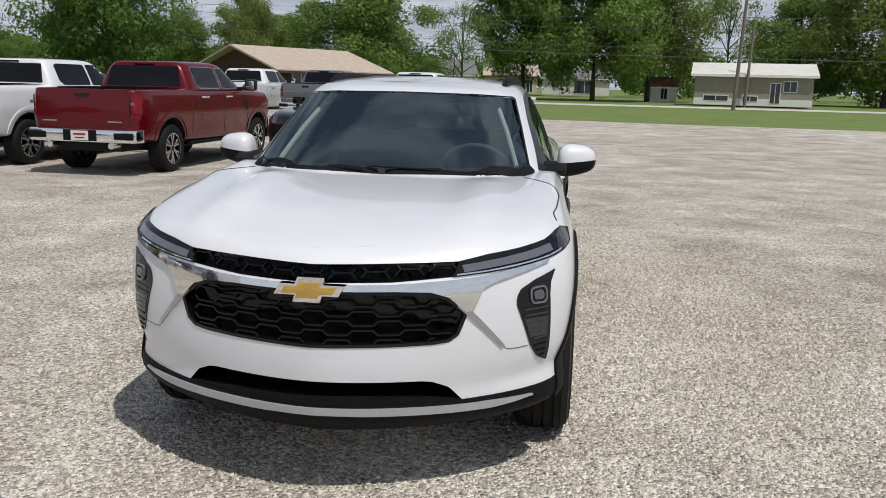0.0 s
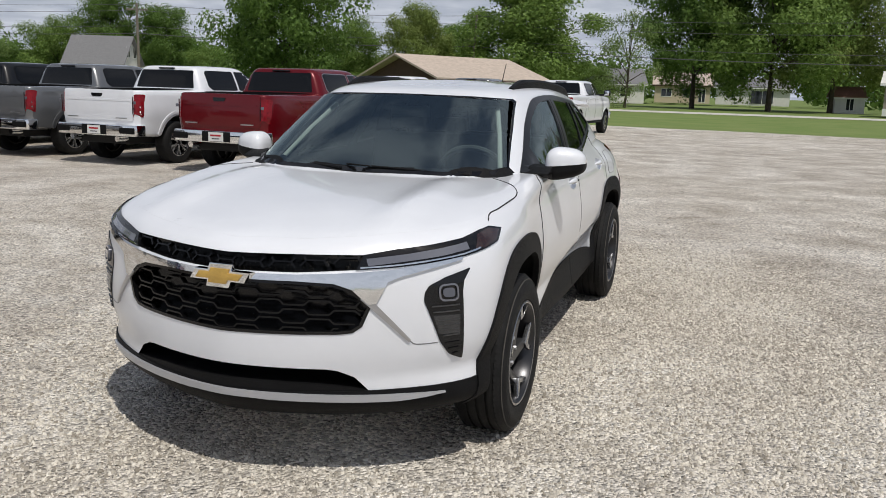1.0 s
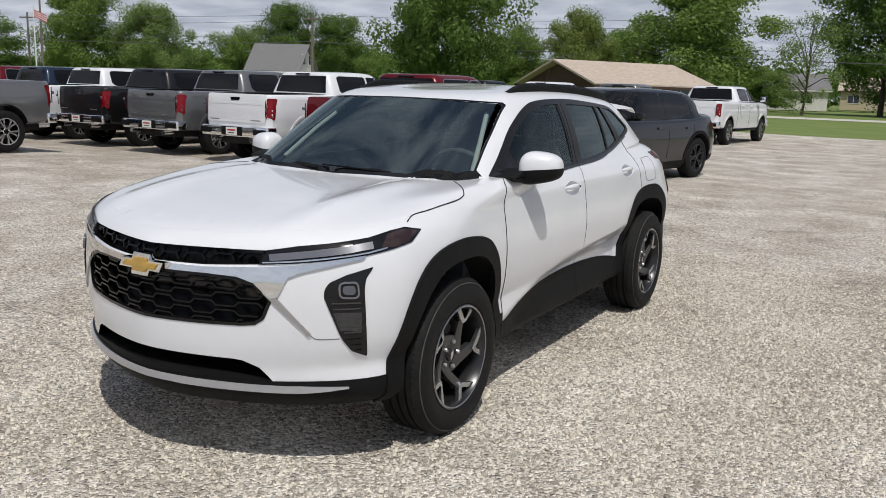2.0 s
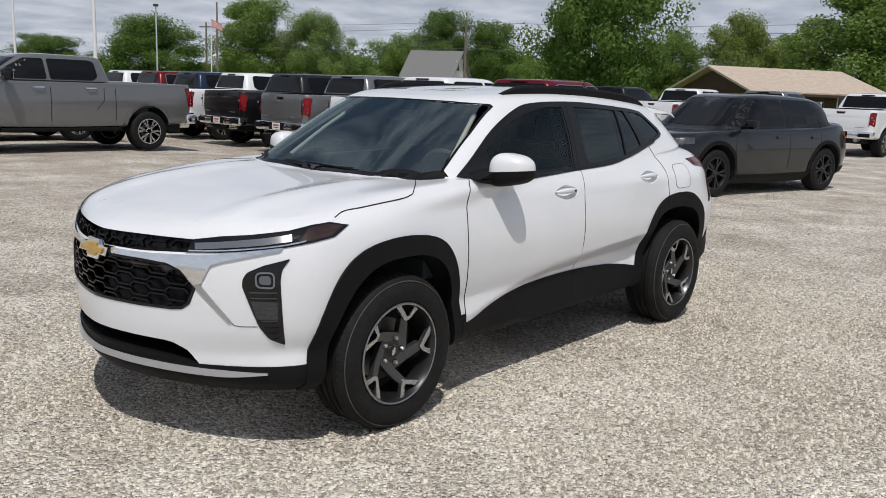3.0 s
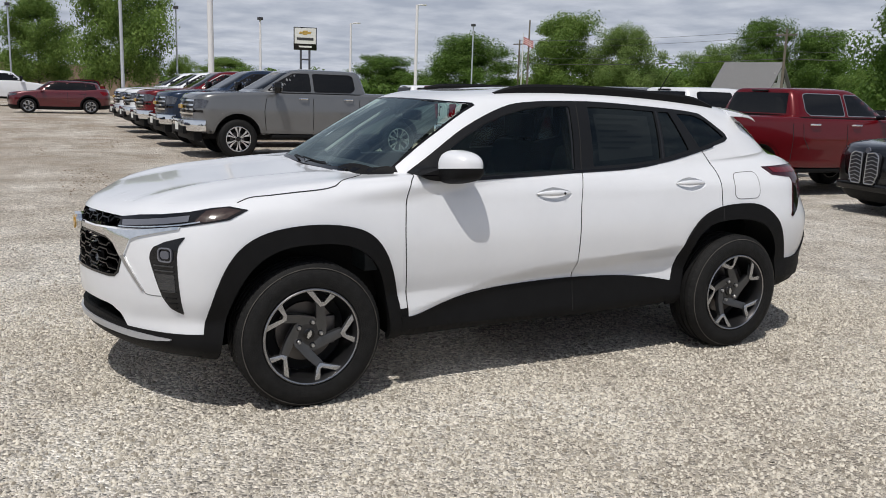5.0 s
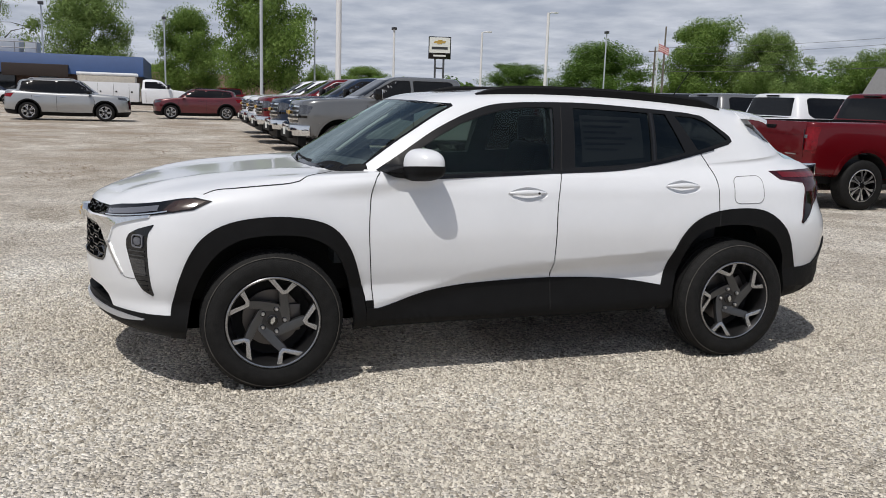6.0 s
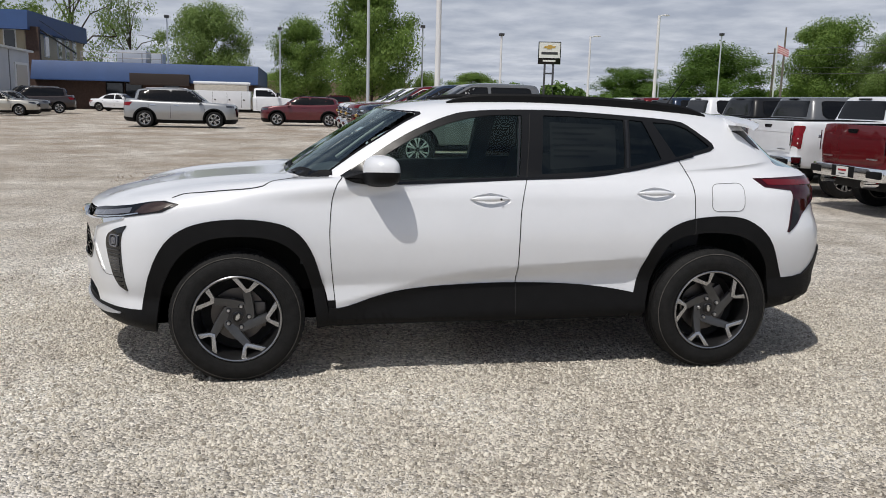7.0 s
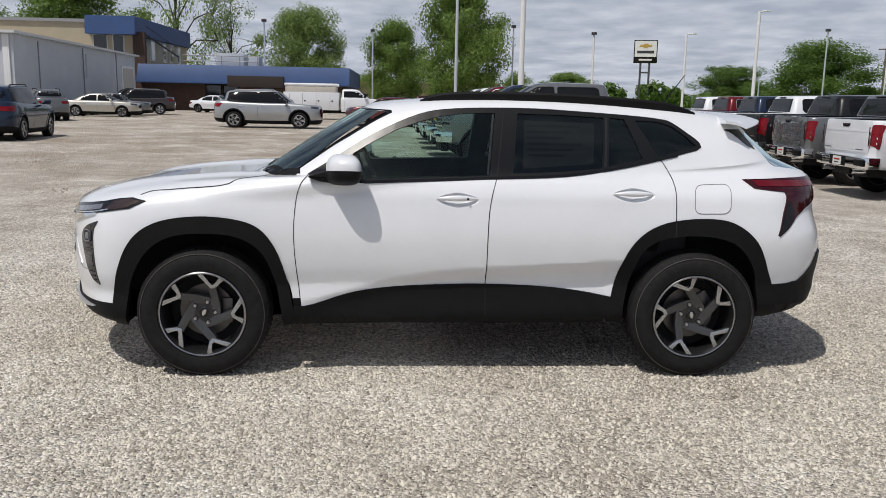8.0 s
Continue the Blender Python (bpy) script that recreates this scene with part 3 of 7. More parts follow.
def put_wheel(parent, x, y, R, r, w, style, turn=0.0, dark=None, bright=None):
    """A wheel with its outer face at x; x < 0 turns it to the other side."""
    meshes = wheel_meshes(style, R, r, w, dark or GUNMETAL, bright or BRIGHT)
    hold = new("wheel", meshes[1][1])
    hold.parent = parent
    side = pose(0, 0, 0) if x > 0 else pose(0, 0, 0, 0, 0, 180)
    hold.matrix_basis = pose(x, y, R - 0.004, 0, 0, 0) @ side @ pose(0, 0, 0, turn, 0, 0)
    for name, me, label in meshes:
        if name != "rim":
            n = 5 if style == "split" and name in ("spoke", "spoke_face", "wheel_nut", "nut_seat") else 1
            for k in range(n):
                ob = new(name, me)
                ob.parent = hold
                ob.matrix_basis = pose(0, 0, 0, 72 * k)
                if label:
                    tagged(ob, label)
    return hold


HANDLES = ((0.019, 0.978), (0.992, 1.014))


def hero_car():
    car = thing("crossover_car", "white compact crossover car with black plastic cladding parked on gravel", "car")
    T = hero_tree
    # outlines, in metres: (y, z) from the side, (x, z) from the front, (x, y) from above
    belt = curve([(-0.483, 1.064), (-0.133, 1.078), (0.239, 1.094), (0.616, 1.111), (0.938, 1.157), (1.266, 1.229)], 4)
    dlo = [(-0.80, 1.094)] + belt + [(1.380, 1.257), (1.410, 1.276), (1.402, 1.302)] + curve([(1.376, 1.325), (1.255, 1.408), (1.191, 1.427), (1.025, 1.444), (0.569, 1.470), (0.313, 1.475), (0.0, 1.465), (-0.194, 1.431), (-0.444, 1.319), (-0.688, 1.164)], 4)
    fwin = rounded([(-0.50, 1.080), (0.200, 1.103), (0.236, 1.445), (0.057, 1.440), (-0.069, 1.422), (-0.194, 1.389), (-0.319, 1.342), (-0.443, 1.277), (-0.560, 1.206)], 0.018)
    rwin = rounded([(0.328, 1.118), (0.618, 1.134), (0.829, 1.154), (0.852, 1.430), (0.600, 1.441), (0.359, 1.445)], 0.012)
    tri = rounded([(0.866, 1.164), (1.066, 1.206), (0.971, 1.425), (0.885, 1.429)], 0.010)
    quarter = rounded([(1.032, 1.419), (1.172, 1.412), (1.252, 1.386), (1.327, 1.332), (1.383, 1.282), (1.267, 1.249), (1.156, 1.220)], 0.012)
    screen = full([(0, 1.078), (0.40, 1.080), (0.60, 1.085), (0.684, 1.093), (0.655, 1.120), (0.600, 1.290), (0.546, 1.436), (0.528, 1.449), (0.36, 1.457), (0, 1.461)])
    screen_in = full([(0, 1.096), (0.40, 1.098), (0.600, 1.105), (0.648, 1.119), (0.593, 1.290), (0.541, 1.430), (0.523, 1.443), (0.36, 1.451), (0, 1.456)])
    hatch = full([(0, 1.14), (0.50, 1.15), (0.55, 1.17), (0.455, 1.345), (0.41, 1.36), (0, 1.365)])
    grille = full([(0, 0.585), (0.274, 0.590), (0.40, 0.594), (0.444, 0.600), (0.472, 0.622), (0.496, 0.690), (0.488, 0.706), (0.438, 0.750), (0.381, 0.771), (0.267, 0.777), (0, 0.775)])
    slot = full([(0, 0.809), (0.265, 0.813), (0.453, 0.827), (0.474, 0.879), (0.25, 0.876), (0, 0.870)])
    intake = full([(0, 0.366), (0.276, 0.367), (0.505, 0.356), (0.448, 0.420), (0.395, 0.445), (0.36, 0.450), (0, 0.453)])
    handles = [[(y0 + 0.118 * math.cos(a), z0 + 0.040 * math.sin(a) * (1 - 0.25 * abs(math.cos(a)))) for a in np.linspace(0, 2 * math.pi, 28, endpoint=False)] for y0, z0 in HANDLES]

    # painted shell with its openings
    cut = []
    for y in (-1.35, 1.35):
        for s in (1, -1):
            cut.append((lathe(bmesh.new(), [(s * 0.52, 0.484), (s * 1.1, 0.484)], "x", 56, (0, y, 0.345)), WELL))
    cabin = shell(stack([
        loop(0.40, 0.40, 0.42, -0.85, 1.75, 0.70, 5, 6), loop(0.75, 0.75, 0.78, -0.95, 1.85, 0.80, 5, 6), loop(1.03, 1.06, 1.10, -1.03, 1.90, 0.765, 4.6, 5, ym=0.4),
        loop(1.235, 1.285, 1.29, -0.775, 1.80, 0.635, 4.4, 5, ym=0.4, sr=0.12), loop(1.425, 1.450, 1.375, -0.49, 1.70, 0.528, 4.2, 5, ym=0.4, sr=0.1),
        loop(1.46, 1.490, 1.41, -0.36, 1.60, 0.42, 3.6, 4.5, ym=0.4), loop(1.475, 1.505, 1.45, 0.1, 1.2, 0.05, 3, 3, ym=0.4)], 0.08))
    for v in cabin.verts:
        v.co.x *= 0.90
    cut.append((cabin, TRIMGREY))
    for win in (fwin, rwin, tri, quarter):
        for s in (1, -1):
            cut.append((prism(bmesh.new(), win, "x", s * 0.40, s * 1.3), CLAD))
    for ring in handles:
        for s in (1, -1):
            cut.append((prism(bmesh.new(), ring, "x", s * 0.72, s * 1.1), WHITE))
    cut.append((prism(bmesh.new(), screen_in, "y", -1.5, -0.30), CLAD))
    cut.append((prism(bmesh.new(), hatch, "y", 1.55, 2.6), CLAD))
    for op, deep in ((grille, -2.06), (slot, -2.08), (intake, -2.02)):
        cut.append((prism(bmesh.new(), [(x * 0.995, z) for x, z in op], "y", -2.8, deep), GLOSSB))
    part("body", carve(hero_solid.copy(), cut, WHITE), None, car, "glossy white painted body shell")

    # plastic skirt right round the car
    k = int(np.argmax(HERO[:, 0, 2] > 0.350))
    low = HERO[:k + 1].copy()
    low[..., 0] *= 1.004
    low[..., 1] *= 1.002
    wells = [(lathe(bmesh.new(), [(s * 0.52, 0.484), (s * 1.1, 0.484)], "x", 56, (0, y, 0.345)), WELL) for y in (-1.35, 1.35) for s in (1, -1)]
    part("skirt", carve(shell(low), wells, CLAD), None, car, "black plastic lower skirt")

    # doors, bonnet, filler flap and their gaps
    fdoor = [(-0.79, 1.087)] + belt[0:9] + [(0.206, 1.004), (0.189, 0.899), (0.183, 0.746), (0.183, 0.345), (-0.822, 0.335), (-0.833, 0.450), (-0.844, 0.546), (-0.856, 0.674), (-0.860, 0.782), (-0.857, 0.872), (-0.846, 0.976), (-0.822, 1.048)]
    rdoor = [(0.241, 1.096)] + belt[9:17] + [(1.08, 1.182), (1.160, 1.199), (1.205, 1.133), (1.223, 1.076), (1.226, 1.018), (1.225, 0.875), (1.13, 0.845), (1.02, 0.770), (0.935, 0.620), (0.90, 0.36), (0.190, 0.345), (0.190, 0.746), (0.196, 0.899), (0.212, 1.004)]
    for nm, out, ring in (("front_door", fdoor, handles[0]), ("rear_door", rdoor, handles[1])):
        panel = sheet(smooth_tree, "left", out, 0.0016, 0.004, 0.016, (ring,))
        for v in panel.verts:
            v.co.x -= door_fold(v.co.y, v.co.z)
        both(nm, panel, WHITE, car)
    fgap = curve([(-0.793, 1.091), (-0.825, 1.051), (-0.849, 0.976), (-0.860, 0.872), (-0.863, 0.782), (-0.858, 0.674), (-0.847, 0.546), (-0.828, 0.371)], 6)
    mgap = curve([(0.237, 1.096), (0.209, 1.004), (0.193, 0.899), (0.187, 0.746), (0.186, 0.510), (0.185, 0.322)], 6)
    rgap = curve([(1.172, 1.200), (1.210, 1.133), (1.226, 1.076), (1.229, 1.018), (1.228, 0.866)], 6)
    for g in (fgap, mgap, rgap):
        both("door_gap", ribbon(T, "left", g, 0.0038, 0.0026, 0.004), GAP, car)
    flap = rounded([(1.340, 1.074), (1.540, 1.083), (1.526, 0.926), (1.328, 0.922)], 0.045, 6)
    part("filler_flap", sheet(T, "left", flap, 0.0016, 0.004, 0.04), WHITE, car)
    part("flap_gap", ribbon(T, "left", flap, 0.0030, 0.0026, 0.004, closed=True), mat("gap_and_crease_shade_grey", (0.16, 0.16, 0.165), 0.8), car)
    bonnet = full([(0, -2.185), (0.25, -2.135), (0.47, -2.040), (0.62, -1.930), (0.73, -1.815), (0.785, -1.705), (0.782, -1.611), (0.792, -1.52), (0.798, -1.37), (0.799, -1.28), (0.793, -1.23), (0.778, -1.195), (0.70, -1.098), (0.640, -1.012), (0.40, -1.090), (0, -1.120)])
    part("bonnet", sheet(T, "top", bonnet, 0.0004, 0.003, 0.03), WHITE, car)
    line = curve([(0.800, -1.672), (0.787, -1.611), (0.797, -1.518), (0.803, -1.373), (0.804, -1.281), (0.798, -1.228), (0.783, -1.190), (0.70, -1.090), (0.628, -1.017)], 6)
    both("bonnet_gap", ribbon(T, "top", line, 0.0042, 0.0022, 0.004), GAP, car)
    cowl = full([(0, -1.116), (0.25, -1.107), (0.40, -1.085), (0.55, -1.036), (0.638, -0.985), (0.670, -0.925), (0.684, -0.868), (0.668, -0.846), (0.640, -0.872), (0.600, -0.945), (0.40, -1.052), (0, -1.084)])
    part("cowl", sheet(T, "top", cowl, 0.0015, 0.004, 0.025), CLAD, car, "black plastic scuttle panel")

    # glazing
    both("window_surround", sheet(T, "left", dlo, 0.003, 0.006, 0.06, (fwin, rwin, tri, quarter)), mat("pillar_black", (0.010, 0.0102, 0.011), 0.30, spec=0.25), car, "black window frame and pillars")
    both("belt_trim", ribbon(T, "left", [(-0.70, 1.086)] + belt, 0.013, 0.006, 0.008), GLOSSB, car)
    for nm, win, g in (("front_window", fwin, SIDEGLASS), ("rear_window", rwin, PRIVACY), ("rear_window", tri, PRIVACY), ("quarter_window", quarter, PRIVACY)):
        for ob in both(nm, sheet(T, "left", win, -0.003, 0, 0.08), g, car):
            ob.visible_shadow = False
    part("window_channel", ribbon(T, "left", [(0.188, 1.110), (0.222, 1.438)], 0.010, 0.002, 0.01), GUNMETAL, car)
    part("window_channel", ribbon(T, "left", [(0.848, 1.160), (0.868, 1.428)], 0.012, 0.0045, 0.01), GUNMETAL, car)
    part("pillar_gap", ribbon(T, "left", [(0.239, 1.100), (0.282, 1.452)], 0.005, 0.0045, 0.006), GAP, car)
    part("screen_border", sheet(T, "front", screen, 0.002, 0.006, 0.07, (screen_in,)), GLOSSB, car, "black glass border of the windscreen")
    part("windscreen", pane(T, screen_in, 0.648, 0.523), CLEAR, car, "slightly green windscreen reflecting clouds").visible_shadow = False
    part("rear_glass", sheet(T, "rear", hatch, -0.002, 0, 0.08), PRIVACY, car).visible_shadow = False
    both("hatch_side_trim", sheet(T, "rear_left", [(0.74, 1.375), (0.88, 1.375), (0.88, 1.265), (0.835, 1.285), (0.785, 1.352)], 0.004, 0.006, 0.05), GLOSSB, car)

    # wheel arches, sills and rear bumper cladding
    a1 = curve([(-1.838, 0.27), (-1.826, 0.442), (-1.768, 0.640), (-1.686, 0.770), (-1.558, 0.843), (-1.368, 0.872), (-1.180, 0.860), (-1.049, 0.813), (-0.962, 0.706), (-0.907, 0.546), (-0.876, 0.394)], 4) + [(-0.862, 0.29)]
    i1 = [(-0.930, 0.27)] + curve([(-0.937, 0.364), (-0.968, 0.530), (-1.036, 0.685), (-1.166, 0.766), (-1.354, 0.783), (-1.516, 0.758), (-1.637, 0.674), (-1.725, 0.515), (-1.763, 0.324)], 4) + [(-1.768, 0.27)]
    a2 = [(0.885, 0.30)] + curve([(0.894, 0.438), (0.944, 0.656), (1.033, 0.792), (1.172, 0.868), (1.374, 0.896), (1.545, 0.875), (1.681, 0.772), (1.764, 0.602), (1.801, 0.527)], 4) + [(1.83, 0.36)]
    i2 = [(1.725, 0.36)] + curve([(1.717, 0.420), (1.681, 0.603), (1.575, 0.749), (1.407, 0.799), (1.175, 0.785), (1.048, 0.707), (0.995, 0.555), (0.966, 0.400)], 4) + [(0.960, 0.30)]
    both("front_arch", sheet(T, "left", a1 + i1, 0.012, 0.030, 0.04), CLAD, car, "black plastic wheel arch")
    both("rear_arch", sheet(T, "left", a2 + i2, 0.012, 0.030, 0.04), CLAD, car, "black plastic wheel arch")
    both("arch_gap", ribbon(T, "left", [(1.228, 0.872), (1.226, 0.79)], 0.005, 0.0135, 0.004), GAP, car)
    top = curve([(-0.870, 0.385), (-0.813, 0.383), (-0.743, 0.400), (-0.620, 0.444), (-0.497, 0.475), (-0.311, 0.496), (-0.060, 0.505), (0.185, 0.509), (0.478, 0.499), (0.702, 0.476), (0.894, 0.442)], 3)
    both("sill", sheet(T, "left", top + [(0.915, 0.335), (0.88, 0.322), (-0.82, 0.285), (-0.87, 0.30)], 0.014, 0.03, 0.04), CLAD, car, "black plastic sill cladding")
    both("sill_gap", ribbon(T, "left", [(0.186, 0.505), (0.186, 0.31)], 0.004, 0.0155, 0.004), GAP, car)
    both("rear_bumper", sheet(T, "rear_left", [(0.62, 0.34), (0.665, 0.527), (0.764, 0.530), (0.841, 0.540), (0.905, 0.590), (1.00, 0.690), (1.60, 0.70), (1.60, 0.30)], 0.012, 0.03, 0.06), CLAD, car, "black plastic rear bumper")

    # nose: grilles, trim and lamps
    net = bmesh.new()
    for row in range(6):
        z0 = 0.592 + row * 0.034
        pts, x = [], -0.50
        while x < 0.50:
            up = (int(round((x + 0.50) / 0.082)) + row) % 2
            pts += [(x, z0 + (0.017 if up else 0)), (x + 0.052, z0 + (0.017 if up else 0)), (x + 0.068, z0 + (0.0 if up else 0.017))]
            x += 0.082
        pts = [p for p in pts if abs(p[0]) < (0.452 + 0.50 * (p[1] - 0.61) if p[1] < 0.70 else 0.490 - 1.25 * (p[1] - 0.70))]
        if len(pts) > 3:
            b = ribbon(T, "front", pts, 0.0065, -0.004, 0.022, 0.02)
            me = bpy.data.meshes.new("x")
            b.to_mesh(me)
            b.free()
            net.from_mesh(me)
            bpy.data.meshes.remove(me)
    part("grille_mesh", net, mat("grille_black", (0.004, 0.004, 0.0045), 0.25, spec=0.3), car, "black honeycomb grille")
    part("grille_frame", ribbon(T, "front", grille, 0.012, 0.003, 0.02, closed=True), GLOSSB, car)
    net = bmesh.new()
    for k in range(9):
        x = -0.42 + k * 0.105
        z = 0.822 + 0.030 * (abs(x) / 0.45) ** 2
        for pts in ([(x - 0.045, z), (x - 0.028, z + 0.022), (x + 0.028, z + 0.022), (x + 0.045, z)], [(x - 0.028, z + 0.022), (x - 0.04, z + 0.036)], [(x + 0.028, z + 0.022), (x + 0.04, z + 0.036)]):
            b = ribbon(T, "front", pts, 0.006, -0.006, 0.016, 0.02)
            me = bpy.data.meshes.new("x")
            b.to_mesh(me)
            b.free()
            net.from_mesh(me)
            bpy.data.meshes.remove(me)
    part("upper_grille_mesh", net, MATS["grille_black"], car)
    part("chrome_bar", sheet(T, "front", full([(0, 0.781), (0.267, 0.782), (0.381, 0.777), (0.440, 0.756), (0.494, 0.702), (0.520, 0.707), (0.536, 0.742), (0.552, 0.784), (0.592, 0.803), (0.774, 0.856), (0.776, 0.867), (0.567, 0.829), (0.454, 0.818), (0.266, 0.806), (0, 0.803)]), 0.010, 0.02, 0.025), CHROME, car, "chrome bar across the nose")
    both("chrome_slash", ribbon(T, "front_left", [(-1.180, 0.730), (-1.014, 0.562)], lambda t: 0.026 * (1 - 0.55 * t), 0.007, 0.012), SATIN, car)
    part("splitter_strip", ribbon(T, "front", curve([(-0.735, 0.350), (-0.55, 0.341), (-0.25, 0.342), (0, 0.344), (0.25, 0.342), (0.55, 0.341), (0.735, 0.350)], 6), lambda t: 0.024 * min(1, 7 * min(t, 1 - t) + 0.25), 0.016, 0.03), mat("splitter_silver", (0.46, 0.47, 0.50), 0.32, 0.35, coat=0.4), car, "satin silver strip under the intake")
    part("intake_ledge", sheet(T, "front", full([(0, 0.358), (0.30, 0.357), (0.50, 0.353), (0.48, 0.372), (0.30, 0.388), (0, 0.392)]), 0.001, 0.16, 0.05), CLAD, car)
    lamp = [(-1.200, 0.826), (-1.167, 0.878), (-1.06, 0.896), (-0.93, 0.909), (-0.79, 0.928), (-0.70, 0.948), (-0.635, 0.956), (-0.560, 0.943), (-0.612, 0.903), (-0.700, 0.886), (-0.800, 0.868), (-0.93, 0.850), (-1.06, 0.836)]
    both("headlamp", sheet(T, "front_left", lamp, 0.005, 0.012, 0.03), LAMP, car, "slim dark daytime lamp")
    both("lamp_guide", ribbon(T, "front_left", curve([(-1.160, 0.853), (-1.03, 0.868), (-0.90, 0.884), (-0.775, 0.903)], 4), 0.024, 0.007, 0.004), LAMPGREY, car, "pale grey light guide")
    both("lamp_line", ribbon(T, "front_left", curve([(-1.185, 0.834), (-1.03, 0.847), (-0.83, 0.872), (-0.72, 0.892)], 4), 0.005, 0.008, 0.004), CHROME, car)
    both("lamp_reflector", sheet(T, "front_left", [(-0.745, 0.892), (-0.715, 0.936), (-0.645, 0.950), (-0.582, 0.940), (-0.625, 0.908), (-0.695, 0.892)], 0.0065, 0.003, 0.03), AMBER, car, "amber side reflector")
    fog = rounded([(-0.962, 0.742), (-0.945, 0.768), (-0.88, 0.798), (-0.775, 0.828), (-0.806, 0.785), (-0.812, 0.74), (-0.796, 0.472), (-0.857, 0.498), (-0.897, 0.549), (-0.965, 0.712)], 0.010)
    both("main_lamp", sheet(T, "front_left", fog, 0.004, 0.012, 0.02), LAMP, car, "dark main headlamp cluster")
    both("lamp_projector", ribbon(T, "front_left", rounded([(-0.905, 0.712), (-0.908, 0.768), (-0.838, 0.772), (-0.834, 0.712)], 0.020), 0.007, 0.012, 0.010, closed=True), LAMPGREY, car, "bright ring round the projector lens")
    both("lamp_lens", sheet(T, "front_left", rounded([(-0.893, 0.724), (-0.896, 0.757), (-0.850, 0.760), (-0.846, 0.724)], 0.015), 0.011, 0.008, 0.02), mat("projector_lens", (0.10, 0.11, 0.14), 0.05, 0.3, coat=1.0), car)
    both("lamp_mirror_panel", sheet(T, "front_left", [(-0.930, 0.655), (-0.823, 0.655), (-0.820, 0.582), (-0.903, 0.582)], 0.006, 0.004, 0.03), mat("lamp_reflector_grey", (0.055, 0.057, 0.062), 0.18, 0.6, coat=0.6), car, "grey reflector panel")
    for z, a, b in ((0.690, -0.945, -0.818), (0.668, -0.940, -0.818), (0.576, -0.898, -0.814), (0.545, -0.888, -0.812), (0.522, -0.872, -0.812), (0.500, -0.852, -0.812)):
        both("lamp_fin", ribbon(T, "front_left", [(a + 0.010, z), (b - 0.008, z + 0.003)], 0.005, 0.0085, 0.006), SPOKEGREY if z > 0.56 else GLOSSB, car)
    for z in (0.600, 0.618, 0.636):
        both("lamp_rib", ribbon(T, "front_left", [(-0.912, z), (-0.824, z)], 0.003, 0.0075, 0.003), SPOKEGREY, car)
    # thin grey line drawn on the paint for the shading of the bumper's fold
    both("bumper_crease", ribbon(T, "front_left", curve([(-1.012, 0.560), (-0.995, 0.548), (-0.96, 0.546), (-0.905, 0.549)], 4), 0.0035, 0.0012, 0.003), mat("gap_and_crease_shade_grey", (0.16, 0.16, 0.165), 0.8), car)
    bow = [(-0.108, 0.774), (-0.088, 0.804), (-0.043, 0.804), (-0.034, 0.822), (0.050, 0.822), (0.045, 0.804), (0.110, 0.804), (0.090, 0.774), (0.043, 0.774), (0.034, 0.756), (-0.050, 0.756), (-0.045, 0.774)]
    plate = prism(bmesh.new(), [(x * 1.14, 0.789 + (z - 0.789) * 1.36) for x, z in bow], "y", -2.300, -2.255, 0.004)
    part("emblem_surround", plate, CHROME, car)
    part("emblem", prism(bmesh.new(), [(x * 0.90, 0.789 + (z - 0.789) * 0.86) for x, z in bow], "y", -2.307, -2.298, 0.002), GOLD, car, "gold emblem in a chrome surround")

    # tail lamps, spoiler, rails, mirrors, handles, aerial, wipers
    tail = [(0.622, 1.106), (0.85, 1.112), (1.25, 1.115), (1.25, 1.03), (1.05, 0.985), (0.905, 0.951), (0.806, 0.905), (0.746, 0.855), (0.676, 0.802), (0.668, 0.810), (0.727, 0.932), (0.773, 1.019), (0.776, 1.040), (0.70, 1.050), (0.634, 1.060)]
    both("tail_lamp", sheet(T, "rear_left", tail, 0.005, 0.012, 0.04), DARKRED, car, "smoked dark red tail lamp")
    both("tail_lamp_bar", ribbon(T, "rear_left", [(0.66, 1.086), (0.80, 1.083), (1.05, 1.080), (1.22, 1.080)], 0.030, 0.007, 0.004), mat("tail_band_red", (0.12, 0.004, 0.009), 0.14, coat=0.2, spec=0.3), car)
    both("tail_lamp_vent", sheet(T, "rear_left", [(0.674, 0.814), (0.684, 0.812), (0.765, 0.880), (0.80, 0.93), (0.79, 0.985), (0.768, 0.99), (0.730, 0.920)], 0.007, 0.004, 0.04), GLOSSB, car)
    sp = bmesh.new()
    prof = [(1.58, 1.478), (1.76, 1.471), (1.88, 1.455), (1.955, 1.436), (1.955, 1.427), (1.87, 1.412), (1.75, 1.400), (1.58, 1.405)]
    rings = []
    for k in range(25):
        x = -0.60 + 1.2 * k / 24
        q = (x / 0.60) ** 2
        ring = []
        for j, (y, z) in enumerate(prof):
            if j > 3:
                z += 0.80 * q * (prof[7 - j][1] - z)
            ring.append(sp.verts.new((x, y - 0.30 * q * (y - 1.58) / 0.44 - 0.02 * q, z - 0.052 * q)))
        rings.append(ring)
    for r0, r1 in zip(rings, rings[1:]):
        for j in range(len(prof)):
            sp.faces.new((r0[j], r0[(j + 1) % len(prof)], r1[(j + 1) % len(prof)], r1[j]))
    sp.faces.new(rings[0])
    sp.faces.new(rings[-1][::-1])
    part("spoiler", sp, WHITE, car)
    rail = bmesh.new()
    rings = []
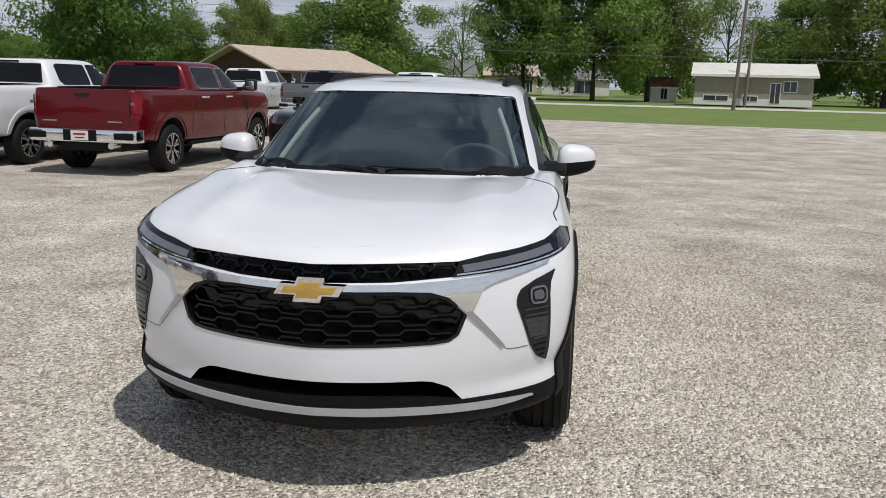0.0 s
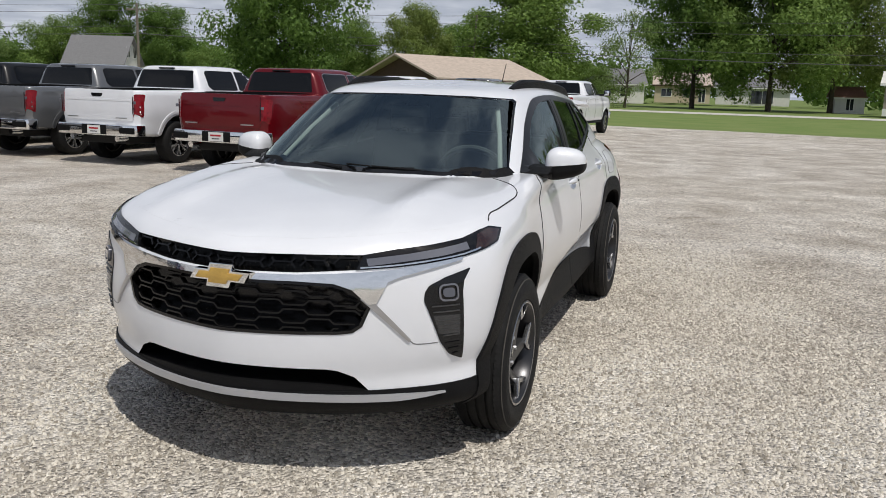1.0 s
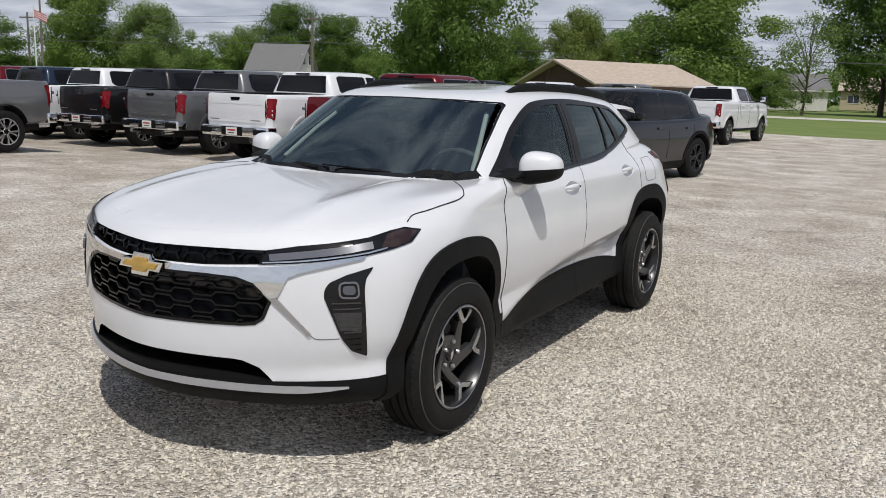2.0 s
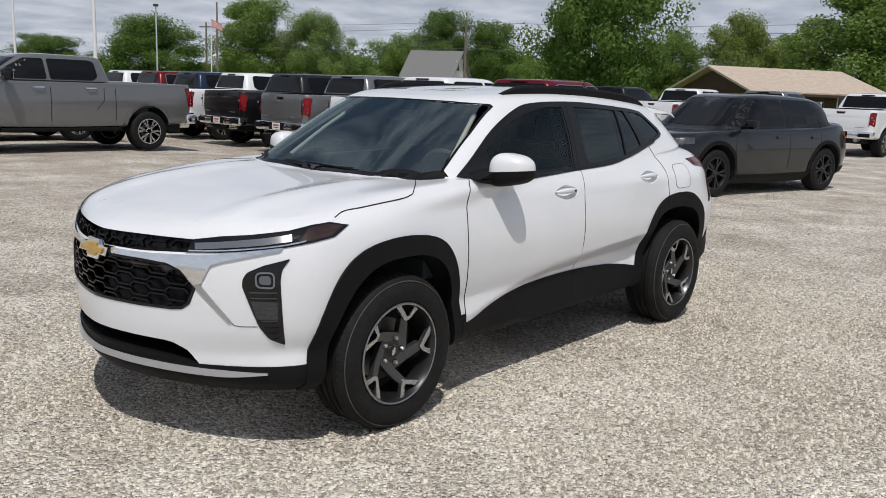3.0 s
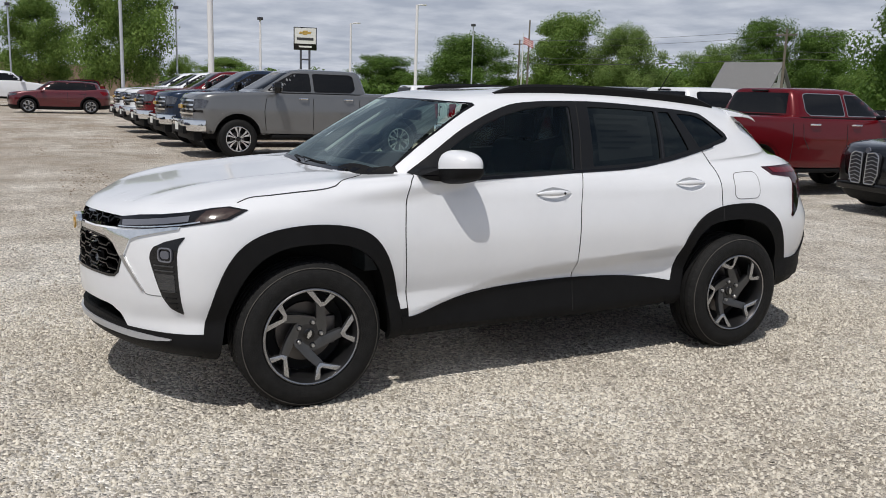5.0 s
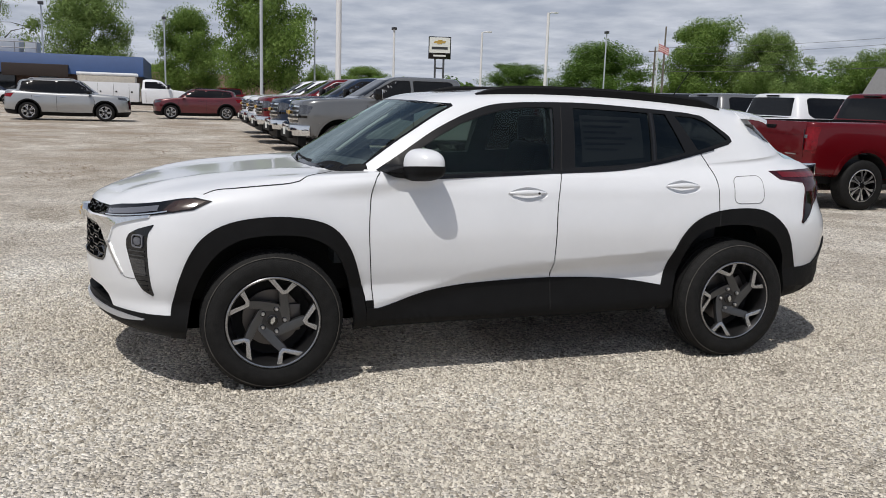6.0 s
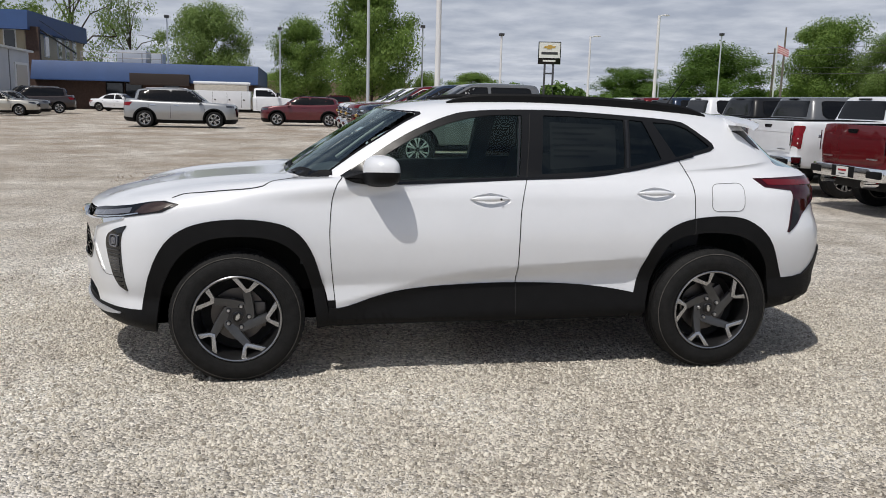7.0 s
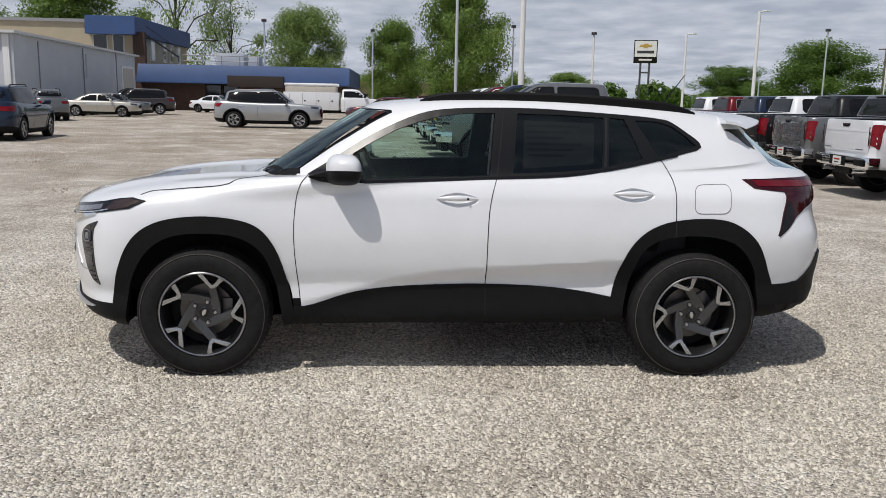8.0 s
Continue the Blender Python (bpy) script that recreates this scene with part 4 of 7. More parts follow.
    for k in range(41):
        t = k / 40
        y = -0.185 + 1.60 * t
        e = min(1, min(t, 1 - t) * 7)
        x = 0.492 - 0.020 * (2 * t - 1) ** 2
        zb = cast(T, "top", x, y)[0].z
        h = 0.006 + 0.036 * math.sin(e * math.pi / 2) ** 0.9
        wd = 0.014 + 0.010 * e
        rings.append([rail.verts.new((x + dx, y, zb + dz)) for dx, dz in ((-wd, -0.02), (-wd, h * 0.7), (-wd * 0.5, h), (wd * 0.5, h), (wd, h * 0.7), (wd, -0.02))])
    for r0, r1 in zip(rings, rings[1:]):
        for j in range(6):
            rail.faces.new((r0[j], r0[(j + 1) % 6], r1[(j + 1) % 6], r1[j]))
    rail.faces.new(rings[0])
    rail.faces.new(rings[-1][::-1])
    both("roof_rail", rail, CLAD, car, "black roof rail")
    cap, base = bmesh.new(), bmesh.new()
    for bm, power in ((cap, 0.72), (base, 0.62)):
        bmesh.ops.create_uvsphere(bm, u_segments=36, v_segments=24, radius=1)
        for v in bm.verts:
            x, y, z = (math.copysign(abs(c) ** power, c) for c in v.co)
            long = 0.090 - 0.012 * x
            v.co = (0.888 + 0.100 * x, -0.588 + long * y + 0.020 * x, (1.130 + (0.088 - 0.020 * x) * max(z, 0) if bm is cap else 1.128 + (0.070 - 0.012 * x) * min(z, 0.0)) + 0.010 * x)
    prism(base, rounded([(-0.79, 1.092), (-0.70, 1.120), (-0.60, 1.128), (-0.545, 1.10), (-0.56, 1.066), (-0.64, 1.058), (-0.73, 1.068)], 0.012), "x", 0.70, 0.84, 0.006)
    tube(base, [(0.72, -0.69, 1.094), (0.80, -0.655, 1.090), (0.86, -0.61, 1.100)], 0.024, 10)
    both("mirror_cap", cap, WHITE, car, "white door mirror cap")
    both("mirror_base", base, CLAD, car, "black lower mirror housing")
    for (y0, z0), ring in zip(HANDLES, handles):
        edge = [cast(smooth_tree, "left", y, z)[0] for y, z in ring]
        mid = sum(edge, Vector()) / len(edge)
        cup, rows = bmesh.new(), []
        for q in (1.0, 0.85, 0.65, 0.40, 0.15):
            rows.append([cup.verts.new(mid + (p - mid) * q + Vector((0.0018 - 0.024 * (1 - q ** 3), 0, 0))) for p in edge])
        for r0, r1 in zip(rows, rows[1:]):
            for k in range(len(r0)):
                cup.faces.new((r0[k], r0[(k + 1) % len(r0)], r1[(k + 1) % len(r0)], r1[k]))
        cup.faces.new(rows[-1])
        both("handle_cup", cup, WHITE, car)
        h = bmesh.new()
        bmesh.ops.create_uvsphere(h, u_segments=28, v_segments=12, radius=1)
        for v in h.verts:
            x, y, z = v.co
            v.co = (mid.x + 0.013 + 0.014 * x - 0.016 * y * y, y0 + 0.113 * y, z0 + 0.012 + 0.016 * z * (1 - 0.3 * y * y) - 0.004 * y * y)
        both("door_handle", h, WHITE, car)
        if z0 < 1.0:
            part("lock_button", lathe(bmesh.new(), [(mid.x + 0.02, 0.006), (mid.x + 0.0275, 0.006)], "x", 12, (0, y0 + 0.055, z0 + 0.010)), GLOSSB, car)
    part("aerial", tube(bmesh.new(), [(0, 1.36, 1.49), (0, 1.40, 1.53), (0, 1.52, 1.70)], 0.006, 8, 0.0025), CLAD, car)
    for x0, x1 in ((0.52, -0.08), (-0.10, -0.58)):
        a, b = cast(T, "front", x0, 1.090)[0], cast(T, "front", x1, 1.102)[0]
        part("wiper", tube(bmesh.new(), [a + Vector((0, -0.012, 0.0)), (a + b) / 2 + Vector((0, -0.026, 0.004)), b + Vector((0, -0.010, 0.006))], 0.007, 6, 0.004), CLAD, car)
    # near-black strip set in behind the lower edge of each sill
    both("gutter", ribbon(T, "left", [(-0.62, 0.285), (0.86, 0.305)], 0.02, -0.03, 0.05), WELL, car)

    # cabin
    dash = prism(bmesh.new(), [(-1.02, 0.60), (-1.02, 1.045), (-0.80, 1.075), (-0.58, 1.045), (-0.52, 0.96), (-0.60, 0.80), (-0.62, 0.60)], "x", -0.70, 0.70, 0.01)
    part("dashboard", dash, TRIMGREY, car)
    wheel = bmesh.new()
    for k in range(1):
        ring = [(0.36 + 0.182 * math.cos(a), -0.44 - 0.075 * math.sin(a), 1.02 + 0.165 * math.sin(a)) for a in np.linspace(0, 2 * math.pi, 33)]
        tube(wheel, ring, 0.016, 8)
        box(wheel, 0.30, 0.42, -0.48, -0.43, 0.97, 1.06, 0.02)
        box(wheel, 0.19, 0.53, -0.46, -0.44, 1.00, 1.03, 0.008)
        tube(wheel, [(0.36, -0.46, 1.01), (0.36, -0.62, 0.93)], 0.03, 8)
    part("steering_wheel", wheel, TRIMGREY, car)
    for x in (0.37, -0.37):
        s = bmesh.new()
        box(s, x - 0.25, x + 0.25, -0.12, 0.42, 0.52, 0.70, 0.06, 3)
        part("seat_cushion", s, CLOTH, car)
        s = bmesh.new()
        prism(s, rounded([(0.34, 0.62), (0.50, 1.20), (0.60, 1.20), (0.52, 0.60)], 0.06), "x", x - 0.24, x + 0.24, 0.03)
        part("seat_back", s, CLOTH, car)
        s = bmesh.new()
        box(s, x - 0.13, x + 0.13, 0.50, 0.60, 1.22, 1.38, 0.035, 3)
        tube(s, [(x, 0.55, 1.16), (x, 0.55, 1.26)], 0.03, 8)
        part("head_restraint", s, CLOTH, car)
    part("rear_bench", box(prism(bmesh.new(), rounded([(1.18, 0.62), (1.32, 1.16), (1.42, 1.16), (1.36, 0.60)], 0.05), "x", -0.62, 0.62, 0.03), -0.62, 0.62, 0.72, 1.25, 0.50, 0.68, 0.04), CLOTH, car)
    for x in (0.36, -0.36):
        part("head_restraint", slab(x - 0.12, x + 0.12, 1.34, 1.42, 1.17, 1.28, 0.03), CLOTH, car)
    part("inside_mirror", slab(-0.11, 0.11, -0.46, -0.43, 1.335, 1.395, 0.012), TRIMGREY, car)
    both("pillar_trim", tube(bmesh.new(), [(0.588, -0.765, 1.10), (0.522, -0.565, 1.26), (0.457, -0.385, 1.39)], 0.013, 8), TRIMPALE, car, "pale pillar trim")
    lab = sheet(T, "left", [(0.385, 1.150), (0.400, 1.415), (0.800, 1.405), (0.785, 1.180)], -0.012, 0, 0.1)
    part("window_sticker", lab, STICKER, car, "paper label behind the dark rear window")
    for k in range(6):
        z = 1.385 - 0.032 * k
        part("sticker_bar", ribbon(T, "left", [(0.41, z), (0.72 - 0.05 * (k % 3), z - 0.001)], 0.010, -0.010, 0), INK, car)
    for s in (1, -1):
        for y, tn in ((-1.35, 0 if s > 0 else 12), (1.35, 31)):
            put_wheel(car, s * 0.920, y, 0.354, 0.230, 0.222, "split", tn)
    return car


def widen(car, by, rise):
    """Lets the sides out by some centimetres and lifts the nose a little."""
    for ob in car.children:
        if ob.name.startswith("wheel"):
            continue
        me = ob.data
        co = np.empty(len(me.vertices) * 3, np.float32)
        me.vertices.foreach_get("co", co)
        co = co.reshape(-1, 3)
        co[:, 2] += rise * ease(-co[:, 1] / 2.0) * ease(co[:, 2] / 0.5)
        co[:, 0] += np.sign(co[:, 0]) * by * ease(np.abs(co[:, 0]) / 0.55)
        me.vertices.foreach_set("co", co.reshape(-1))
        me.update()


crossover = hero_car()
widen(crossover, 0.033, 0.012)
crossover.location.x = -0.045


# ---- parked pickups ----
def pickup(color, label, m, group):
    """A crew-cab pickup, nose towards -y, its middle at the origin."""
    car = thing("pickup_truck", label, "pickup truck", group, m)
    body = shell(stack([
        loop(0.52, 0.50, 0.56, -2.80, 2.78, 0.88, 14, 18, sf=0.2, n=70), loop(0.60, 0.52, 0.62, -2.88, 2.86, 0.96, 14, 18, sf=0.2, sr=0.03, n=70),
        loop(0.80, 0.75, 0.80, -2.92, 2.88, 0.985, 14, 18, sf=0.2, sr=0.03, n=70), loop(1.02, 1.00, 1.02, -2.93, 2.89, 1.005, 14, 18, sf=0.2, sr=0.03, n=70),
        loop(1.22, 1.24, 1.25, -2.90, 2.88, 0.985, 14, 18, sf=0.2, sr=0.03, n=70), loop(1.30, 1.37, 1.39, -2.86, 2.87, 0.965, 13, 18, sf=0.2, sr=0.03, n=70),
        loop(1.335, 1.405, 1.415, -2.78, 2.85, 0.935, 12, 18, sf=0.2, sr=0.03, n=70), loop(1.37, 1.44, 1.415, -2.55, 2.80, 0.86, 9, 16, sf=0.15, sr=0.03, n=70),
        loop(1.40, 1.46, 1.415, -1.8, 2.4, 0.40, 5, 10, n=70), loop(1.41, 1.465, 1.415, -1.2, 2.0, 0.05, 4, 4, n=70)], 0.07))
    T = BVHTree.FromBMesh(body)
    cut = [(slab(-0.80, 0.80, 1.06, 2.80, 0.90, 1.8), CLAD)]
    for y in (-1.965, 1.78):
        for s in (1, -1):
            cut.append((lathe(bmesh.new(), [(s * 0.55, 0.50), (s * 1.2, 0.50)], "x", 36, (0, y, 0.45)), WELL))
    part("body", carve(body, cut, color), None, car)
    cab = shell(stack([
        loop(1.36, 1.36, 1.36, -1.72, 1.02, 0.945, 5, 16, ym=-0.3, n=60), loop(1.44, 1.44, 1.44, -1.55, 1.00, 0.925, 5, 16, ym=-0.3, n=60),
        loop(1.65, 1.66, 1.66, -1.18, 0.95, 0.835, 5, 14, ym=-0.3, n=60), loop(1.84, 1.855, 1.85, -0.86, 0.90, 0.735, 5, 12, ym=-0.3, n=60),
        loop(1.90, 1.915, 1.905, -0.72, 0.86, 0.66, 4.5, 10, ym=-0.3, n=60), loop(1.925, 1.94, 1.925, -0.4, 0.6, 0.35, 4, 6, ym=-0.3, n=60), loop(1.935, 1.945, 1.935, -0.2, 0.3, 0.03, 4, 4, ym=-0.3, n=60)], 0.06))
    C = BVHTree.FromBMesh(cab)
    part("cab", cab, color, car)
    for nm, out in (("front_window", [(-1.30, 1.445), (-0.34, 1.445), (-0.34, 1.83), (-0.70, 1.825), (-1.02, 1.65)]), ("rear_window", [(-0.26, 1.445), (0.60, 1.445), (0.70, 1.52), (0.68, 1.80), (0.60, 1.83), (-0.26, 1.83)])):
        both(nm, sheet(C, "left", rounded(out, 0.04), 0.003, 0.004, 0.12), FARGLASS, car)
        both("window_trim", ribbon(C, "left", rounded(out, 0.04), 0.014, 0.005, 0.008, 0.12, True), SATIN if color in (RED,) else CLAD, car)
    part("windscreen", sheet(C, "front", full([(0, 1.46), (0.76, 1.47), (0.63, 1.83), (0, 1.855)]), 0.003, 0.004, 0.12), FARGLASS, car)
    part("back_window", sheet(C, "rear", rounded(full([(0, 1.47), (0.74, 1.47), (0.66, 1.83), (0, 1.835)]), 0.03), 0.004, 0.006, 0.12), FARGLASS, car)
    part("cab_lamp", slab(-0.20, 0.20, 0.90, 0.925, 1.855, 1.885, 0.008), GLOSSB, car)
    # tail
    part("tailgate", sheet(T, "rear", rounded([(-0.83, 0.85), (0.83, 0.85), (0.83, 1.405), (-0.83, 1.405)], 0.04), 0.014, 0.03, 0.15), color, car)
    part("tailgate_crease", ribbon(T, "rear", [(-0.77, 1.225), (0.77, 1.225)], 0.035, 0.019, 0.01, 0.2), color, car)
    part("tailgate_handle", sheet(T, "rear", rounded([(-0.14, 1.345), (0.14, 1.345), (0.11, 1.285), (-0.11, 1.285)], 0.02), 0.020, 0.01, 0.1), GLOSSB, car)
    both("tail_lamp", sheet(T, "rear", rounded([(0.848, 0.97), (0.965, 0.97), (0.958, 1.34), (0.848, 1.34)], 0.03), 0.012, 0.03, 0.1), REDLENS, car, "tall red tail lamp")
    both("tail_lamp_side", sheet(T, "left", [(2.74, 0.92), (2.86, 0.92), (2.85, 1.34), (2.70, 1.34)], 0.008, 0.02, 0.1), REDLENS, car)
    both("lamp_divider", slab(0.852, 0.868, 2.893, 2.907, 0.97, 1.30, 0.005), DARKRED, car)
    both("reversing_lamp", slab(0.875, 0.935, 2.895, 2.908, 1.16, 1.215, 0.006), LAMPGREY, car)
    both("script_bar", slab(0.46, 0.72, 2.910, 2.918, 0.885, 0.905), SATIN, car)
    b = bmesh.new()
    prism(b, rounded([(-0.99, 2.70), (-0.96, 2.95), (-0.70, 3.00), (0.70, 3.00), (0.96, 2.95), (0.99, 2.70)], 0.05), "z", 0.56, 0.77, 0.025)
    part("rear_bumper", b, CHROME, car, "chrome rear bumper")
    both("bumper_step", slab(0.60, 0.93, 2.93, 3.005, 0.61, 0.725, 0.02), CLAD, car)
    both("exhaust", tube(bmesh.new(), [(0.55, 2.6, 0.50), (0.55, 3.0, 0.51)], 0.055, 12), CHROME, car)
    part("plate_pocket", slab(-0.30, 0.30, 2.985, 3.005, 0.58, 0.76, 0.01), CLAD, car)
    part("dealer_plate", slab(-0.155, 0.155, 3.005, 3.012, 0.59, 0.745), PAPER, car, "white plate with unreadable bars")
    part("plate_bar", slab(-0.11, 0.11, 3.0115, 3.015, 0.675, 0.705), mat("plate_red", (0.4, 0.02, 0.03), 0.6), car)
    part("plate_bar", slab(-0.08, 0.08, 3.0115, 3.015, 0.625, 0.642), INK, car)
    # nose
    part("grille", sheet(T, "front", full([(0, 0.84), (0.60, 0.86), (0.72, 0.98), (0.74, 1.22), (0, 1.235)]), 0.010, 0.03, 0.15), GLOSSB, car)
    for z in (0.92, 1.01, 1.10, 1.19):
        part("grille_bar", ribbon(T, "front", [(-0.72, z), (-0.3, z), (0.3, z), (0.72, z)], 0.035, 0.028, 0.025, 0.15), CHROME, car)
    part("badge", slab(-0.16, 0.16, -2.985, -2.95, 1.02, 1.10, 0.01), GOLD, car)
    both("headlamp", sheet(T, "front_left", [(-1.52, 1.03), (-1.52, 1.215), (-1.30, 1.235), (-1.14, 1.20), (-1.20, 1.05)], 0.010, 0.02, 0.1), HEADLAMP, car, "clear headlamp")
    both("lamp_strip", ribbon(T, "front_left", [(-1.51, 0.98), (-1.24, 0.98)], 0.05, 0.012, 0.02, 0.1), GLOSSB, car)
    b = bmesh.new()
    prism(b, rounded([(-1.0, -2.62), (-0.97, -2.86), (-0.60, -3.03), (0.60, -3.03), (0.97, -2.86), (1.0, -2.62)], 0.06), "z", 0.56, 0.80, 0.03)
    part("front_bumper", b, CHROME, car, "chrome front bumper")
    part("lower_intake", slab(-0.66, 0.66, -3.05, -2.95, 0.50, 0.66, 0.02), CLAD, car)
    part("air_dam", slab(-0.88, 0.88, -2.88, -2.70, 0.36, 0.57, 0.03), CLAD, car)
    part("front_plate", slab(-0.155, 0.155, -3.062, -3.052, 0.56, 0.72), PAPER, car)
    # sides
    for ya in (-1.965, 1.78):
        ring = [(ya + 0.565 * math.cos(a), 0.45 + 0.565 * abs(math.sin(a)) ** 0.85) for a in np.linspace(math.pi, 0, 18)]
        both("arch_lip", ribbon(T, "left", ring, 0.05, 0.012, 0.02, 0.08), color, car)
    for g in ([(-1.36, 0.60), (-1.40, 1.0), (-1.33, 1.40)], [(-0.30, 0.55), (-0.30, 1.41)], [(0.62, 0.85), (0.78, 1.05), (0.80, 1.41)], [(1.035, 0.55), (1.035, 1.40)]):
        both("door_gap", ribbon(T, "left", g, 0.014, 0.003, 0.004, 0.12), GAP, car)
    for y in (-0.52, 0.52):
        both("door_handle", tube(bmesh.new(), [(0.985, y - 0.11, 1.285), (1.03, y - 0.08, 1.29), (1.03, y + 0.08, 1.29), (0.985, y + 0.11, 1.285)], 0.017, 6), CHROME if color in (RED, GREY) else color, car)
    both("belt_trim", ribbon(C, "left", [(-1.42, 1.405), (0.95, 1.405)], 0.02, 0.012, 0.02, 0.15), CLAD, car)
    cap = slab(1.06, 1.30, -1.26, -1.10, 1.40, 1.63, 0.05, 3)
    tube(cap, [(0.90, -1.12, 1.43), (1.10, -1.16, 1.45)], 0.04, 8)
    both("door_mirror", cap, GLOSSB, car)
    both("mirror_glass", slab(1.09, 1.27, -1.105, -1.095, 1.43, 1.60, 0.004), CHROME, car)
    both("side_step", slab(0.80, 0.985, -1.25, 1.15, 0.43, 0.50, 0.02), CLAD, car)
    part("chassis", box(slab(-0.62, 0.62, -2.6, 2.75, 0.40, 0.55, 0.03), -0.80, 0.80, 1.72, 1.84, 0.36, 0.50, 0.02), WELL, car)
    for s in (1, -1):
        for y in (-1.965, 1.78):
            put_wheel(car, s * 0.985, y, 0.415, 0.262, 0.275, "six", 11 * s + 5 * y, GLOSSB, BRIGHT)
    return car


TRUCKS = {}


def dip(x, y):
    """The lot sinks a little beside the crossover and comes up again towards the lawn."""
    a, b, c = np.clip((y - 4.6) / 3.4, 0, 1), np.clip((23.0 - y) / 7.0, 0, 1), np.clip((-3.7 - x) / 1.8, 0, 1)
    return -0.12 * a * a * (3 - 2 * a) * b * b * (3 - 2 * b) * c * c * (3 - 2 * c)



def park(kind, color, label, m, group):
    if kind in TRUCKS:
        ob = copy_thing(TRUCKS[kind], m)
        tagged(ob, label, group=group)
    else:
        ob = TRUCKS[kind] = pickup(color, label, m, group)
    return ob


ROW_A, ROW_B, ROW_C = "pickups with their tails to the open lot", "pickups with their noses to the open lot", "pickups parked near the lawn"
for x, y, turn, kind, color, label in (
        (-6.83, 10.68, 177.5, "red", RED, "dark red crew-cab pickup with chrome bumper, tail outwards"),
        (-9.69, 10.90, 177.5, "white", WHITE, "white crew-cab pickup with chrome rear bumper on gravel"),
        (-12.52, 11.14, 177.5, "grey", GREY, "grey crew-cab pickup with chrome rear bumper on gravel"),
        (-15.35, 11.38, 177.5, "black", BLACKP, "black crew-cab pickup parked in a row on gravel"),
        (-18.20, 11.62, 177.5, "white", WHITE, "white crew-cab pickup between black and navy pickups"),
        (-21.05, 11.86, 177.5, "navy", NAVY, "navy blue crew-cab pickup parked in a row"),
        (-23.90, 12.10, 177.5, "red", RED, "dark red crew-cab pickup beside a navy one"),
        (-26.75, 12.34, 177.5, "white", WHITE, "white crew-cab pickup at the end of the row")):
    park(kind, color, label, pose(x, y, dip(x, y), 0, 0, turn), ROW_A)
for x, y, turn, kind, color, label in (
        (-14.35, 3.55, 1, "grey", GREY, "grey crew-cab pickup seen side-on, nose to the lot"),
        (-17.50, 3.45, 1, "navy", NAVY, "navy blue pickup with chrome grille beside a grey one"),
        (-20.60, 3.35, 1, "red", RED, "dark red pickup with chrome grille in a row"),
        (-23.60, 3.35, 1, "white", WHITE, "white pickup with chrome grille in a row"),
        (-26.60, 3.35, 1, "white", WHITE, "white pickup with chrome grille at the row's end")):
    park(kind, color, label, pose(x, y, 0, 0, 0, turn), ROW_B)
for x, y, turn, kind, color, label in (
        (-4.40, 26.0, 175, "white", WHITE, "white crew-cab pickup parked near the lawn"),
        (-7.90, 26.3, 177, "grey", GREY, "grey crew-cab pickup beside a white one"),
        (-11.0, 26.3, 177, "white", WHITE, "white crew-cab pickup behind the red one"),
        (-14.1, 26.3, 177, "black", BLACKP, "black crew-cab pickup in the far row")):
    park(kind, color, label, pose(x, y, 0, 0, 0, turn), ROW_C)


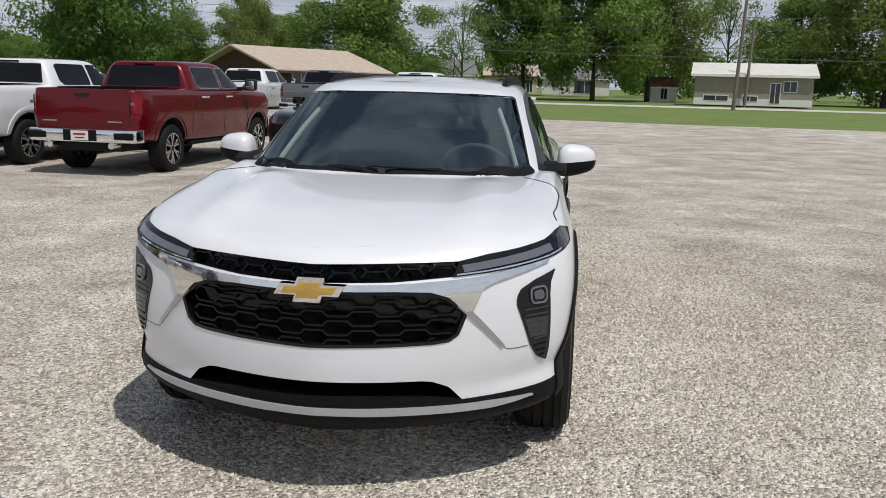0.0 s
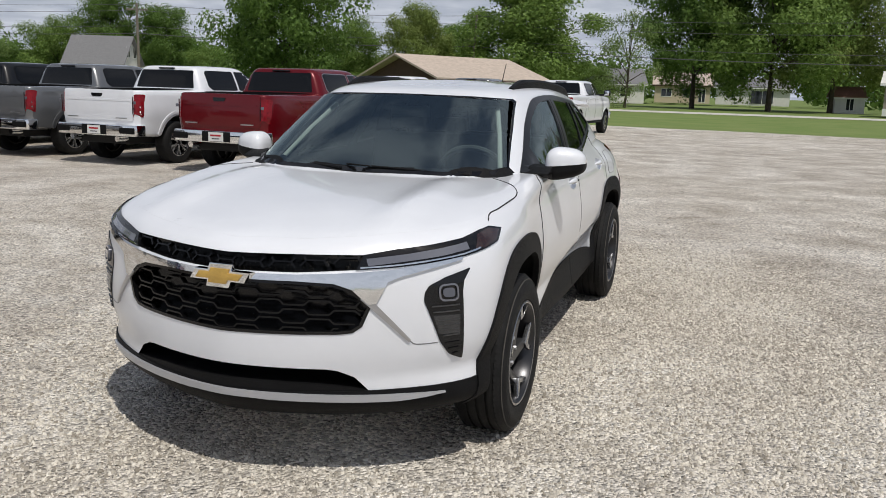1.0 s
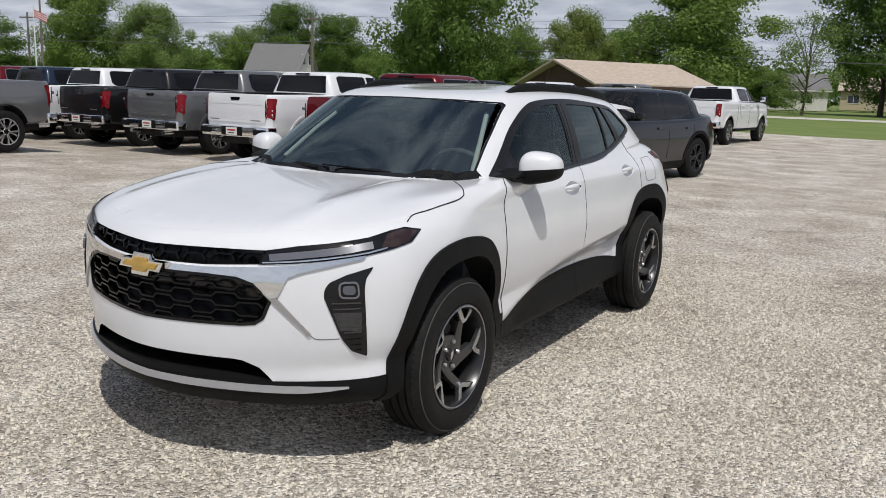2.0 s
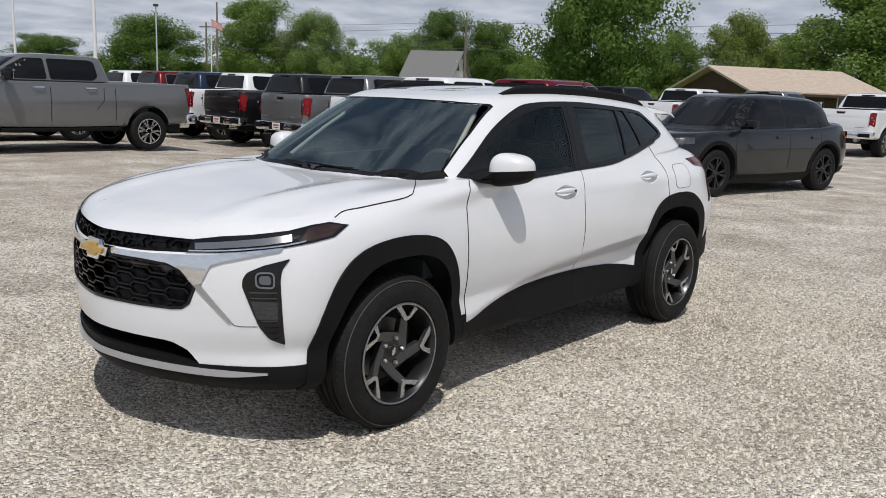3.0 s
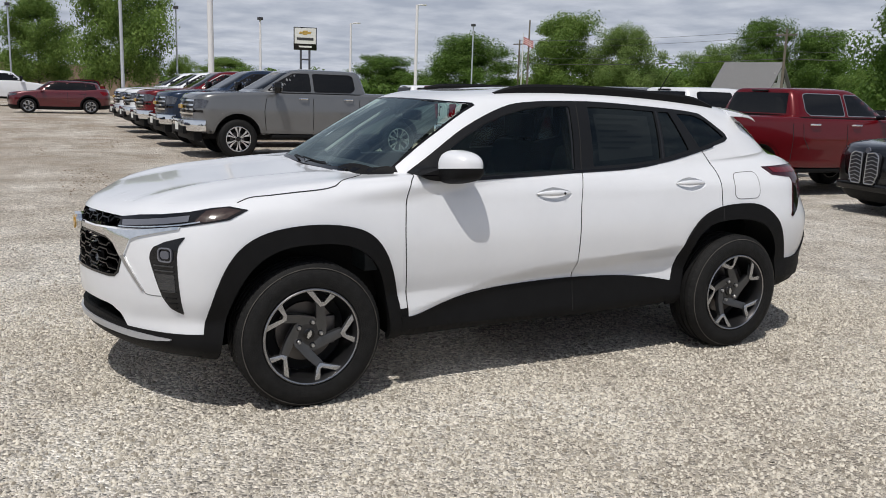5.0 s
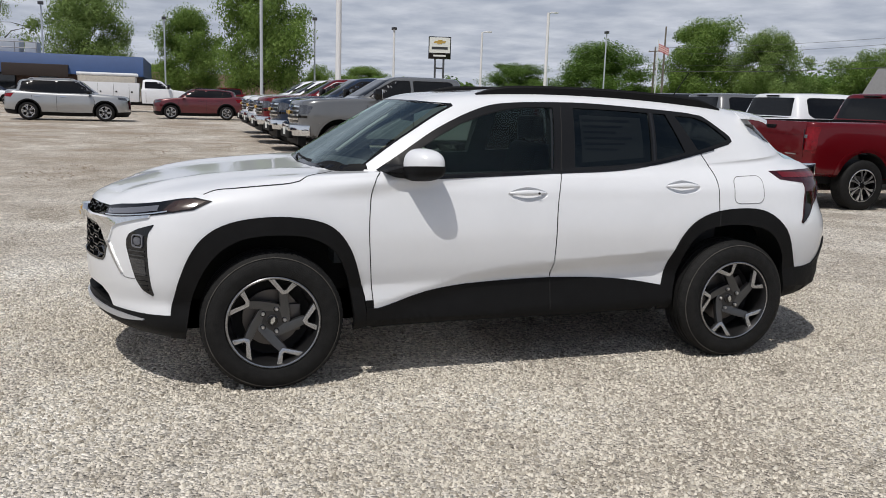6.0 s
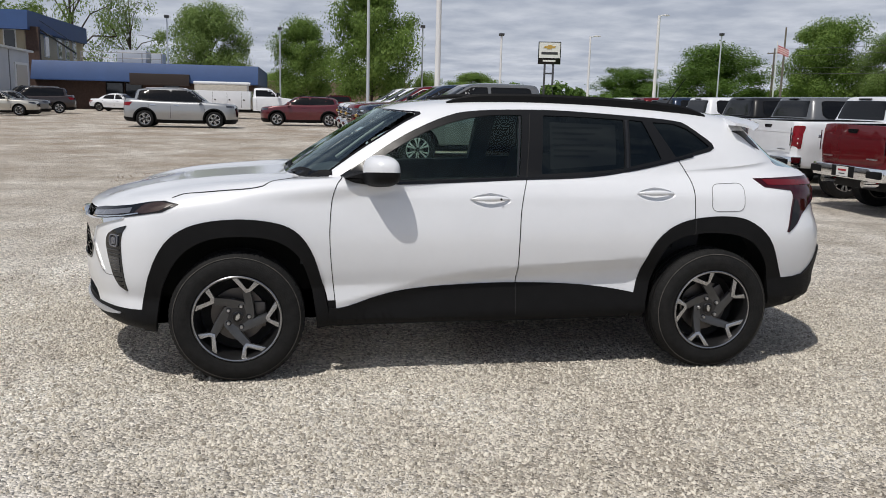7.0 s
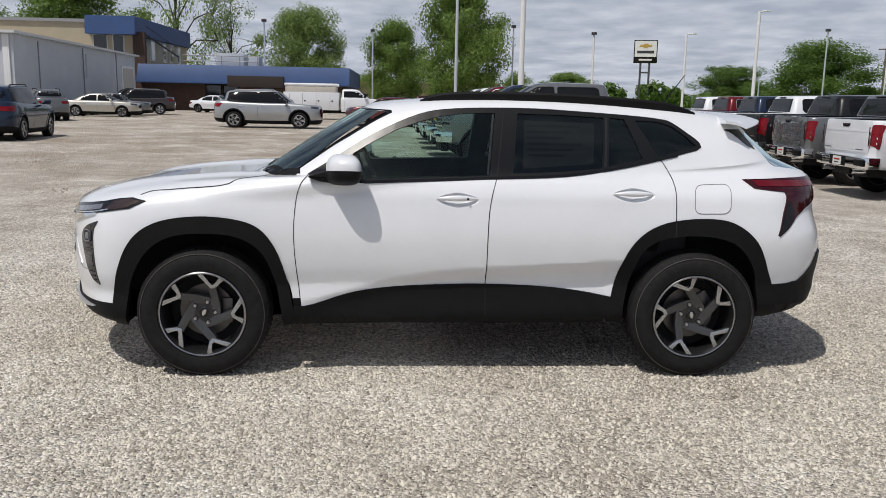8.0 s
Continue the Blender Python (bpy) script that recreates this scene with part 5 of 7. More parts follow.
# ---- other parked cars ----
def wagon(label, m, color, L=4.9, W=1.95, H=1.72, wb=2.95, hood=1.02, belt=1.05, kind="suv", clad=None, R=0.37, lens=REDLENS, group="parked cars", style="five", bright=None, roof=None, dark_rim=None, rails=True):
    """A car or sport utility, nose towards -y, its middle at the origin."""
    car = thing("parked_car", label, "car", group, m)
    f, r, w = -L / 2, L / 2, W / 2
    sedan = kind == "sedan"
    b0 = 0.20 * H / 1.7
    g0, g1 = (f + 0.26 * L, r - 0.10 * L) if not sedan else (f + 0.27 * L, r - 0.16 * L)
    t0, t1 = (f + 0.40 * L, r - 0.13 * L) if not sedan else (f + 0.42 * L, r - 0.32 * L)
    tail_h = belt + (0.10 if not sedan else 0.02)
    body = shell(stack([
        loop(b0, b0, b0 + 0.06, f + 0.15, r - 0.15, w * 0.84, 7, 7, sf=0.25, sr=0.15, n=64), loop(b0 + 0.12, b0 + 0.08, b0 + 0.15, f + 0.04, r - 0.04, w * 0.94, 8, 8, sf=0.28, sr=0.18, n=64),
        loop(0.46, 0.46, 0.50, f, r, w * 0.97, 9, 9, sf=0.28, sr=0.18, n=64), loop(0.70, 0.72, 0.75, f, r, w, 9, 9, sf=0.28, sr=0.18, n=64),
        loop(hood - 0.14, belt - 0.12, tail_h - 0.15, f + 0.03, r - 0.04, w * 0.975, 8, 8, sf=0.27, sr=0.18, n=64), loop(hood - 0.05, belt, tail_h, f + 0.09, r - 0.10, w * 0.93, 7, 8, sf=0.26, sr=0.18, n=64),
        loop(hood, belt + 0.02, tail_h + 0.04, f + 0.30, r - 0.13, w * 0.90, 6, 7, sf=0.22, sr=0.17, n=64), loop(hood + 0.06, belt + 0.04, tail_h + 0.06, g0, g1, w * 0.86, 5, 7, ym=0.1, sr=0.1, crease=True, n=64),
        loop((hood + H) / 2, (belt + H) / 2, (tail_h + H) / 2, (g0 + t0) / 2, (g1 + t1) / 2 + 0.03, w * 0.77, 5, 7, ym=0.1, sr=0.1, n=64), loop(H - 0.09, H - 0.06, H - 0.12, t0 - 0.04, t1, w * 0.64, 4.5, 6, ym=0.1, n=64),
        loop(H - 0.04, H - 0.015, H - 0.06, t0 + 0.12, t1 - 0.15, w * 0.52, 4, 5, ym=0.1, n=64), loop(H - 0.01, H, H - 0.03, t0 + 0.6, t1 - 0.6, 0.03, 3, 3, ym=(t0 + t1) / 2, n=64)], 0.07))
    T = BVHTree.FromBMesh(body)
    ya, yb = -wb / 2 - 0.02, wb / 2 - 0.02
    cut = [(lathe(bmesh.new(), [(s * (w - 0.38), R + 0.075), (s * 1.4, R + 0.075)], "x", 36, (0, y, R)), WELL) for y in (ya, yb) for s in (1, -1)]
    part("body", carve(body, cut, color), None, car)
    zb, zt = belt + 0.055, H - 0.10
    fa, fb = (g0 + 0.18, t0 + 0.12)
    ra, rb = (g1 - 0.22, t1 - 0.16) if not sedan else (g1 - 0.55, t1 - 0.02)
    mid, mid2 = (fa + ra) / 2 - 0.05, (fa + ra) / 2 + 0.04
    q = ra - 0.48 if not sedan else ra
    outs = [("front_window", [(fa, zb), (mid, zb + 0.005), (mid, zt), (fb, zt), ((fa + fb) / 2 - 0.02, (zb + zt) / 2 + 0.02)])]
    if sedan:
        outs.append(("rear_window", [(mid2, zb), (ra, zb + 0.03), (rb, zt - 0.04), (mid2, zt)]))
    else:
        outs += [("rear_window", [(mid2, zb), (q, zb + 0.01), (q, zt - 0.01), (mid2, zt)]), ("quarter_window", [(q + 0.06, zb + 0.015), (ra, zb + 0.06), (rb, zt - 0.05), (q + 0.06, zt - 0.015)])]
    if not sedan:
        band = [(fa - 0.04, zb - 0.012), (mid, zb - 0.010), (q, zb - 0.004), (ra + 0.03, zb + 0.048), (rb + 0.02, zt - 0.035), (q, zt + 0.008), (mid, zt + 0.016), (fb - 0.03, zt + 0.014), ((fa + fb) / 2 - 0.06, (zb + zt) / 2 + 0.03)]
        both("window_surround", sheet(T, "left", band, 0.002, 0.003, 0.1), GLOSSB, car)
    for nm, out in outs:
        both(nm, sheet(T, "left", rounded(out, 0.035), 0.004, 0.005, 0.12), FARGLASS, car)
    ws = w * 0.66
    part("windscreen", sheet(T, "front", full([(0, hood + 0.10), (ws * 1.10, hood + 0.12), (ws * 0.86, H - 0.10), (0, H - 0.075)]), 0.004, 0.005, 0.12), FARGLASS, car)
    part("rear_glass", sheet(T, "rear", full([(0, tail_h + 0.10), (ws * 0.98, tail_h + 0.11), (ws * 0.80, H - 0.14), (0, H - 0.12)]), 0.004, 0.005, 0.12), FARGLASS, car)
    part("lower_trim", carve(shell(stack([loop(b0 - 0.01, b0 - 0.01, b0 + 0.05, f + 0.12, r - 0.12, w * 0.85, 7, 7, sf=0.25, sr=0.15, n=64), loop(b0 + 0.11, b0 + 0.09, b0 + 0.15, f + 0.02, r - 0.02, w * 0.955, 8, 8, sf=0.28, sr=0.18, n=64), loop(b0 + 0.20, b0 + 0.14, b0 + 0.26, f - 0.008, r + 0.008, w * 0.975, 9, 9, sf=0.28, sr=0.18, n=64)], 0.1)),
                             [(lathe(bmesh.new(), [(s * (w - 0.38), R + 0.075), (s * 1.4, R + 0.075)], "x", 36, (0, y, R)), WELL) for y in (ya, yb) for s in (1, -1)], CLAD), None, car)
    for y in (ya, yb):
        ring = [(y + (R + 0.10) * math.cos(a), R + (R + 0.10) * math.sin(a)) for a in np.linspace(math.pi * 1.04, -math.pi * 0.04, 18)]
        both("arch_lip", ribbon(T, "left", ring, 0.06, 0.010, 0.02, 0.1), clad or color, car)
    for g in ([(fa - 0.02, 0.45), (fa - 0.10, 0.8), (fa + 0.0, belt + 0.03)], [(mid + 0.04, 0.42), (mid + 0.04, belt + 0.03)], [(q - 0.10, 0.7), (q, 0.9), (q + 0.02, belt + 0.05)]):
        both("door_gap", ribbon(T, "left", g, 0.012, 0.003, 0.004, 0.12), GAP, car)
    for y in (mid - 0.22, (mid + q) / 2 + 0.30):
        both("door_handle", sheet(T, "left", rounded([(y - 0.12, belt - 0.13), (y + 0.12, belt - 0.125), (y + 0.12, belt - 0.09), (y - 0.12, belt - 0.095)], 0.01), 0.022, 0.02, 0.1), CHROME if color is SILVER else color, car)
    d = 0.7071
    both("headlamp", sheet(T, "front_left", [((0.30 * W + f + 0.12) * d, hood - 0.20), ((0.30 * W + f + 0.12) * d, hood - 0.09), ((0.47 * W + f + 0.42) * d, hood - 0.06), ((0.48 * W + f + 0.40) * d, hood - 0.15)], 0.008, 0.02, 0.08), HEADLAMP, car, "clear headlamp")
    part("grille", sheet(T, "front", full([(0, 0.52), (0.22 * W, 0.54), (0.27 * W, hood - 0.20), (0, hood - 0.12)]), 0.008, 0.02, 0.12), GLOSSB, car)
    both("tail_lamp", sheet(T, "rear_left", [((r - 0.50 - 0.47 * W) * d, tail_h - 0.10), ((r - 0.06 - 0.26 * W) * d, tail_h - 0.13), ((r - 0.06 - 0.26 * W) * d, tail_h - 0.25), ((r - 0.36 - 0.48 * W) * d, tail_h - 0.27)], 0.008, 0.02, 0.08), lens, car, "red tail lamp")
    cap = slab(w - 0.02, w + 0.19, fa + 0.06, fa + 0.20, belt + 0.03, belt + 0.17, 0.04, 3)
    tube(cap, [(w - 0.10, fa + 0.12, belt + 0.05), (w + 0.06, fa + 0.12, belt + 0.07)], 0.03, 8)
    both("door_mirror", cap, GLOSSB if color in (SILVER, DARKGREY) else color, car)
    if rails and not sedan:
        both("roof_rail", tube(bmesh.new(), [(w * 0.60, t0 + 0.25, H - 0.05), (w * 0.605, t0 + 0.35, H + 0.015), (w * 0.60, t1 - 0.45, H - 0.005), (w * 0.59, t1 - 0.35, H - 0.07)], 0.018, 8), roof or CLAD, car)
    for s in (1, -1):
        for y in (ya, yb):
            put_wheel(car, s * (w - 0.03), y, R, R * 0.66, 0.24, style, 13 * y, dark_rim or GUNMETAL, bright or BRIGHT)
    return car


graphite_car = wagon("dark graphite electric sport utility with twin grille on gravel", pose(-2.73, 10.53, 0, 0, 0, -14), DARKGREY, 4.95, 1.97, 1.66, 3.0, 1.00, 1.06, clad=CLAD, rails=False, R=0.385, style="five", bright=GUNMETAL, group="")
for s in (1, -1):
    g = rounded([(s * 0.04, 0.44), (s * 0.22, 0.44), (s * 0.285, 0.58), (s * 0.275, 0.83), (s * 0.20, 0.88), (s * 0.05, 0.865)], 0.03)
    kb = prism(bmesh.new(), g, "y", -2.50, -2.40, 0.01)
    part("kidney_grille", kb, mat("grille_graphite", (0.05, 0.05, 0.055), 0.3, 0.6), graphite_car, "tall grille with chrome rim")
    rim = bmesh.new()
    tube(rim, [(x, -2.50, z) for x, z in g + g[:1]], 0.010, 6)
    for k in range(7):
        tube(rim, [(s * 0.05, -2.502, 0.47 + 0.055 * k), (s * 0.16, -2.502, 0.50 + 0.055 * k), (s * 0.275, -2.502, 0.47 + 0.055 * k)], 0.006, 4)
    part("grille_rim", rim, SATIN, graphite_car)
part("badge", lathe(bmesh.new(), [(-2.44, 0.045), (-2.46, 0.045)], "y", 20, (0, 0.0, 0.90)), LAMPGREY, graphite_car)
part("bumper_blade", slab(-0.55, 0.55, -2.49, -2.43, 0.33, 0.45, 0.03), GLOSSB, graphite_car)

wagon("silver three-row sport utility with black trim on packed dirt", pose(-35.15, -6.35, 0, 0, 0, 180), SILVER, 5.05, 2.0, 1.76, 3.025, 1.10, 1.12, clad=CLAD, R=0.385, style="five", roof=SATIN)
wagon("dark red compact crossover parked on packed dirt", pose(-40.3, -0.75, 0, 0, 0, -2), paint("deep_wine_paint", (0.105, 0.009, 0.015), 0.2, 0.28), 4.54, 1.82, 1.55, 2.70, 0.98, 1.06, clad=CLAD, R=0.35)
wagon("dark blue sport utility seen from its rear corner", pose(-22.4, -12.75, 0, 0, 0, -84), NAVY, 4.70, 1.85, 1.68, 2.75, 1.02, 1.06, R=0.36)
wagon("dark grey crossover beside the grey metal shed", pose(-40.5, -18.9, 0, 0, 0, -60), GREY, 4.6, 1.84, 1.62, 2.7, 1.0, 1.03, R=0.35)
wagon("silver sedan parked by the grey metal shed", pose(-48.8, -18.8, 0, 0, 0, -175), mat("champagne_paint", (0.50, 0.48, 0.43), 0.3, 0.5, 1.0), 4.75, 1.82, 1.45, 2.75, 0.90, 0.92, kind="sedan", R=0.33)
wagon("grey sedan behind the silver one", pose(-52.6, -19.2, 0, 0, 0, -172), GREY, 4.75, 1.82, 1.48, 2.75, 0.92, 0.94, kind="sedan", R=0.33)
wagon("dark brown sport utility with silver roof rails", pose(-56.0, -18.7, 0, 0, 0, 14), mat("brown_paint", (0.030, 0.020, 0.018), 0.3, 0.3, 1.0), 5.1, 1.98, 1.78, 3.0, 1.08, 1.10, R=0.38, roof=SATIN)
wagon("black sport utility beside the building", pose(-61.0, -20.9, 0, 0, 0, 20), BLACKP, 5.0, 1.96, 1.80, 2.95, 1.08, 1.10, R=0.38)
wagon("white sedan in front of the blue-fronted building", pose(-66.0, -15.2, 0, 0, 0, 165), WHITE, 4.7, 1.82, 1.44, 2.75, 0.90, 0.92, kind="sedan", R=0.33)
wagon("dark red sport utility far behind the service truck", pose(-78, 2.2, 0, 0, 0, 0), RED, 4.8, 1.9, 1.75, 2.8, 1.05, 1.08)


def service_truck(m):
    """White utility truck: a cab and a box body with side lockers and a ladder rack."""
    car = thing("service_truck", "white service truck with locker body and roof rack", "truck", "parked cars", m)
    cab = shell(stack([loop(0.55, 0.55, 0.55, -3.3, -0.35, 0.98, 10, 14, ym=-1.5, n=50), loop(1.0, 1.0, 1.0, -3.35, -0.32, 1.0, 10, 14, ym=-1.5, sf=0.15, n=50), loop(1.28, 1.40, 1.40, -3.25, -0.32, 0.96, 9, 14, ym=-1.5, sf=0.15, n=50),
                       loop(1.36, 1.44, 1.44, -2.30, -0.36, 0.92, 5, 12, ym=-1.3, crease=True, n=50), loop(1.70, 1.72, 1.72, -1.85, -0.40, 0.82, 5, 12, ym=-1.2, n=50), loop(1.95, 1.98, 1.97, -1.50, -0.44, 0.70, 5, 10, ym=-1.0, n=50), loop(2.02, 2.05, 2.04, -1.1, -0.7, 0.05, 4, 4, ym=-0.9, n=50)], 0.08))
    T = BVHTree.FromBMesh(cab)
    part("cab", cab, WHITE, car)
    both("side_window", sheet(T, "left", rounded([(-2.00, 1.47), (-0.55, 1.47), (-0.55, 1.88), (-1.45, 1.88)], 0.05), 0.004, 0.005, 0.15), FARGLASS, car)
    part("windscreen", sheet(T, "front", full([(0, 1.48), (0.76, 1.50), (0.64, 1.86), (0, 1.90)]), 0.004, 0.005, 0.15), FARGLASS, car)
    part("grille", slab(-0.55, 0.55, -3.38, -3.30, 0.85, 1.15, 0.02), GLOSSB, car)
    part("bumper", slab(-0.98, 0.98, -3.50, -3.25, 0.52, 0.76, 0.04), CHROME, car)
    part("service_body", slab(-1.05, 1.05, -0.22, 3.4, 0.62, 1.78, 0.03), WHITE, car)
    part("upper_box", slab(-0.80, 0.80, 0.0, 3.3, 1.78, 2.14, 0.03), mat("box_tan", (0.52, 0.48, 0.42), 0.6, var=0.2), car)
    for y in (0.35, 1.25, 2.15, 3.0):
        both("locker_gap", slab(1.05, 1.054, y - 0.006, y + 0.006, 0.72, 1.70), GAP, car)
        both("locker_latch", slab(1.05, 1.065, y - 0.20, y - 0.10, 1.18, 1.26, 0.004), GLOSSB, car)
    both("roof_tube", tube(bmesh.new(), [(0.72, -0.1, 2.26), (0.72, 3.35, 2.26)], 0.10, 10), WHITE, car)
    both("chassis_rail", slab(0.35, 0.60, -3.0, 3.5, 0.42, 0.62), WELL, car)
    both("door_gap", ribbon(T, "left", [(-0.62, 0.6), (-0.62, 1.42)], 0.014, 0.003, 0.004, 0.2), GAP, car)
    both("door_mirror", slab(1.02, 1.24, -2.02, -1.88, 1.45, 1.75, 0.04), GLOSSB, car)
    for s in (1, -1):
        for y in (-2.45, 2.0):
            put_wheel(car, s * 0.99, y, 0.415, 0.262, 0.275, "six", 20 * y, GLOSSB, BRIGHT)
    return car


service_truck(pose(-51.6, -4.3, 0, 0, 0, 179))


# ---- ground ----
def ground_material(name, stops, pebble, bump):
    """Loose ground: broad patches, dust drifts and single stones."""
    m = bpy.data.materials.new(name)
    m.use_nodes = True
    nt = m.node_tree
    b = nt.nodes["Principled BSDF"]
    b.inputs["Roughness"].default_value = 0.92
    b.inputs["Specular IOR Level"].default_value = 0.2
    ln = nt.links.new
    co = nt.nodes.new("ShaderNodeTexCoord")

    def tex(scale, detail, rough=0.6):
        n = nt.nodes.new("ShaderNodeTexNoise")
        n.inputs["Scale"].default_value, n.inputs["Detail"].default_value, n.inputs["Roughness"].default_value = scale, detail, rough
        ln(co.outputs["Object"], n.inputs["Vector"])
        return n

    big, mid, fine = tex(0.11, 7), tex(1.1, 8, 0.65), tex(26, 4, 0.7)
    ramp = nt.nodes.new("ShaderNodeValToRGB")
    while len(ramp.color_ramp.elements) < len(stops):
        ramp.color_ramp.elements.new(0.5)
    for e, (p, c) in zip(ramp.color_ramp.elements, stops):
        e.position, e.color = p, (*c, 1)
    add = nt.nodes.new("ShaderNodeMath")
    add.operation = "MULTIPLY_ADD"
    add.inputs[1].default_value = 0.54
    ln(mid.outputs["Fac"], add.inputs[0])
    half = nt.nodes.new("ShaderNodeMath")
    half.operation = "MULTIPLY"
    half.inputs[1].default_value = 0.26
    ln(big.outputs["Fac"], half.inputs[0])
    mp = nt.nodes.new("ShaderNodeMapping")
    mp.inputs["Rotation"].default_value = (0, 0, radians(-24))
    mp.inputs["Scale"].default_value = (0.10, 0.85, 1)
    ln(co.outputs["Object"], mp.inputs["Vector"])
    streak = tex(1.0, 7, 0.6)
    nt.links.remove(streak.inputs["Vector"].links[0])
    streak.inputs["Distortion"].default_value = 0.6
    ln(mp.outputs["Vector"], streak.inputs["Vector"])
    swept = nt.nodes.new("ShaderNodeMath")
    swept.operation = "MULTIPLY_ADD"
    swept.inputs[1].default_value = 0.15
    ln(streak.outputs["Fac"], swept.inputs[0])
    ln(half.outputs["Value"], swept.inputs[2])
    ln(swept.outputs["Value"], add.inputs[2])
    ln(add.outputs["Value"], ramp.inputs["Fac"])
    vo = nt.nodes.new("ShaderNodeTexVoronoi")
    vo.inputs["Scale"].default_value = pebble
    vo.inputs["Randomness"].default_value = 1.0
    ln(co.outputs["Object"], vo.inputs["Vector"])
    bw = nt.nodes.new("ShaderNodeRGBToBW")
    ln(vo.outputs["Color"], bw.inputs["Color"])
    mr = nt.nodes.new("ShaderNodeMapRange")
    mr.inputs["From Min"].default_value, mr.inputs["From Max"].default_value = 0.1, 0.9
    mr.inputs["To Min"].default_value, mr.inputs["To Max"].default_value = 0.42, 1.42
    ln(bw.outputs["Val"], mr.inputs["Value"])
    mx = nt.nodes.new("ShaderNodeMix")
    mx.data_type, mx.blend_type = "RGBA", "MULTIPLY"
    mx.inputs["Factor"].default_value = 1.0
    sp, side = nt.nodes.new("ShaderNodeSeparateXYZ"), nt.nodes.new("ShaderNodeMapRange")
    ln(co.outputs["Object"], sp.inputs["Vector"])
    side.inputs["From Min"].default_value, side.inputs["From Max"].default_value = -4.0, -16.0
    ln(sp.outputs["X"], side.inputs["Value"])
    dirt = tex(0.35, 9, 0.7)
    dm = nt.nodes.new("ShaderNodeMapRange")
    dm.inputs["From Min"].default_value, dm.inputs["From Max"].default_value = 0.40, 0.62
    ln(dirt.outputs["Fac"], dm.inputs["Value"])
    df = nt.nodes.new("ShaderNodeMath")
    df.operation = "MULTIPLY"
    ln(dm.outputs["Result"], df.inputs[0])
    ln(side.outputs["Result"], df.inputs[1])
    earth = nt.nodes.new("ShaderNodeMix")
    earth.data_type = "RGBA"
    earth.inputs["B"].default_value = (0.41, 0.338, 0.268, 1)
    ln(df.outputs["Value"], earth.inputs["Factor"])
    ln(ramp.outputs["Color"], earth.inputs["A"])
    ln(earth.outputs["Result"], mx.inputs["A"])
    ln(mr.outputs["Result"], mx.inputs["B"])
    ln(mx.outputs["Result"], b.inputs["Base Color"])
    hs = nt.nodes.new("ShaderNodeMath")
    hs.operation = "SUBTRACT"
    ln(fine.outputs["Fac"], hs.inputs[0])
    ln(vo.outputs["Distance"], hs.inputs[1])
    bp = nt.nodes.new("ShaderNodeBump")
    bp.inputs["Strength"].default_value, bp.inputs["Distance"].default_value = bump, 0.022
    ln(hs.outputs["Value"], bp.inputs["Height"])
    ln(bp.outputs["Normal"], b.inputs["Normal"])
    MATS[name] = m
    return m


GRAVEL = ground_material("gravel", [(0.38, (0.43, 0.382, 0.321)), (0.45, (0.575, 0.525, 0.456)), (0.51, (0.69, 0.645, 0.577)), (0.59, (0.86, 0.820, 0.748))], 62, 1.0)
GRASS = mat("grass", (0.112, 0.172, 0.036), 0.9, var=0.4, scale=0.35, bump=0.8, bscale=9, color2=(0.160, 0.200, 0.060))
ROADM = mat("pale_road", (0.60, 0.58, 0.53), 0.9, var=0.2, scale=0.8)


def flat(name, x0, x1, y0, y1, z, material, label, category, nx=1, ny=1, wave=None):
    bm = bmesh.new()
    vs = [[bm.verts.new((x0 + (x1 - x0) * i / nx, y0 + (y1 - y0) * j / ny, z)) for i in range(nx + 1)] for j in range(ny + 1)]
    for j in range(ny):
        for i in range(nx):
            bm.faces.new((vs[j][i], vs[j][i + 1], vs[j + 1][i + 1], vs[j + 1][i]))
    if wave:
        for row in vs:
            for v in row:
                wave(v)
    return tagged(part(name, bm, material), label, category, kind="structure")


def grassland():
    """Level land to the horizon, sunk under the lot so that the lot may dip."""
    bm = bmesh.new()
    xs, ys = (-1800, -146, -145, 85, 86, 1800), (-1800, -116, -115, 29, 30, 1800)
    vs = [[bm.verts.new((x, y, -0.5 if 0 < i < 5 and 0 < j < 5 and i not in (1, 4) and j not in (1, 4) else -0.02)) for i, x in enumerate(xs)] for j, y in enumerate(ys)]
    for j in range(5):
        for i in range(5):
            bm.faces.new((vs[j][i], vs[j][i + 1], vs[j + 1][i + 1], vs[j + 1][i]))
    tagged(part("ground", bm, GRASS), "wide level grassland round the lot", "ground", kind="structure")


grassland()


def lot_edge(v):
    x, y = v.co.x, v.co.y
    v.co.z = dip(x, y)
    if y > 20:
        v.co.y += (y - 20) / 15 * (0.35 * noise.noise((x * 0.25, 0, 0)) + 0.15 * noise.noise((x * 1.1, 3, 0)) - 0.13 * max(-25, min(20, x)))


flat("gravel_lot", -150, 90, -120, 35.0, 0.0, GRAVEL, "pale crushed-stone parking lot with bare dusty patches", "gravel lot", 160, 155, lot_edge)
flat("road", -400, 400, 71.5, 80, 0.0, ROADM, "pale concrete road beyond the lawn", "road")


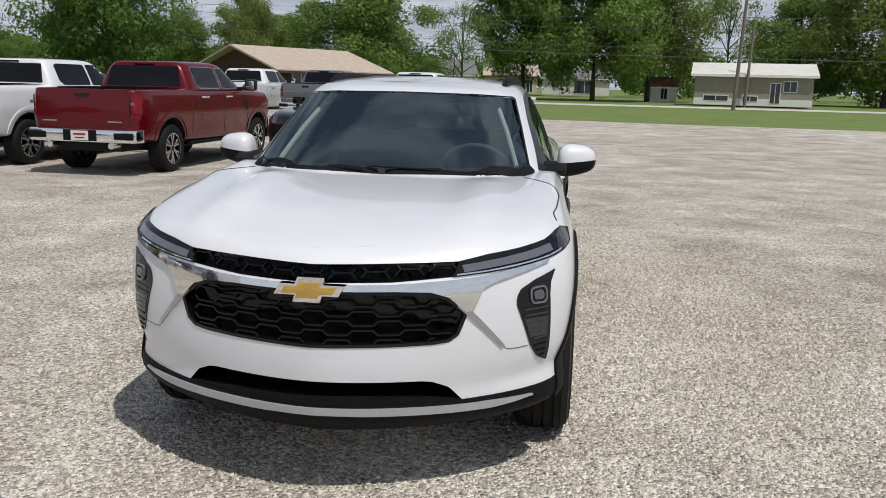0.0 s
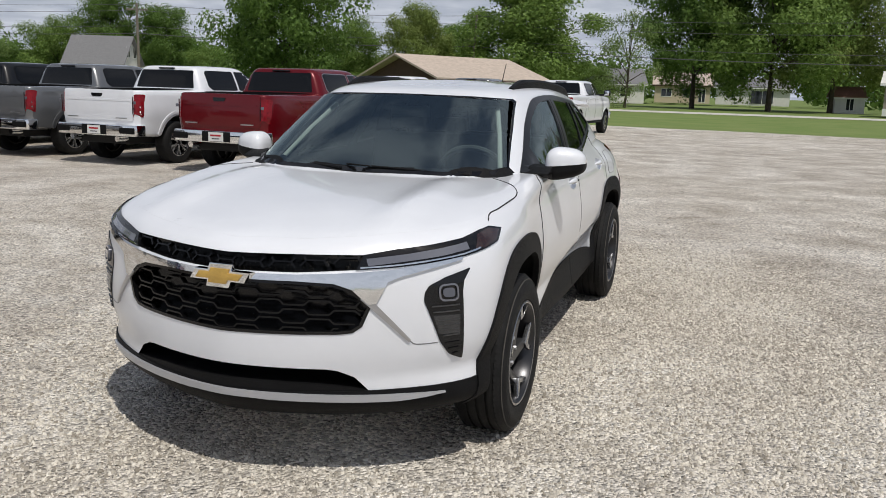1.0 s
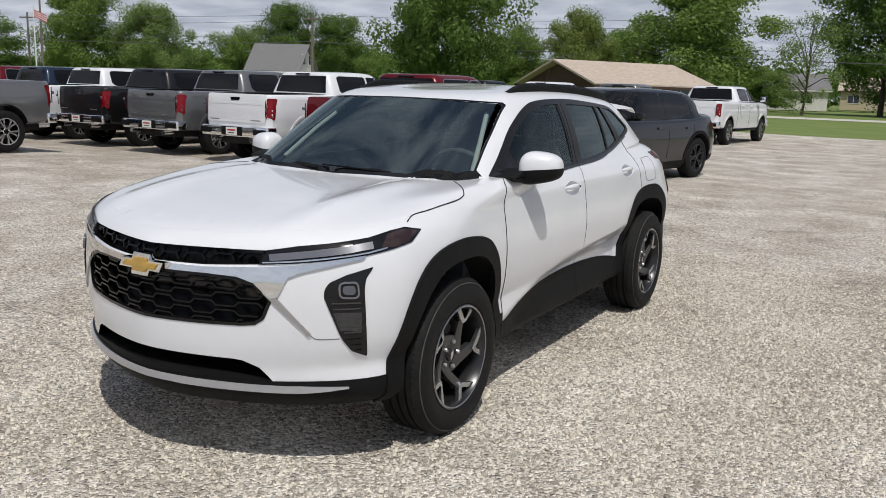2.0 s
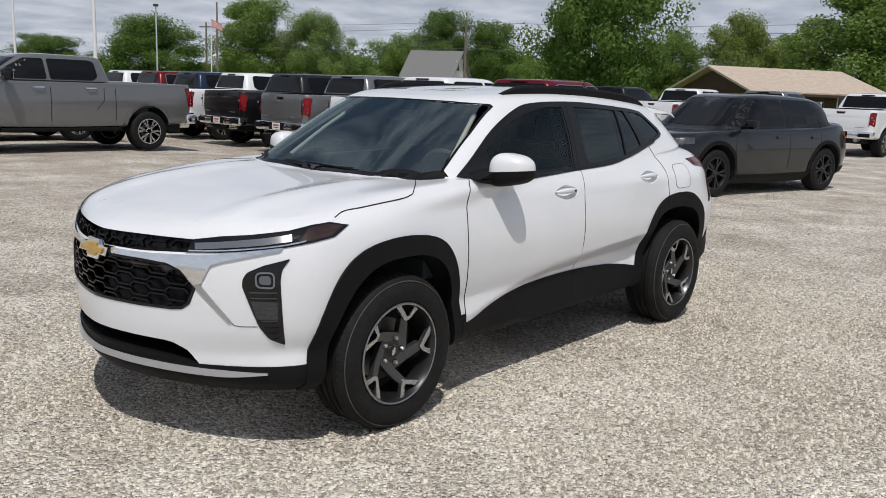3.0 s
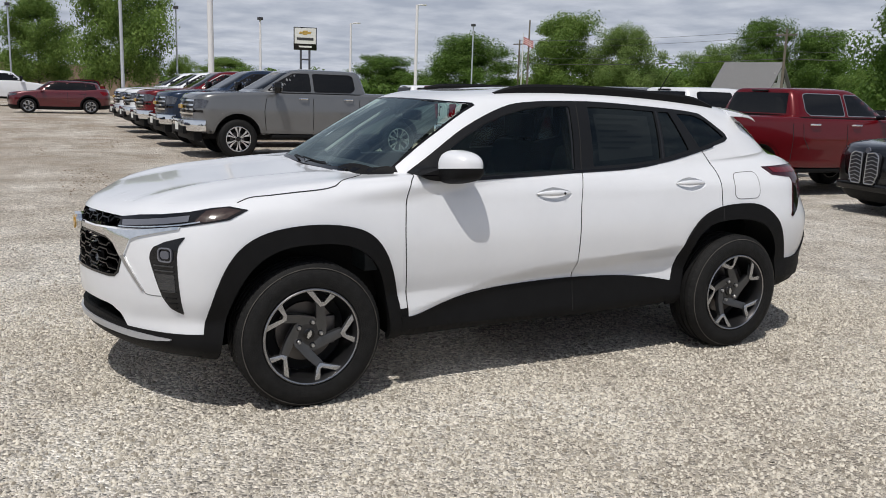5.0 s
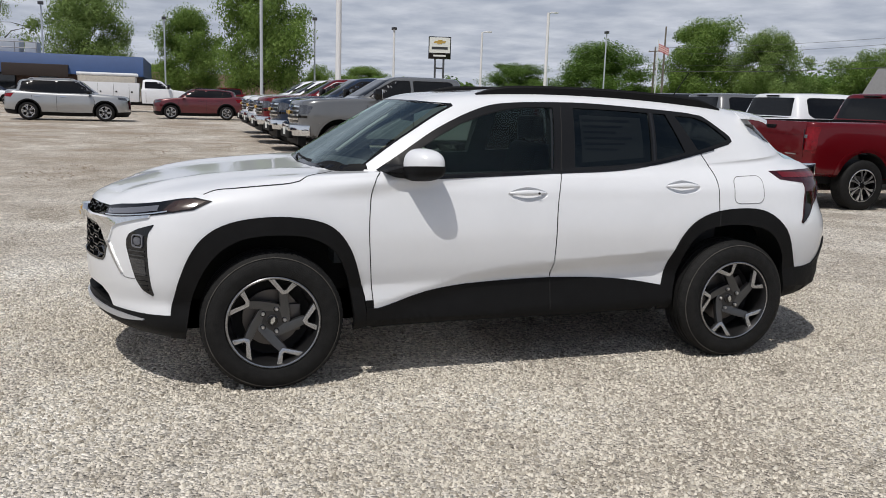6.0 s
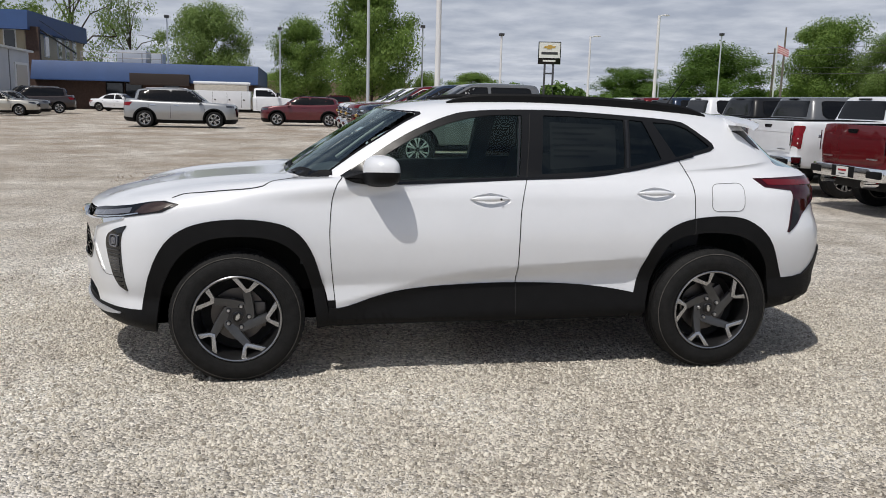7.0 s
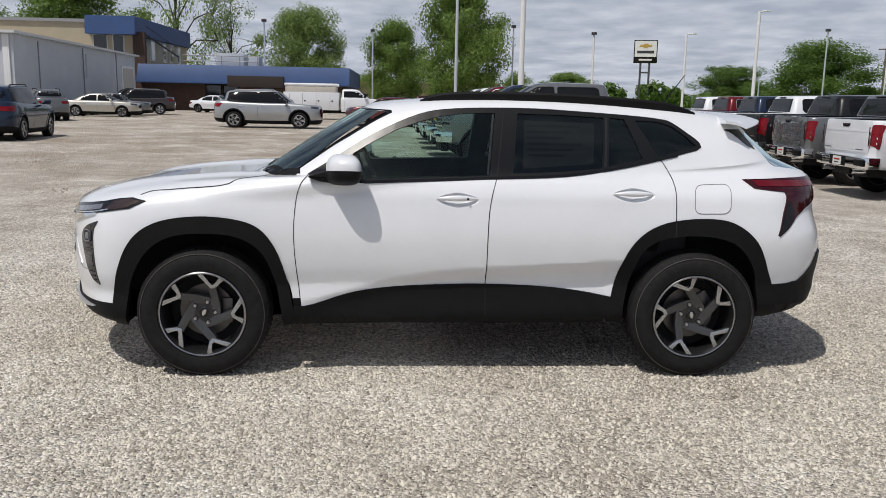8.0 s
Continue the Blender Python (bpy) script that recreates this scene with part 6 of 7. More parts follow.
def stones(name, x0, x1, y0, y1, count, smin, smax, seed, keep=None, material=None, label="loose pale crushed stones lying on the lot"):
    """Loose crushed stones, each a small uneven lump."""
    rng = np.random.default_rng(seed)
    c = np.stack([rng.uniform(x0, x1, count), rng.uniform(y0, y1, count)], 1)
    if keep is not None:
        c = c[keep(c, rng)]
    n = len(c)
    base = np.array([(1, 0.2, -0.35), (0.1, 1, -0.35), (-1, -0.1, -0.35), (0, -1, -0.35), (0.5, 0.15, 0.9), (-0.45, -0.1, 0.9)], float)
    tri = np.array([(0, 1, 4), (1, 5, 4), (1, 2, 5), (2, 3, 5), (3, 4, 5), (3, 0, 4)])
    s = smin + (smax - smin) * rng.random(n) ** 2.8
    v = base[None] * rng.uniform(0.6, 1.25, (n, 6, 1)) * np.stack([s, s * rng.uniform(0.6, 1, n), s * rng.uniform(0.6, 1.05, n)], 1)[:, None, :]
    a, t = rng.uniform(0, 6.283, n), rng.normal(0, 0.35, n)
    ct, st = np.cos(t)[:, None], np.sin(t)[:, None]
    y, z = v[..., 1] * ct - v[..., 2] * st, v[..., 1] * st + v[..., 2] * ct
    ca, sa = np.cos(a)[:, None], np.sin(a)[:, None]
    v = np.stack([v[..., 0] * ca - y * sa + c[:, :1], v[..., 0] * sa + y * ca + c[:, 1:], z + (s * 0.18 + dip(c[:, 0], c[:, 1]))[:, None]], 2)
    me = bpy.data.meshes.new(name)
    me.vertices.add(n * 6)
    me.vertices.foreach_set("co", v.reshape(-1).astype(np.float32))
    f = (tri[None] + 6 * np.arange(n)[:, None, None]).reshape(-1)
    me.loops.add(len(f))
    me.loops.foreach_set("vertex_index", f.astype(np.int32))
    me.polygons.add(n * 6)
    me.polygons.foreach_set("loop_start", np.arange(0, n * 18, 3, dtype=np.int32))
    me.update(calc_edges=True)
    me.materials.append(material or STONE)
    return tagged(new(name, me), label, "gravel", kind="stuff")


def island_material(name, lo, hi, rough=0.9, translucent=0.0):
    """Each separate piece of the mesh takes its own tone between two colours."""
    m = bpy.data.materials.new(name)
    m.use_nodes = True
    nt = m.node_tree
    b = nt.nodes["Principled BSDF"]
    b.inputs["Roughness"].default_value = rough
    b.inputs["Specular IOR Level"].default_value = 0.25
    g = nt.nodes.new("ShaderNodeNewGeometry")
    r = nt.nodes.new("ShaderNodeValToRGB")
    r.color_ramp.elements[0].color, r.color_ramp.elements[1].color = (*lo, 1), (*hi, 1)
    nt.links.new(g.outputs["Random Per Island"], r.inputs["Fac"])
    nt.links.new(r.outputs["Color"], b.inputs["Base Color"])
    if translucent:
        co, clump, both_tones = nt.nodes.new("ShaderNodeTexCoord"), nt.nodes.new("ShaderNodeTexNoise"), nt.nodes.new("ShaderNodeMix")
        clump.inputs["Scale"].default_value, clump.inputs["Detail"].default_value = 0.9, 3
        both_tones.inputs["Factor"].default_value = 0.70
        nt.links.new(co.outputs["Object"], clump.inputs["Vector"])
        nt.links.new(g.outputs["Random Per Island"], both_tones.inputs["A"])
        nt.links.new(clump.outputs["Fac"], both_tones.inputs["B"])
        nt.links.new(both_tones.outputs["Result"], r.inputs["Fac"])
        r.color_ramp.elements[0].position, r.color_ramp.elements[1].position = 0.25, 0.75
        t, mx = nt.nodes.new("ShaderNodeBsdfTranslucent"), nt.nodes.new("ShaderNodeMixShader")
        mx.inputs["Fac"].default_value = translucent
        nt.links.new(r.outputs["Color"], t.inputs["Color"])
        nt.links.new(b.outputs["BSDF"], mx.inputs[1])
        nt.links.new(t.outputs["BSDF"], mx.inputs[2])
        nt.links.new(mx.outputs["Shader"], nt.nodes["Material Output"].inputs["Surface"])
    MATS[name] = m
    return m


STONE = island_material("crushed_stone", (0.235, 0.210, 0.171), (0.735, 0.688, 0.600))


def drift(c, rng):
    """Fewer stones where tyres have swept the lot bare."""
    p = np.array([noise.noise((x * 0.35, y * 0.35, 0)) * 0.6 + noise.noise((x * 1.3, y * 1.3, 5)) * 0.3 for x, y in c])
    return rng.random(len(c)) < np.clip(0.74 + 1.35 * p, 0.10, 1)


def near_car(c, rng):
    """Thick on the open lot round the car, thin under it."""
    under = (np.abs(c[:, 0]) < 0.75) & (np.abs(c[:, 1]) < 2.0)
    far = np.clip((4.3 - np.hypot(c[:, 0] * 1.15, c[:, 1])) / 1.6, 0, 1) * np.clip((c[:, 0] + 2.6) / 1.2, 0, 1)
    return drift(c, rng) & (rng.random(len(c)) < np.where(under, 0.3, far))


stones("gravel_stones", -2.4, 3.8, -3.9, 3.9, 250000, 0.0042, 0.0135, 3, near_car)
stones("gravel_stones", -6.5, 9.0, -4.5, 11.0, 60000, 0.0055, 0.016, 4, drift)

EARTH = island_material("brown_earth", (0.16, 0.125, 0.092), (0.34, 0.275, 0.21))


def clods(c, rng):
    """Torn-up earth lies in a few long smears."""
    p = np.array([noise.noise((x * 0.22, y * 0.9, 11)) for x, y in c])
    return p > 0.26


stones("earth_clods", -24.0, -7.5, -10.0, 0.5, 9000, 0.008, 0.026, 6, clods, EARTH, "scattered clods of brown earth on the lot")

# ---- trees ----
BARK = mat("bark", (0.085, 0.068, 0.052), 0.95, var=0.4, scale=3, bump=0.8, bscale=12)
LEAVES = {"dark": island_material("leaf_dark", (0.058, 0.112, 0.022), (0.175, 0.285, 0.062), 0.55, 0.45), "mid": island_material("leaf_mid", (0.088, 0.158, 0.032), (0.255, 0.365, 0.090), 0.55, 0.45),
          "light": island_material("leaf_light", (0.120, 0.190, 0.050), (0.290, 0.390, 0.130), 0.55, 0.45), "olive": island_material("leaf_olive", (0.108, 0.158, 0.036), (0.280, 0.350, 0.095), 0.55, 0.45)}


def leaf_mesh(name, centres, radii, per, size, seed, material, flatten=0.8):
    """Many small leaves in clumps, mostly facing out of their clump."""
    rng = np.random.default_rng(seed)
    P, N = [], []
    for c, r in zip(centres, radii):
        d = rng.normal(size=(per, 3))
        d /= np.linalg.norm(d, axis=1)[:, None]
        rad = r * rng.random((per, 1)) ** 0.28 * (0.8 + 0.45 * rng.random((per, 1)))
        P.append(np.array(c) + d * rad * np.array([1, 1, flatten]))
        N.append(d)
    P, N = np.concatenate(P), np.concatenate(N)
    n = len(P)
    N = N + rng.normal(size=(n, 3)) * 0.45 + np.array([0, 0, 0.3])
    N /= np.linalg.norm(N, axis=1)[:, None]
    u = np.cross(N, rng.normal(size=(n, 3)))
    u /= np.linalg.norm(u, axis=1)[:, None]
    w = np.cross(N, u)
    s = size * (0.5 + 1.1 * rng.random((n, 1)) ** 1.5)
    v = np.stack([P - u * s, P + u * s * 0.75 + w * s * 0.6, P + u * s * 0.45 - w * s * 0.65], 1)
    me = bpy.data.meshes.new(name)
    me.vertices.add(n * 3)
    me.vertices.foreach_set("co", v.reshape(-1).astype(np.float32))
    me.loops.add(n * 3)
    me.loops.foreach_set("vertex_index", np.arange(n * 3, dtype=np.int32))
    me.polygons.add(n)
    me.polygons.foreach_set("loop_start", np.arange(0, n * 3, 3, dtype=np.int32))
    me.update(calc_edges=True)
    me.materials.append(material)
    return me


def tree(kind, H, W, seed, m, label, sparse=False, low=0.12, per=620):
    """Trunk, limbs and a crown of leaf clumps; H and W are its height and spread."""
    rng = random.Random(seed)
    ob = thing("tree", label, "tree", "trees round the lot", m)
    wood = bmesh.new()
    base = H * (low + 0.08)
    r0 = 0.016 * H + 0.05
    lean = rng.uniform(-0.03, 0.03) * H
    spine = [(0, 0, -0.1), (lean * 0.2, 0, base * 0.5), (lean * 0.5, 0.02 * H * rng.uniform(-1, 1), base), (lean, 0.02 * H * rng.uniform(-1, 1), H * 0.55), (lean * 1.3, 0, H * 0.84)]
    tube(wood, spine, r0, 8, r0 * 0.18)
    cs, rs = [], []
    n = 18 if not sparse else 15
    for k in range(n):
        a = k * 2.4 + rng.uniform(-0.4, 0.4)
        z0 = base + (H * 0.62 - base) * (k / n) * rng.uniform(0.7, 1.1)
        t = (k + 0.5) / n
        zz = H * (low + 0.08 + (0.84 - low) * t)
        spread = W / 2 * math.sin(math.pi * (0.20 + 0.76 * t) ** 0.9) ** 0.6 * rng.uniform(0.75, 1.0)
        tip = (spread * 0.86 * math.cos(a), spread * 0.86 * math.sin(a), zz)
        mid = (tip[0] * 0.45, tip[1] * 0.45, (z0 + zz) / 2 + 0.04 * H)
        tube(wood, [(lean * z0 / H, 0, z0), mid, tip], r0 * 0.34, 6, 0.02)
        for _ in range(3 if sparse else 4):
            q = rng.uniform(0.60, 1.06)
            jit = [rng.gauss(0, 0.085 * W) for _ in range(3)]
            cs.append((tip[0] * q + jit[0], tip[1] * q + jit[1], min(H * 0.95, tip[2] * (0.94 + 0.06 * q) + jit[2] * 0.6)))
            rs.append(W * rng.uniform(0.09, 0.165) * (0.85 if sparse else 1.0))
            if sparse:
                tube(wood, [tip, ((tip[0] + cs[-1][0]) / 2, (tip[1] + cs[-1][1]) / 2, (tip[2] + cs[-1][2]) / 2 + 0.2), cs[-1]], 0.04, 5, 0.012)
    if not sparse:
        for _ in range(18):
            a, q = rng.uniform(0, 6.28), rng.uniform(0, 0.6)
            cs.append((W / 2 * q * math.cos(a), W / 2 * q * math.sin(a), H * rng.uniform(low + 0.14, 0.92)))
            rs.append(W * rng.uniform(0.11, 0.17))
    part("trunk", wood, BARK, ob)
    crown = new("crown", leaf_mesh("crown", cs, rs, per if not sparse else 190, (0.0108 if not sparse else 0.0095) * W, seed, LEAVES[kind]))
    crown.parent = ob
    tagged(crown, kind="stuff")
    return ob


def at(az, d, z=0.0):
    """A place by its bearing in degrees from the middle of the path."""
    return (3.6 + d * math.cos(radians(az)), -3.0 + d * math.sin(radians(az)), z)


WORDS = {"dark": "dense dark green broadleaf tree", "mid": "full green broadleaf tree in summer leaf", "light": "light green broadleaf tree with loose crown", "olive": "olive green broadleaf tree", "bare": "half-bare tree with thin upper branches"}
random.seed(5)
GROWN = {}
# bearing, distance, height, spread and kind
NORTH_TREES = (
    (122.0, 76, 15.5, 13, "dark"), (117.3, 96, 9.0, 8, "mid"), (113.0, 84, 9.6, 8.5, "olive"), (126.5, 110, 8.5, 9, "mid"), (129.3, 118, 9.2, 10, "dark"),
    (135.3, 118, 13.0, 14, "mid"), (132.3, 120, 10.5, 9, "dark"), (141.0, 122, 12.0, 10, "light"), (145.0, 124, 13.6, 13, "mid"), (151.5, 120, 9.6, 15, "dark"),
    (105.8, 88, 13.0, 15, "mid"), (101.0, 120, 8.5, 12, "mid"), (98.7, 96, 11.0, 9, "bare"), (94.2, 108, 18.5, 16, "dark"), (89.5, 104, 20.0, 17, "mid"),
    (85.8, 110, 20.0, 17, "olive"))
OTHER_TREES = (
    (76.2, 126, 15.0, 15, "mid"), (71.4, 118, 21.0, 19, "olive"), (66.0, 120, 19.0, 16, "mid"), (80.6, 125, 18.5, 12, "bare"), (173.8, 88, 13.5, 9.5, "mid"), (170.2, 96, 6.8, 6.0, "mid"),
    (178.6, 104, 10.5, 8.5, "mid"), (184.8, 112, 14.5, 13, "light"), (189.8, 118, 19.5, 14, "bare"), (193.0, 112, 18.5, 13, "bare"), (199.5, 128, 17.0, 17, "mid"),
    (205.5, 120, 16.0, 16, "dark"), (157.0, 190, 8.0, 16, "dark"), (138.3, 135, 8.5, 10, "dark"), (109.3, 130, 9.5, 12, "dark"), (180.3, 150, 9.0, 14, "mid"),
    (167.5, 170, 7.0, 12, "mid"))
for k, (az, d, H, W, kind) in enumerate(NORTH_TREES + OTHER_TREES):
    sparse = kind == "bare"
    x, y, z = at(az, d)
    stand = pose(x, y, 0, 0, 0, random.uniform(0, 360)) @ Matrix.Diagonal((W / 12, W / 12, H / 13, 1))
    tall = 82 < az < 96
    key = (kind, tall, k % 2)
    if key in GROWN:
        copy_thing(GROWN[key], stand)
    else:
        GROWN[key] = tree("light" if sparse else kind, 13, 12, 20 + k, stand, WORDS[kind], sparse, 0.13 if tall else 0.05)


def far_woods():
    cs, rs = [], []
    rng = random.Random(8)
    for k in range(330):
        az = rng.uniform(62, 166)
        d = rng.uniform(150, 215)
        h = rng.uniform(2.0, 6.6) * (0.55 if az > 147 else 1.0)
        cs.append(at(az, d, h))
        rs.append(rng.uniform(2.2, 3.8) * (0.6 if az > 147 else 1.0))
    for k in range(90):
        cs.append(at(rng.uniform(166, 206), rng.uniform(150, 215), rng.uniform(0.5, 3.0)))
        rs.append(rng.uniform(1.6, 3.2))
    ob = new("far_woods", leaf_mesh("far_woods", cs, rs, 260, 0.50, 9, LEAVES["dark"], 0.9))
    tagged(ob, "dark green belt of distant woods", "woods", kind="stuff")


far_woods()

# ---- houses and the dealership's back buildings ----
ROOFGREY = mat("grey_shingles", (0.20, 0.20, 0.205), 0.9, var=0.3, scale=6, bump=0.5, bscale=40)
ROOFTAN = mat("tan_shingles", (0.52, 0.435, 0.36), 0.9, var=0.25, scale=3, bump=0.5, bscale=30)
ROOFWHITE = mat("white_metal_roof", (0.72, 0.71, 0.66), 0.5, var=0.15, scale=1.2)
SIDING = mat("tan_siding", (0.32, 0.285, 0.235), 0.8, var=0.15, scale=2)
SIDINGW = mat("white_siding", (0.70, 0.69, 0.66), 0.8, var=0.12, scale=2)
BROWNW = mat("brown_wood", (0.075, 0.040, 0.028), 0.85, var=0.3, scale=5)
PANE = mat("house_pane", (0.02, 0.024, 0.03), 0.06, coat=0.6)
TRIMW = mat("white_trim", (0.75, 0.75, 0.73), 0.6)


def house(label, m, L, D, eave, ridge, wallm, roofm, gablem=None, windows=(), base=None, over=0.45):
    """A gabled house, its ridge along x; windows: (face, middle, width, sill, head)."""
    ob = thing("house", label, "house", "houses beyond the lot", m)
    bm = slab(-L / 2, L / 2, -D / 2, D / 2, -0.2, eave)
    part("wall", bm, wallm, ob)
    g = prism(bmesh.new(), [(-D / 2, eave - 0.02), (D / 2, eave - 0.02), (0, ridge - 0.10)], "x", -L / 2 + 0.01, L / 2 - 0.01)
    part("gable", g, gablem or wallm, ob)
    k = (ridge - eave) / (D / 2)
    for s in (1, -1):
        e = D / 2 + over
        bm = prism(bmesh.new(), [(s * e, ridge - k * e), (s * e, ridge - k * e + 0.14), (0, ridge + 0.14), (0, ridge)], "x", -L / 2 - over, L / 2 + over)
        part("roof", bm, roofm, ob)
        part("fascia", slab(-L / 2 - over, L / 2 + over, s * e - 0.03, s * e + 0.03, ridge - k * e - 0.12, ridge - k * e + 0.05), TRIMW if roofm is not ROOFTAN else BROWNW, ob)
    if base:
        part("plinth", slab(-L / 2 - 0.03, L / 2 + 0.03, -D / 2 - 0.03, D / 2 + 0.03, -0.2, base), TRIMW, ob)
    for face, c, w, z0, z1 in windows:
        def put(nm, w2, a0, a1, t0, t1, material, parent):
            if face in ("front", "back"):
                y = -D / 2 if face == "front" else D / 2
                s = -1 if face == "front" else 1
                return part(nm, slab(c - w2, c + w2, min(y + s * t0, y + s * t1), max(y + s * t0, y + s * t1), a0, a1), material, parent)
            x = -L / 2 if face == "left" else L / 2
            s = -1 if face == "left" else 1
            return part(nm, slab(min(x + s * t0, x + s * t1), max(x + s * t0, x + s * t1), c - w2, c + w2, a0, a1), material, parent)
        fr = put("window", w / 2 + 0.08, z0 - 0.08, z1 + 0.08, -0.02, 0.05, TRIMW, ob)
        put("pane", w / 2, z0, z1, 0.03, 0.062, PANE, fr)
        put("mullion", 0.03, z0, z1, 0.05, 0.07, TRIMW, fr)
    return ob


x, y, z = at(132.8, 108)
house("grey-roofed gabled house behind the trucks", pose(x, y, 0, 0, 0, 20), 6.4, 6.0, 3.4, 6.3, SIDINGW, ROOFGREY, windows=(("right", -0.9, 0.8, 4.0, 5.1), ("right", 1.2, 0.8, 4.0, 5.1), ("right", 0, 1.6, 1.0, 2.2), ("front", -1.5, 1.4, 1.0, 2.3)))
house("low ranch house with tan shingle roof and brown gable", pose(-19.9, 58.2, 0, 0, 0, 56), 9.8, 9.6, 2.35, 3.85, BROWNW, ROOFTAN, BROWNW, windows=(("front", -3, 1.4, 1.0, 2.1), ("front", 2.5, 1.6, 1.0, 2.1)), over=0.7)
x, y, z = at(79.4, 95)
house("low tan bungalow with white metal roof on the lawn", pose(x, y, 0.35, 0, 0, -10), 11.6, 8.0, 2.95, 4.1, SIDING, ROOFWHITE, windows=(("front", -3.6, 2.4, 0.25, 0.75), ("front", -0.2, 1.4, 0.25, 0.75), ("front", 2.2, 0.9, 0.1, 2.1), ("front", 3.6, 1.2, 1.3, 2.3)), base=0.5)
x, y, z = at(94.6, 150)
house("small cream house under the trees", pose(x, y, 0.5, 0, 0, 5), 9.0, 8.0, 2.9, 4.8, mat("cream_siding", (0.55, 0.47, 0.34), 0.8, var=0.15), ROOFTAN, windows=(("front", -2.6, 1.6, 0.9, 2.1), ("front", 1.0, 1.6, 0.9, 2.1), ("front", 3.2, 1.0, 0.1, 2.1)))
x, y, z = at(90.2, 150)
house("white garage with broad door under the trees", pose(x, y, 0.5, 0, 0, 0), 11.5, 7.0, 2.8, 4.2, SIDINGW, ROOFGREY, windows=(("front", 1.5, 3.4, 0.1, 2.2), ("front", -3.5, 1.2, 1.0, 2.1)))
x, y, z = at(99.2, 140)
house("far house with grey roof beyond the lawn", pose(x, y, 0.3, 0, 0, 18), 9.0, 8.0, 3.0, 5.2, SIDINGW, ROOFGREY, windows=(("front", 1.5, 1.6, 0.9, 2.2),))
x, y, z = at(84.9, 112)
house("small garden shed with faded red roof", pose(x, y, 0.2, 0, 0, 10), 3.4, 3.0, 1.8, 2.9, SIDINGW, mat("faded_red_roof", (0.26, 0.13, 0.11), 0.9, var=0.3), windows=(("front", 0, 0.8, 0.2, 1.7),), over=0.2)

BLUE = mat("blue_fascia", (0.028, 0.072, 0.20), 0.55, var=0.12, scale=0.8)
CREAM = mat("cream_wall", (0.50, 0.43, 0.31), 0.85, var=0.15, scale=0.6)
BRICKD = mat("dark_brick", (0.085, 0.052, 0.040), 0.9, var=0.35, scale=7, bump=0.5, bscale=30)
SHEDM = mat("grey_sheet_metal", (0.52, 0.55, 0.60), 0.5, 0.1, var=0.1, scale=0.7)
SHEDW = mat("white_sheet_metal", (0.72, 0.73, 0.75), 0.5, var=0.08, scale=0.7)


def back_building():
    ob = thing("workshop_building", "low brick building with deep blue fascia and cream upper storey", "building")
    part("brick_wall", slab(-95, -73.2, -24, -5.2, -0.2, 2.9), BRICKD, ob)
    f = bmesh.new()
    prism(f, [(-72.0, 2.45), (-72.0, 2.60), (-72.7, 4.1), (-95, 4.1), (-95, 2.45)], "y", -23.6, -4.6)
    part("fascia", f, BLUE, ob, "deep blue sloped fascia")
    part("upper_wall", slab(-99, -78, -52, -25.6, 2.9, 8.0), CREAM, ob)
    f = bmesh.new()
    prism(f, [(-76.8, 6.9), (-77.0, 8.6), (-98.5, 8.6), (-98.5, 6.9)], "y", -29.6, -25.0)
    part("upper_fascia", f, BLUE, ob, "deep blue upper fascia")
    part("flat_roof_edge", slab(-88, -77.8, -53, -29.7, 8.0, 8.3), mat("roof_edge_grey", (0.3, 0.3, 0.31), 0.6), ob)
    part("corner_pier", slab(-78.05, -77.5, -25.4, -24.3, 0, 7.2), BRICKD, ob)
    for x in (-81.5, -84.5, -89.0, -92.0, -95.0):
        fr = part("window", slab(x - 0.75, x + 0.75, -25.62, -25.52, 4.75, 6.85), TRIMW, ob)
        part("pane", slab(x - 0.6, x + 0.6, -25.53, -25.50, 4.9, 6.7), PANE, fr)
    for y, w in ((-28.6, 1.2), (-26.9, 0.9)):
        fr = part("window", slab(-78.02, -77.94, y - w / 2 - 0.1, y + w / 2 + 0.1, 4.95, 6.95), TRIMW, ob)
        part("pane", slab(-77.95, -77.92, y - w / 2, y + w / 2, 5.05, 6.85), PANE, fr)
    for y in (-17.0, -15.4, -12.2, -9.0):
        fr = part("window", slab(-73.22, -73.12, y - 0.75, y + 0.75, 0.9, 2.4), CLAD, ob)
        part("pane", slab(-73.14, -73.10, y - 0.65, y + 0.65, 1.0, 2.3), PANE, fr)
    part("door_canopy", slab(-73.2, -71.8, -15.5, -10.5, 2.2, 3.2, 0.02), mat("dark_brown_panel", (0.03, 0.02, 0.017), 0.6), ob)
    rail = bmesh.new()
    for z in (5.25, 5.75):
        tube(rail, [(-76.5, -20.5, z - 0.65), (-76.5, -13.5, z - 0.65)], 0.04, 6)
    for y in (-20.5, -18.7, -16.9, -15.2, -13.5):
        tube(rail, [(-76.5, y, 4.1), (-76.5, y, 5.1)], 0.04, 6)
    part("roof_railing", rail, mat("railing_grey", (0.25, 0.25, 0.25), 0.5, 0.3), ob)
    part("roof_unit", slab(-80, -77.5, -17.6, -15.0, 4.1, 5.4, 0.05), SHEDM, ob, "grey rooftop air unit")
    part("roof_unit", slab(-80, -77.8, -14.6, -13.6, 4.1, 5.2, 0.05), SHEDM, ob)
    st = bmesh.new()
    tube(st, [(-77.0, -24.0, 6.9), (-77.0, -21.0, 4.9)], 0.08, 6)
    tube(st, [(-77.0, -24.0, 7.7), (-77.0, -21.0, 5.7)], 0.03, 6)
    part("stair_rail", st, GLOSSB, ob)


back_building()


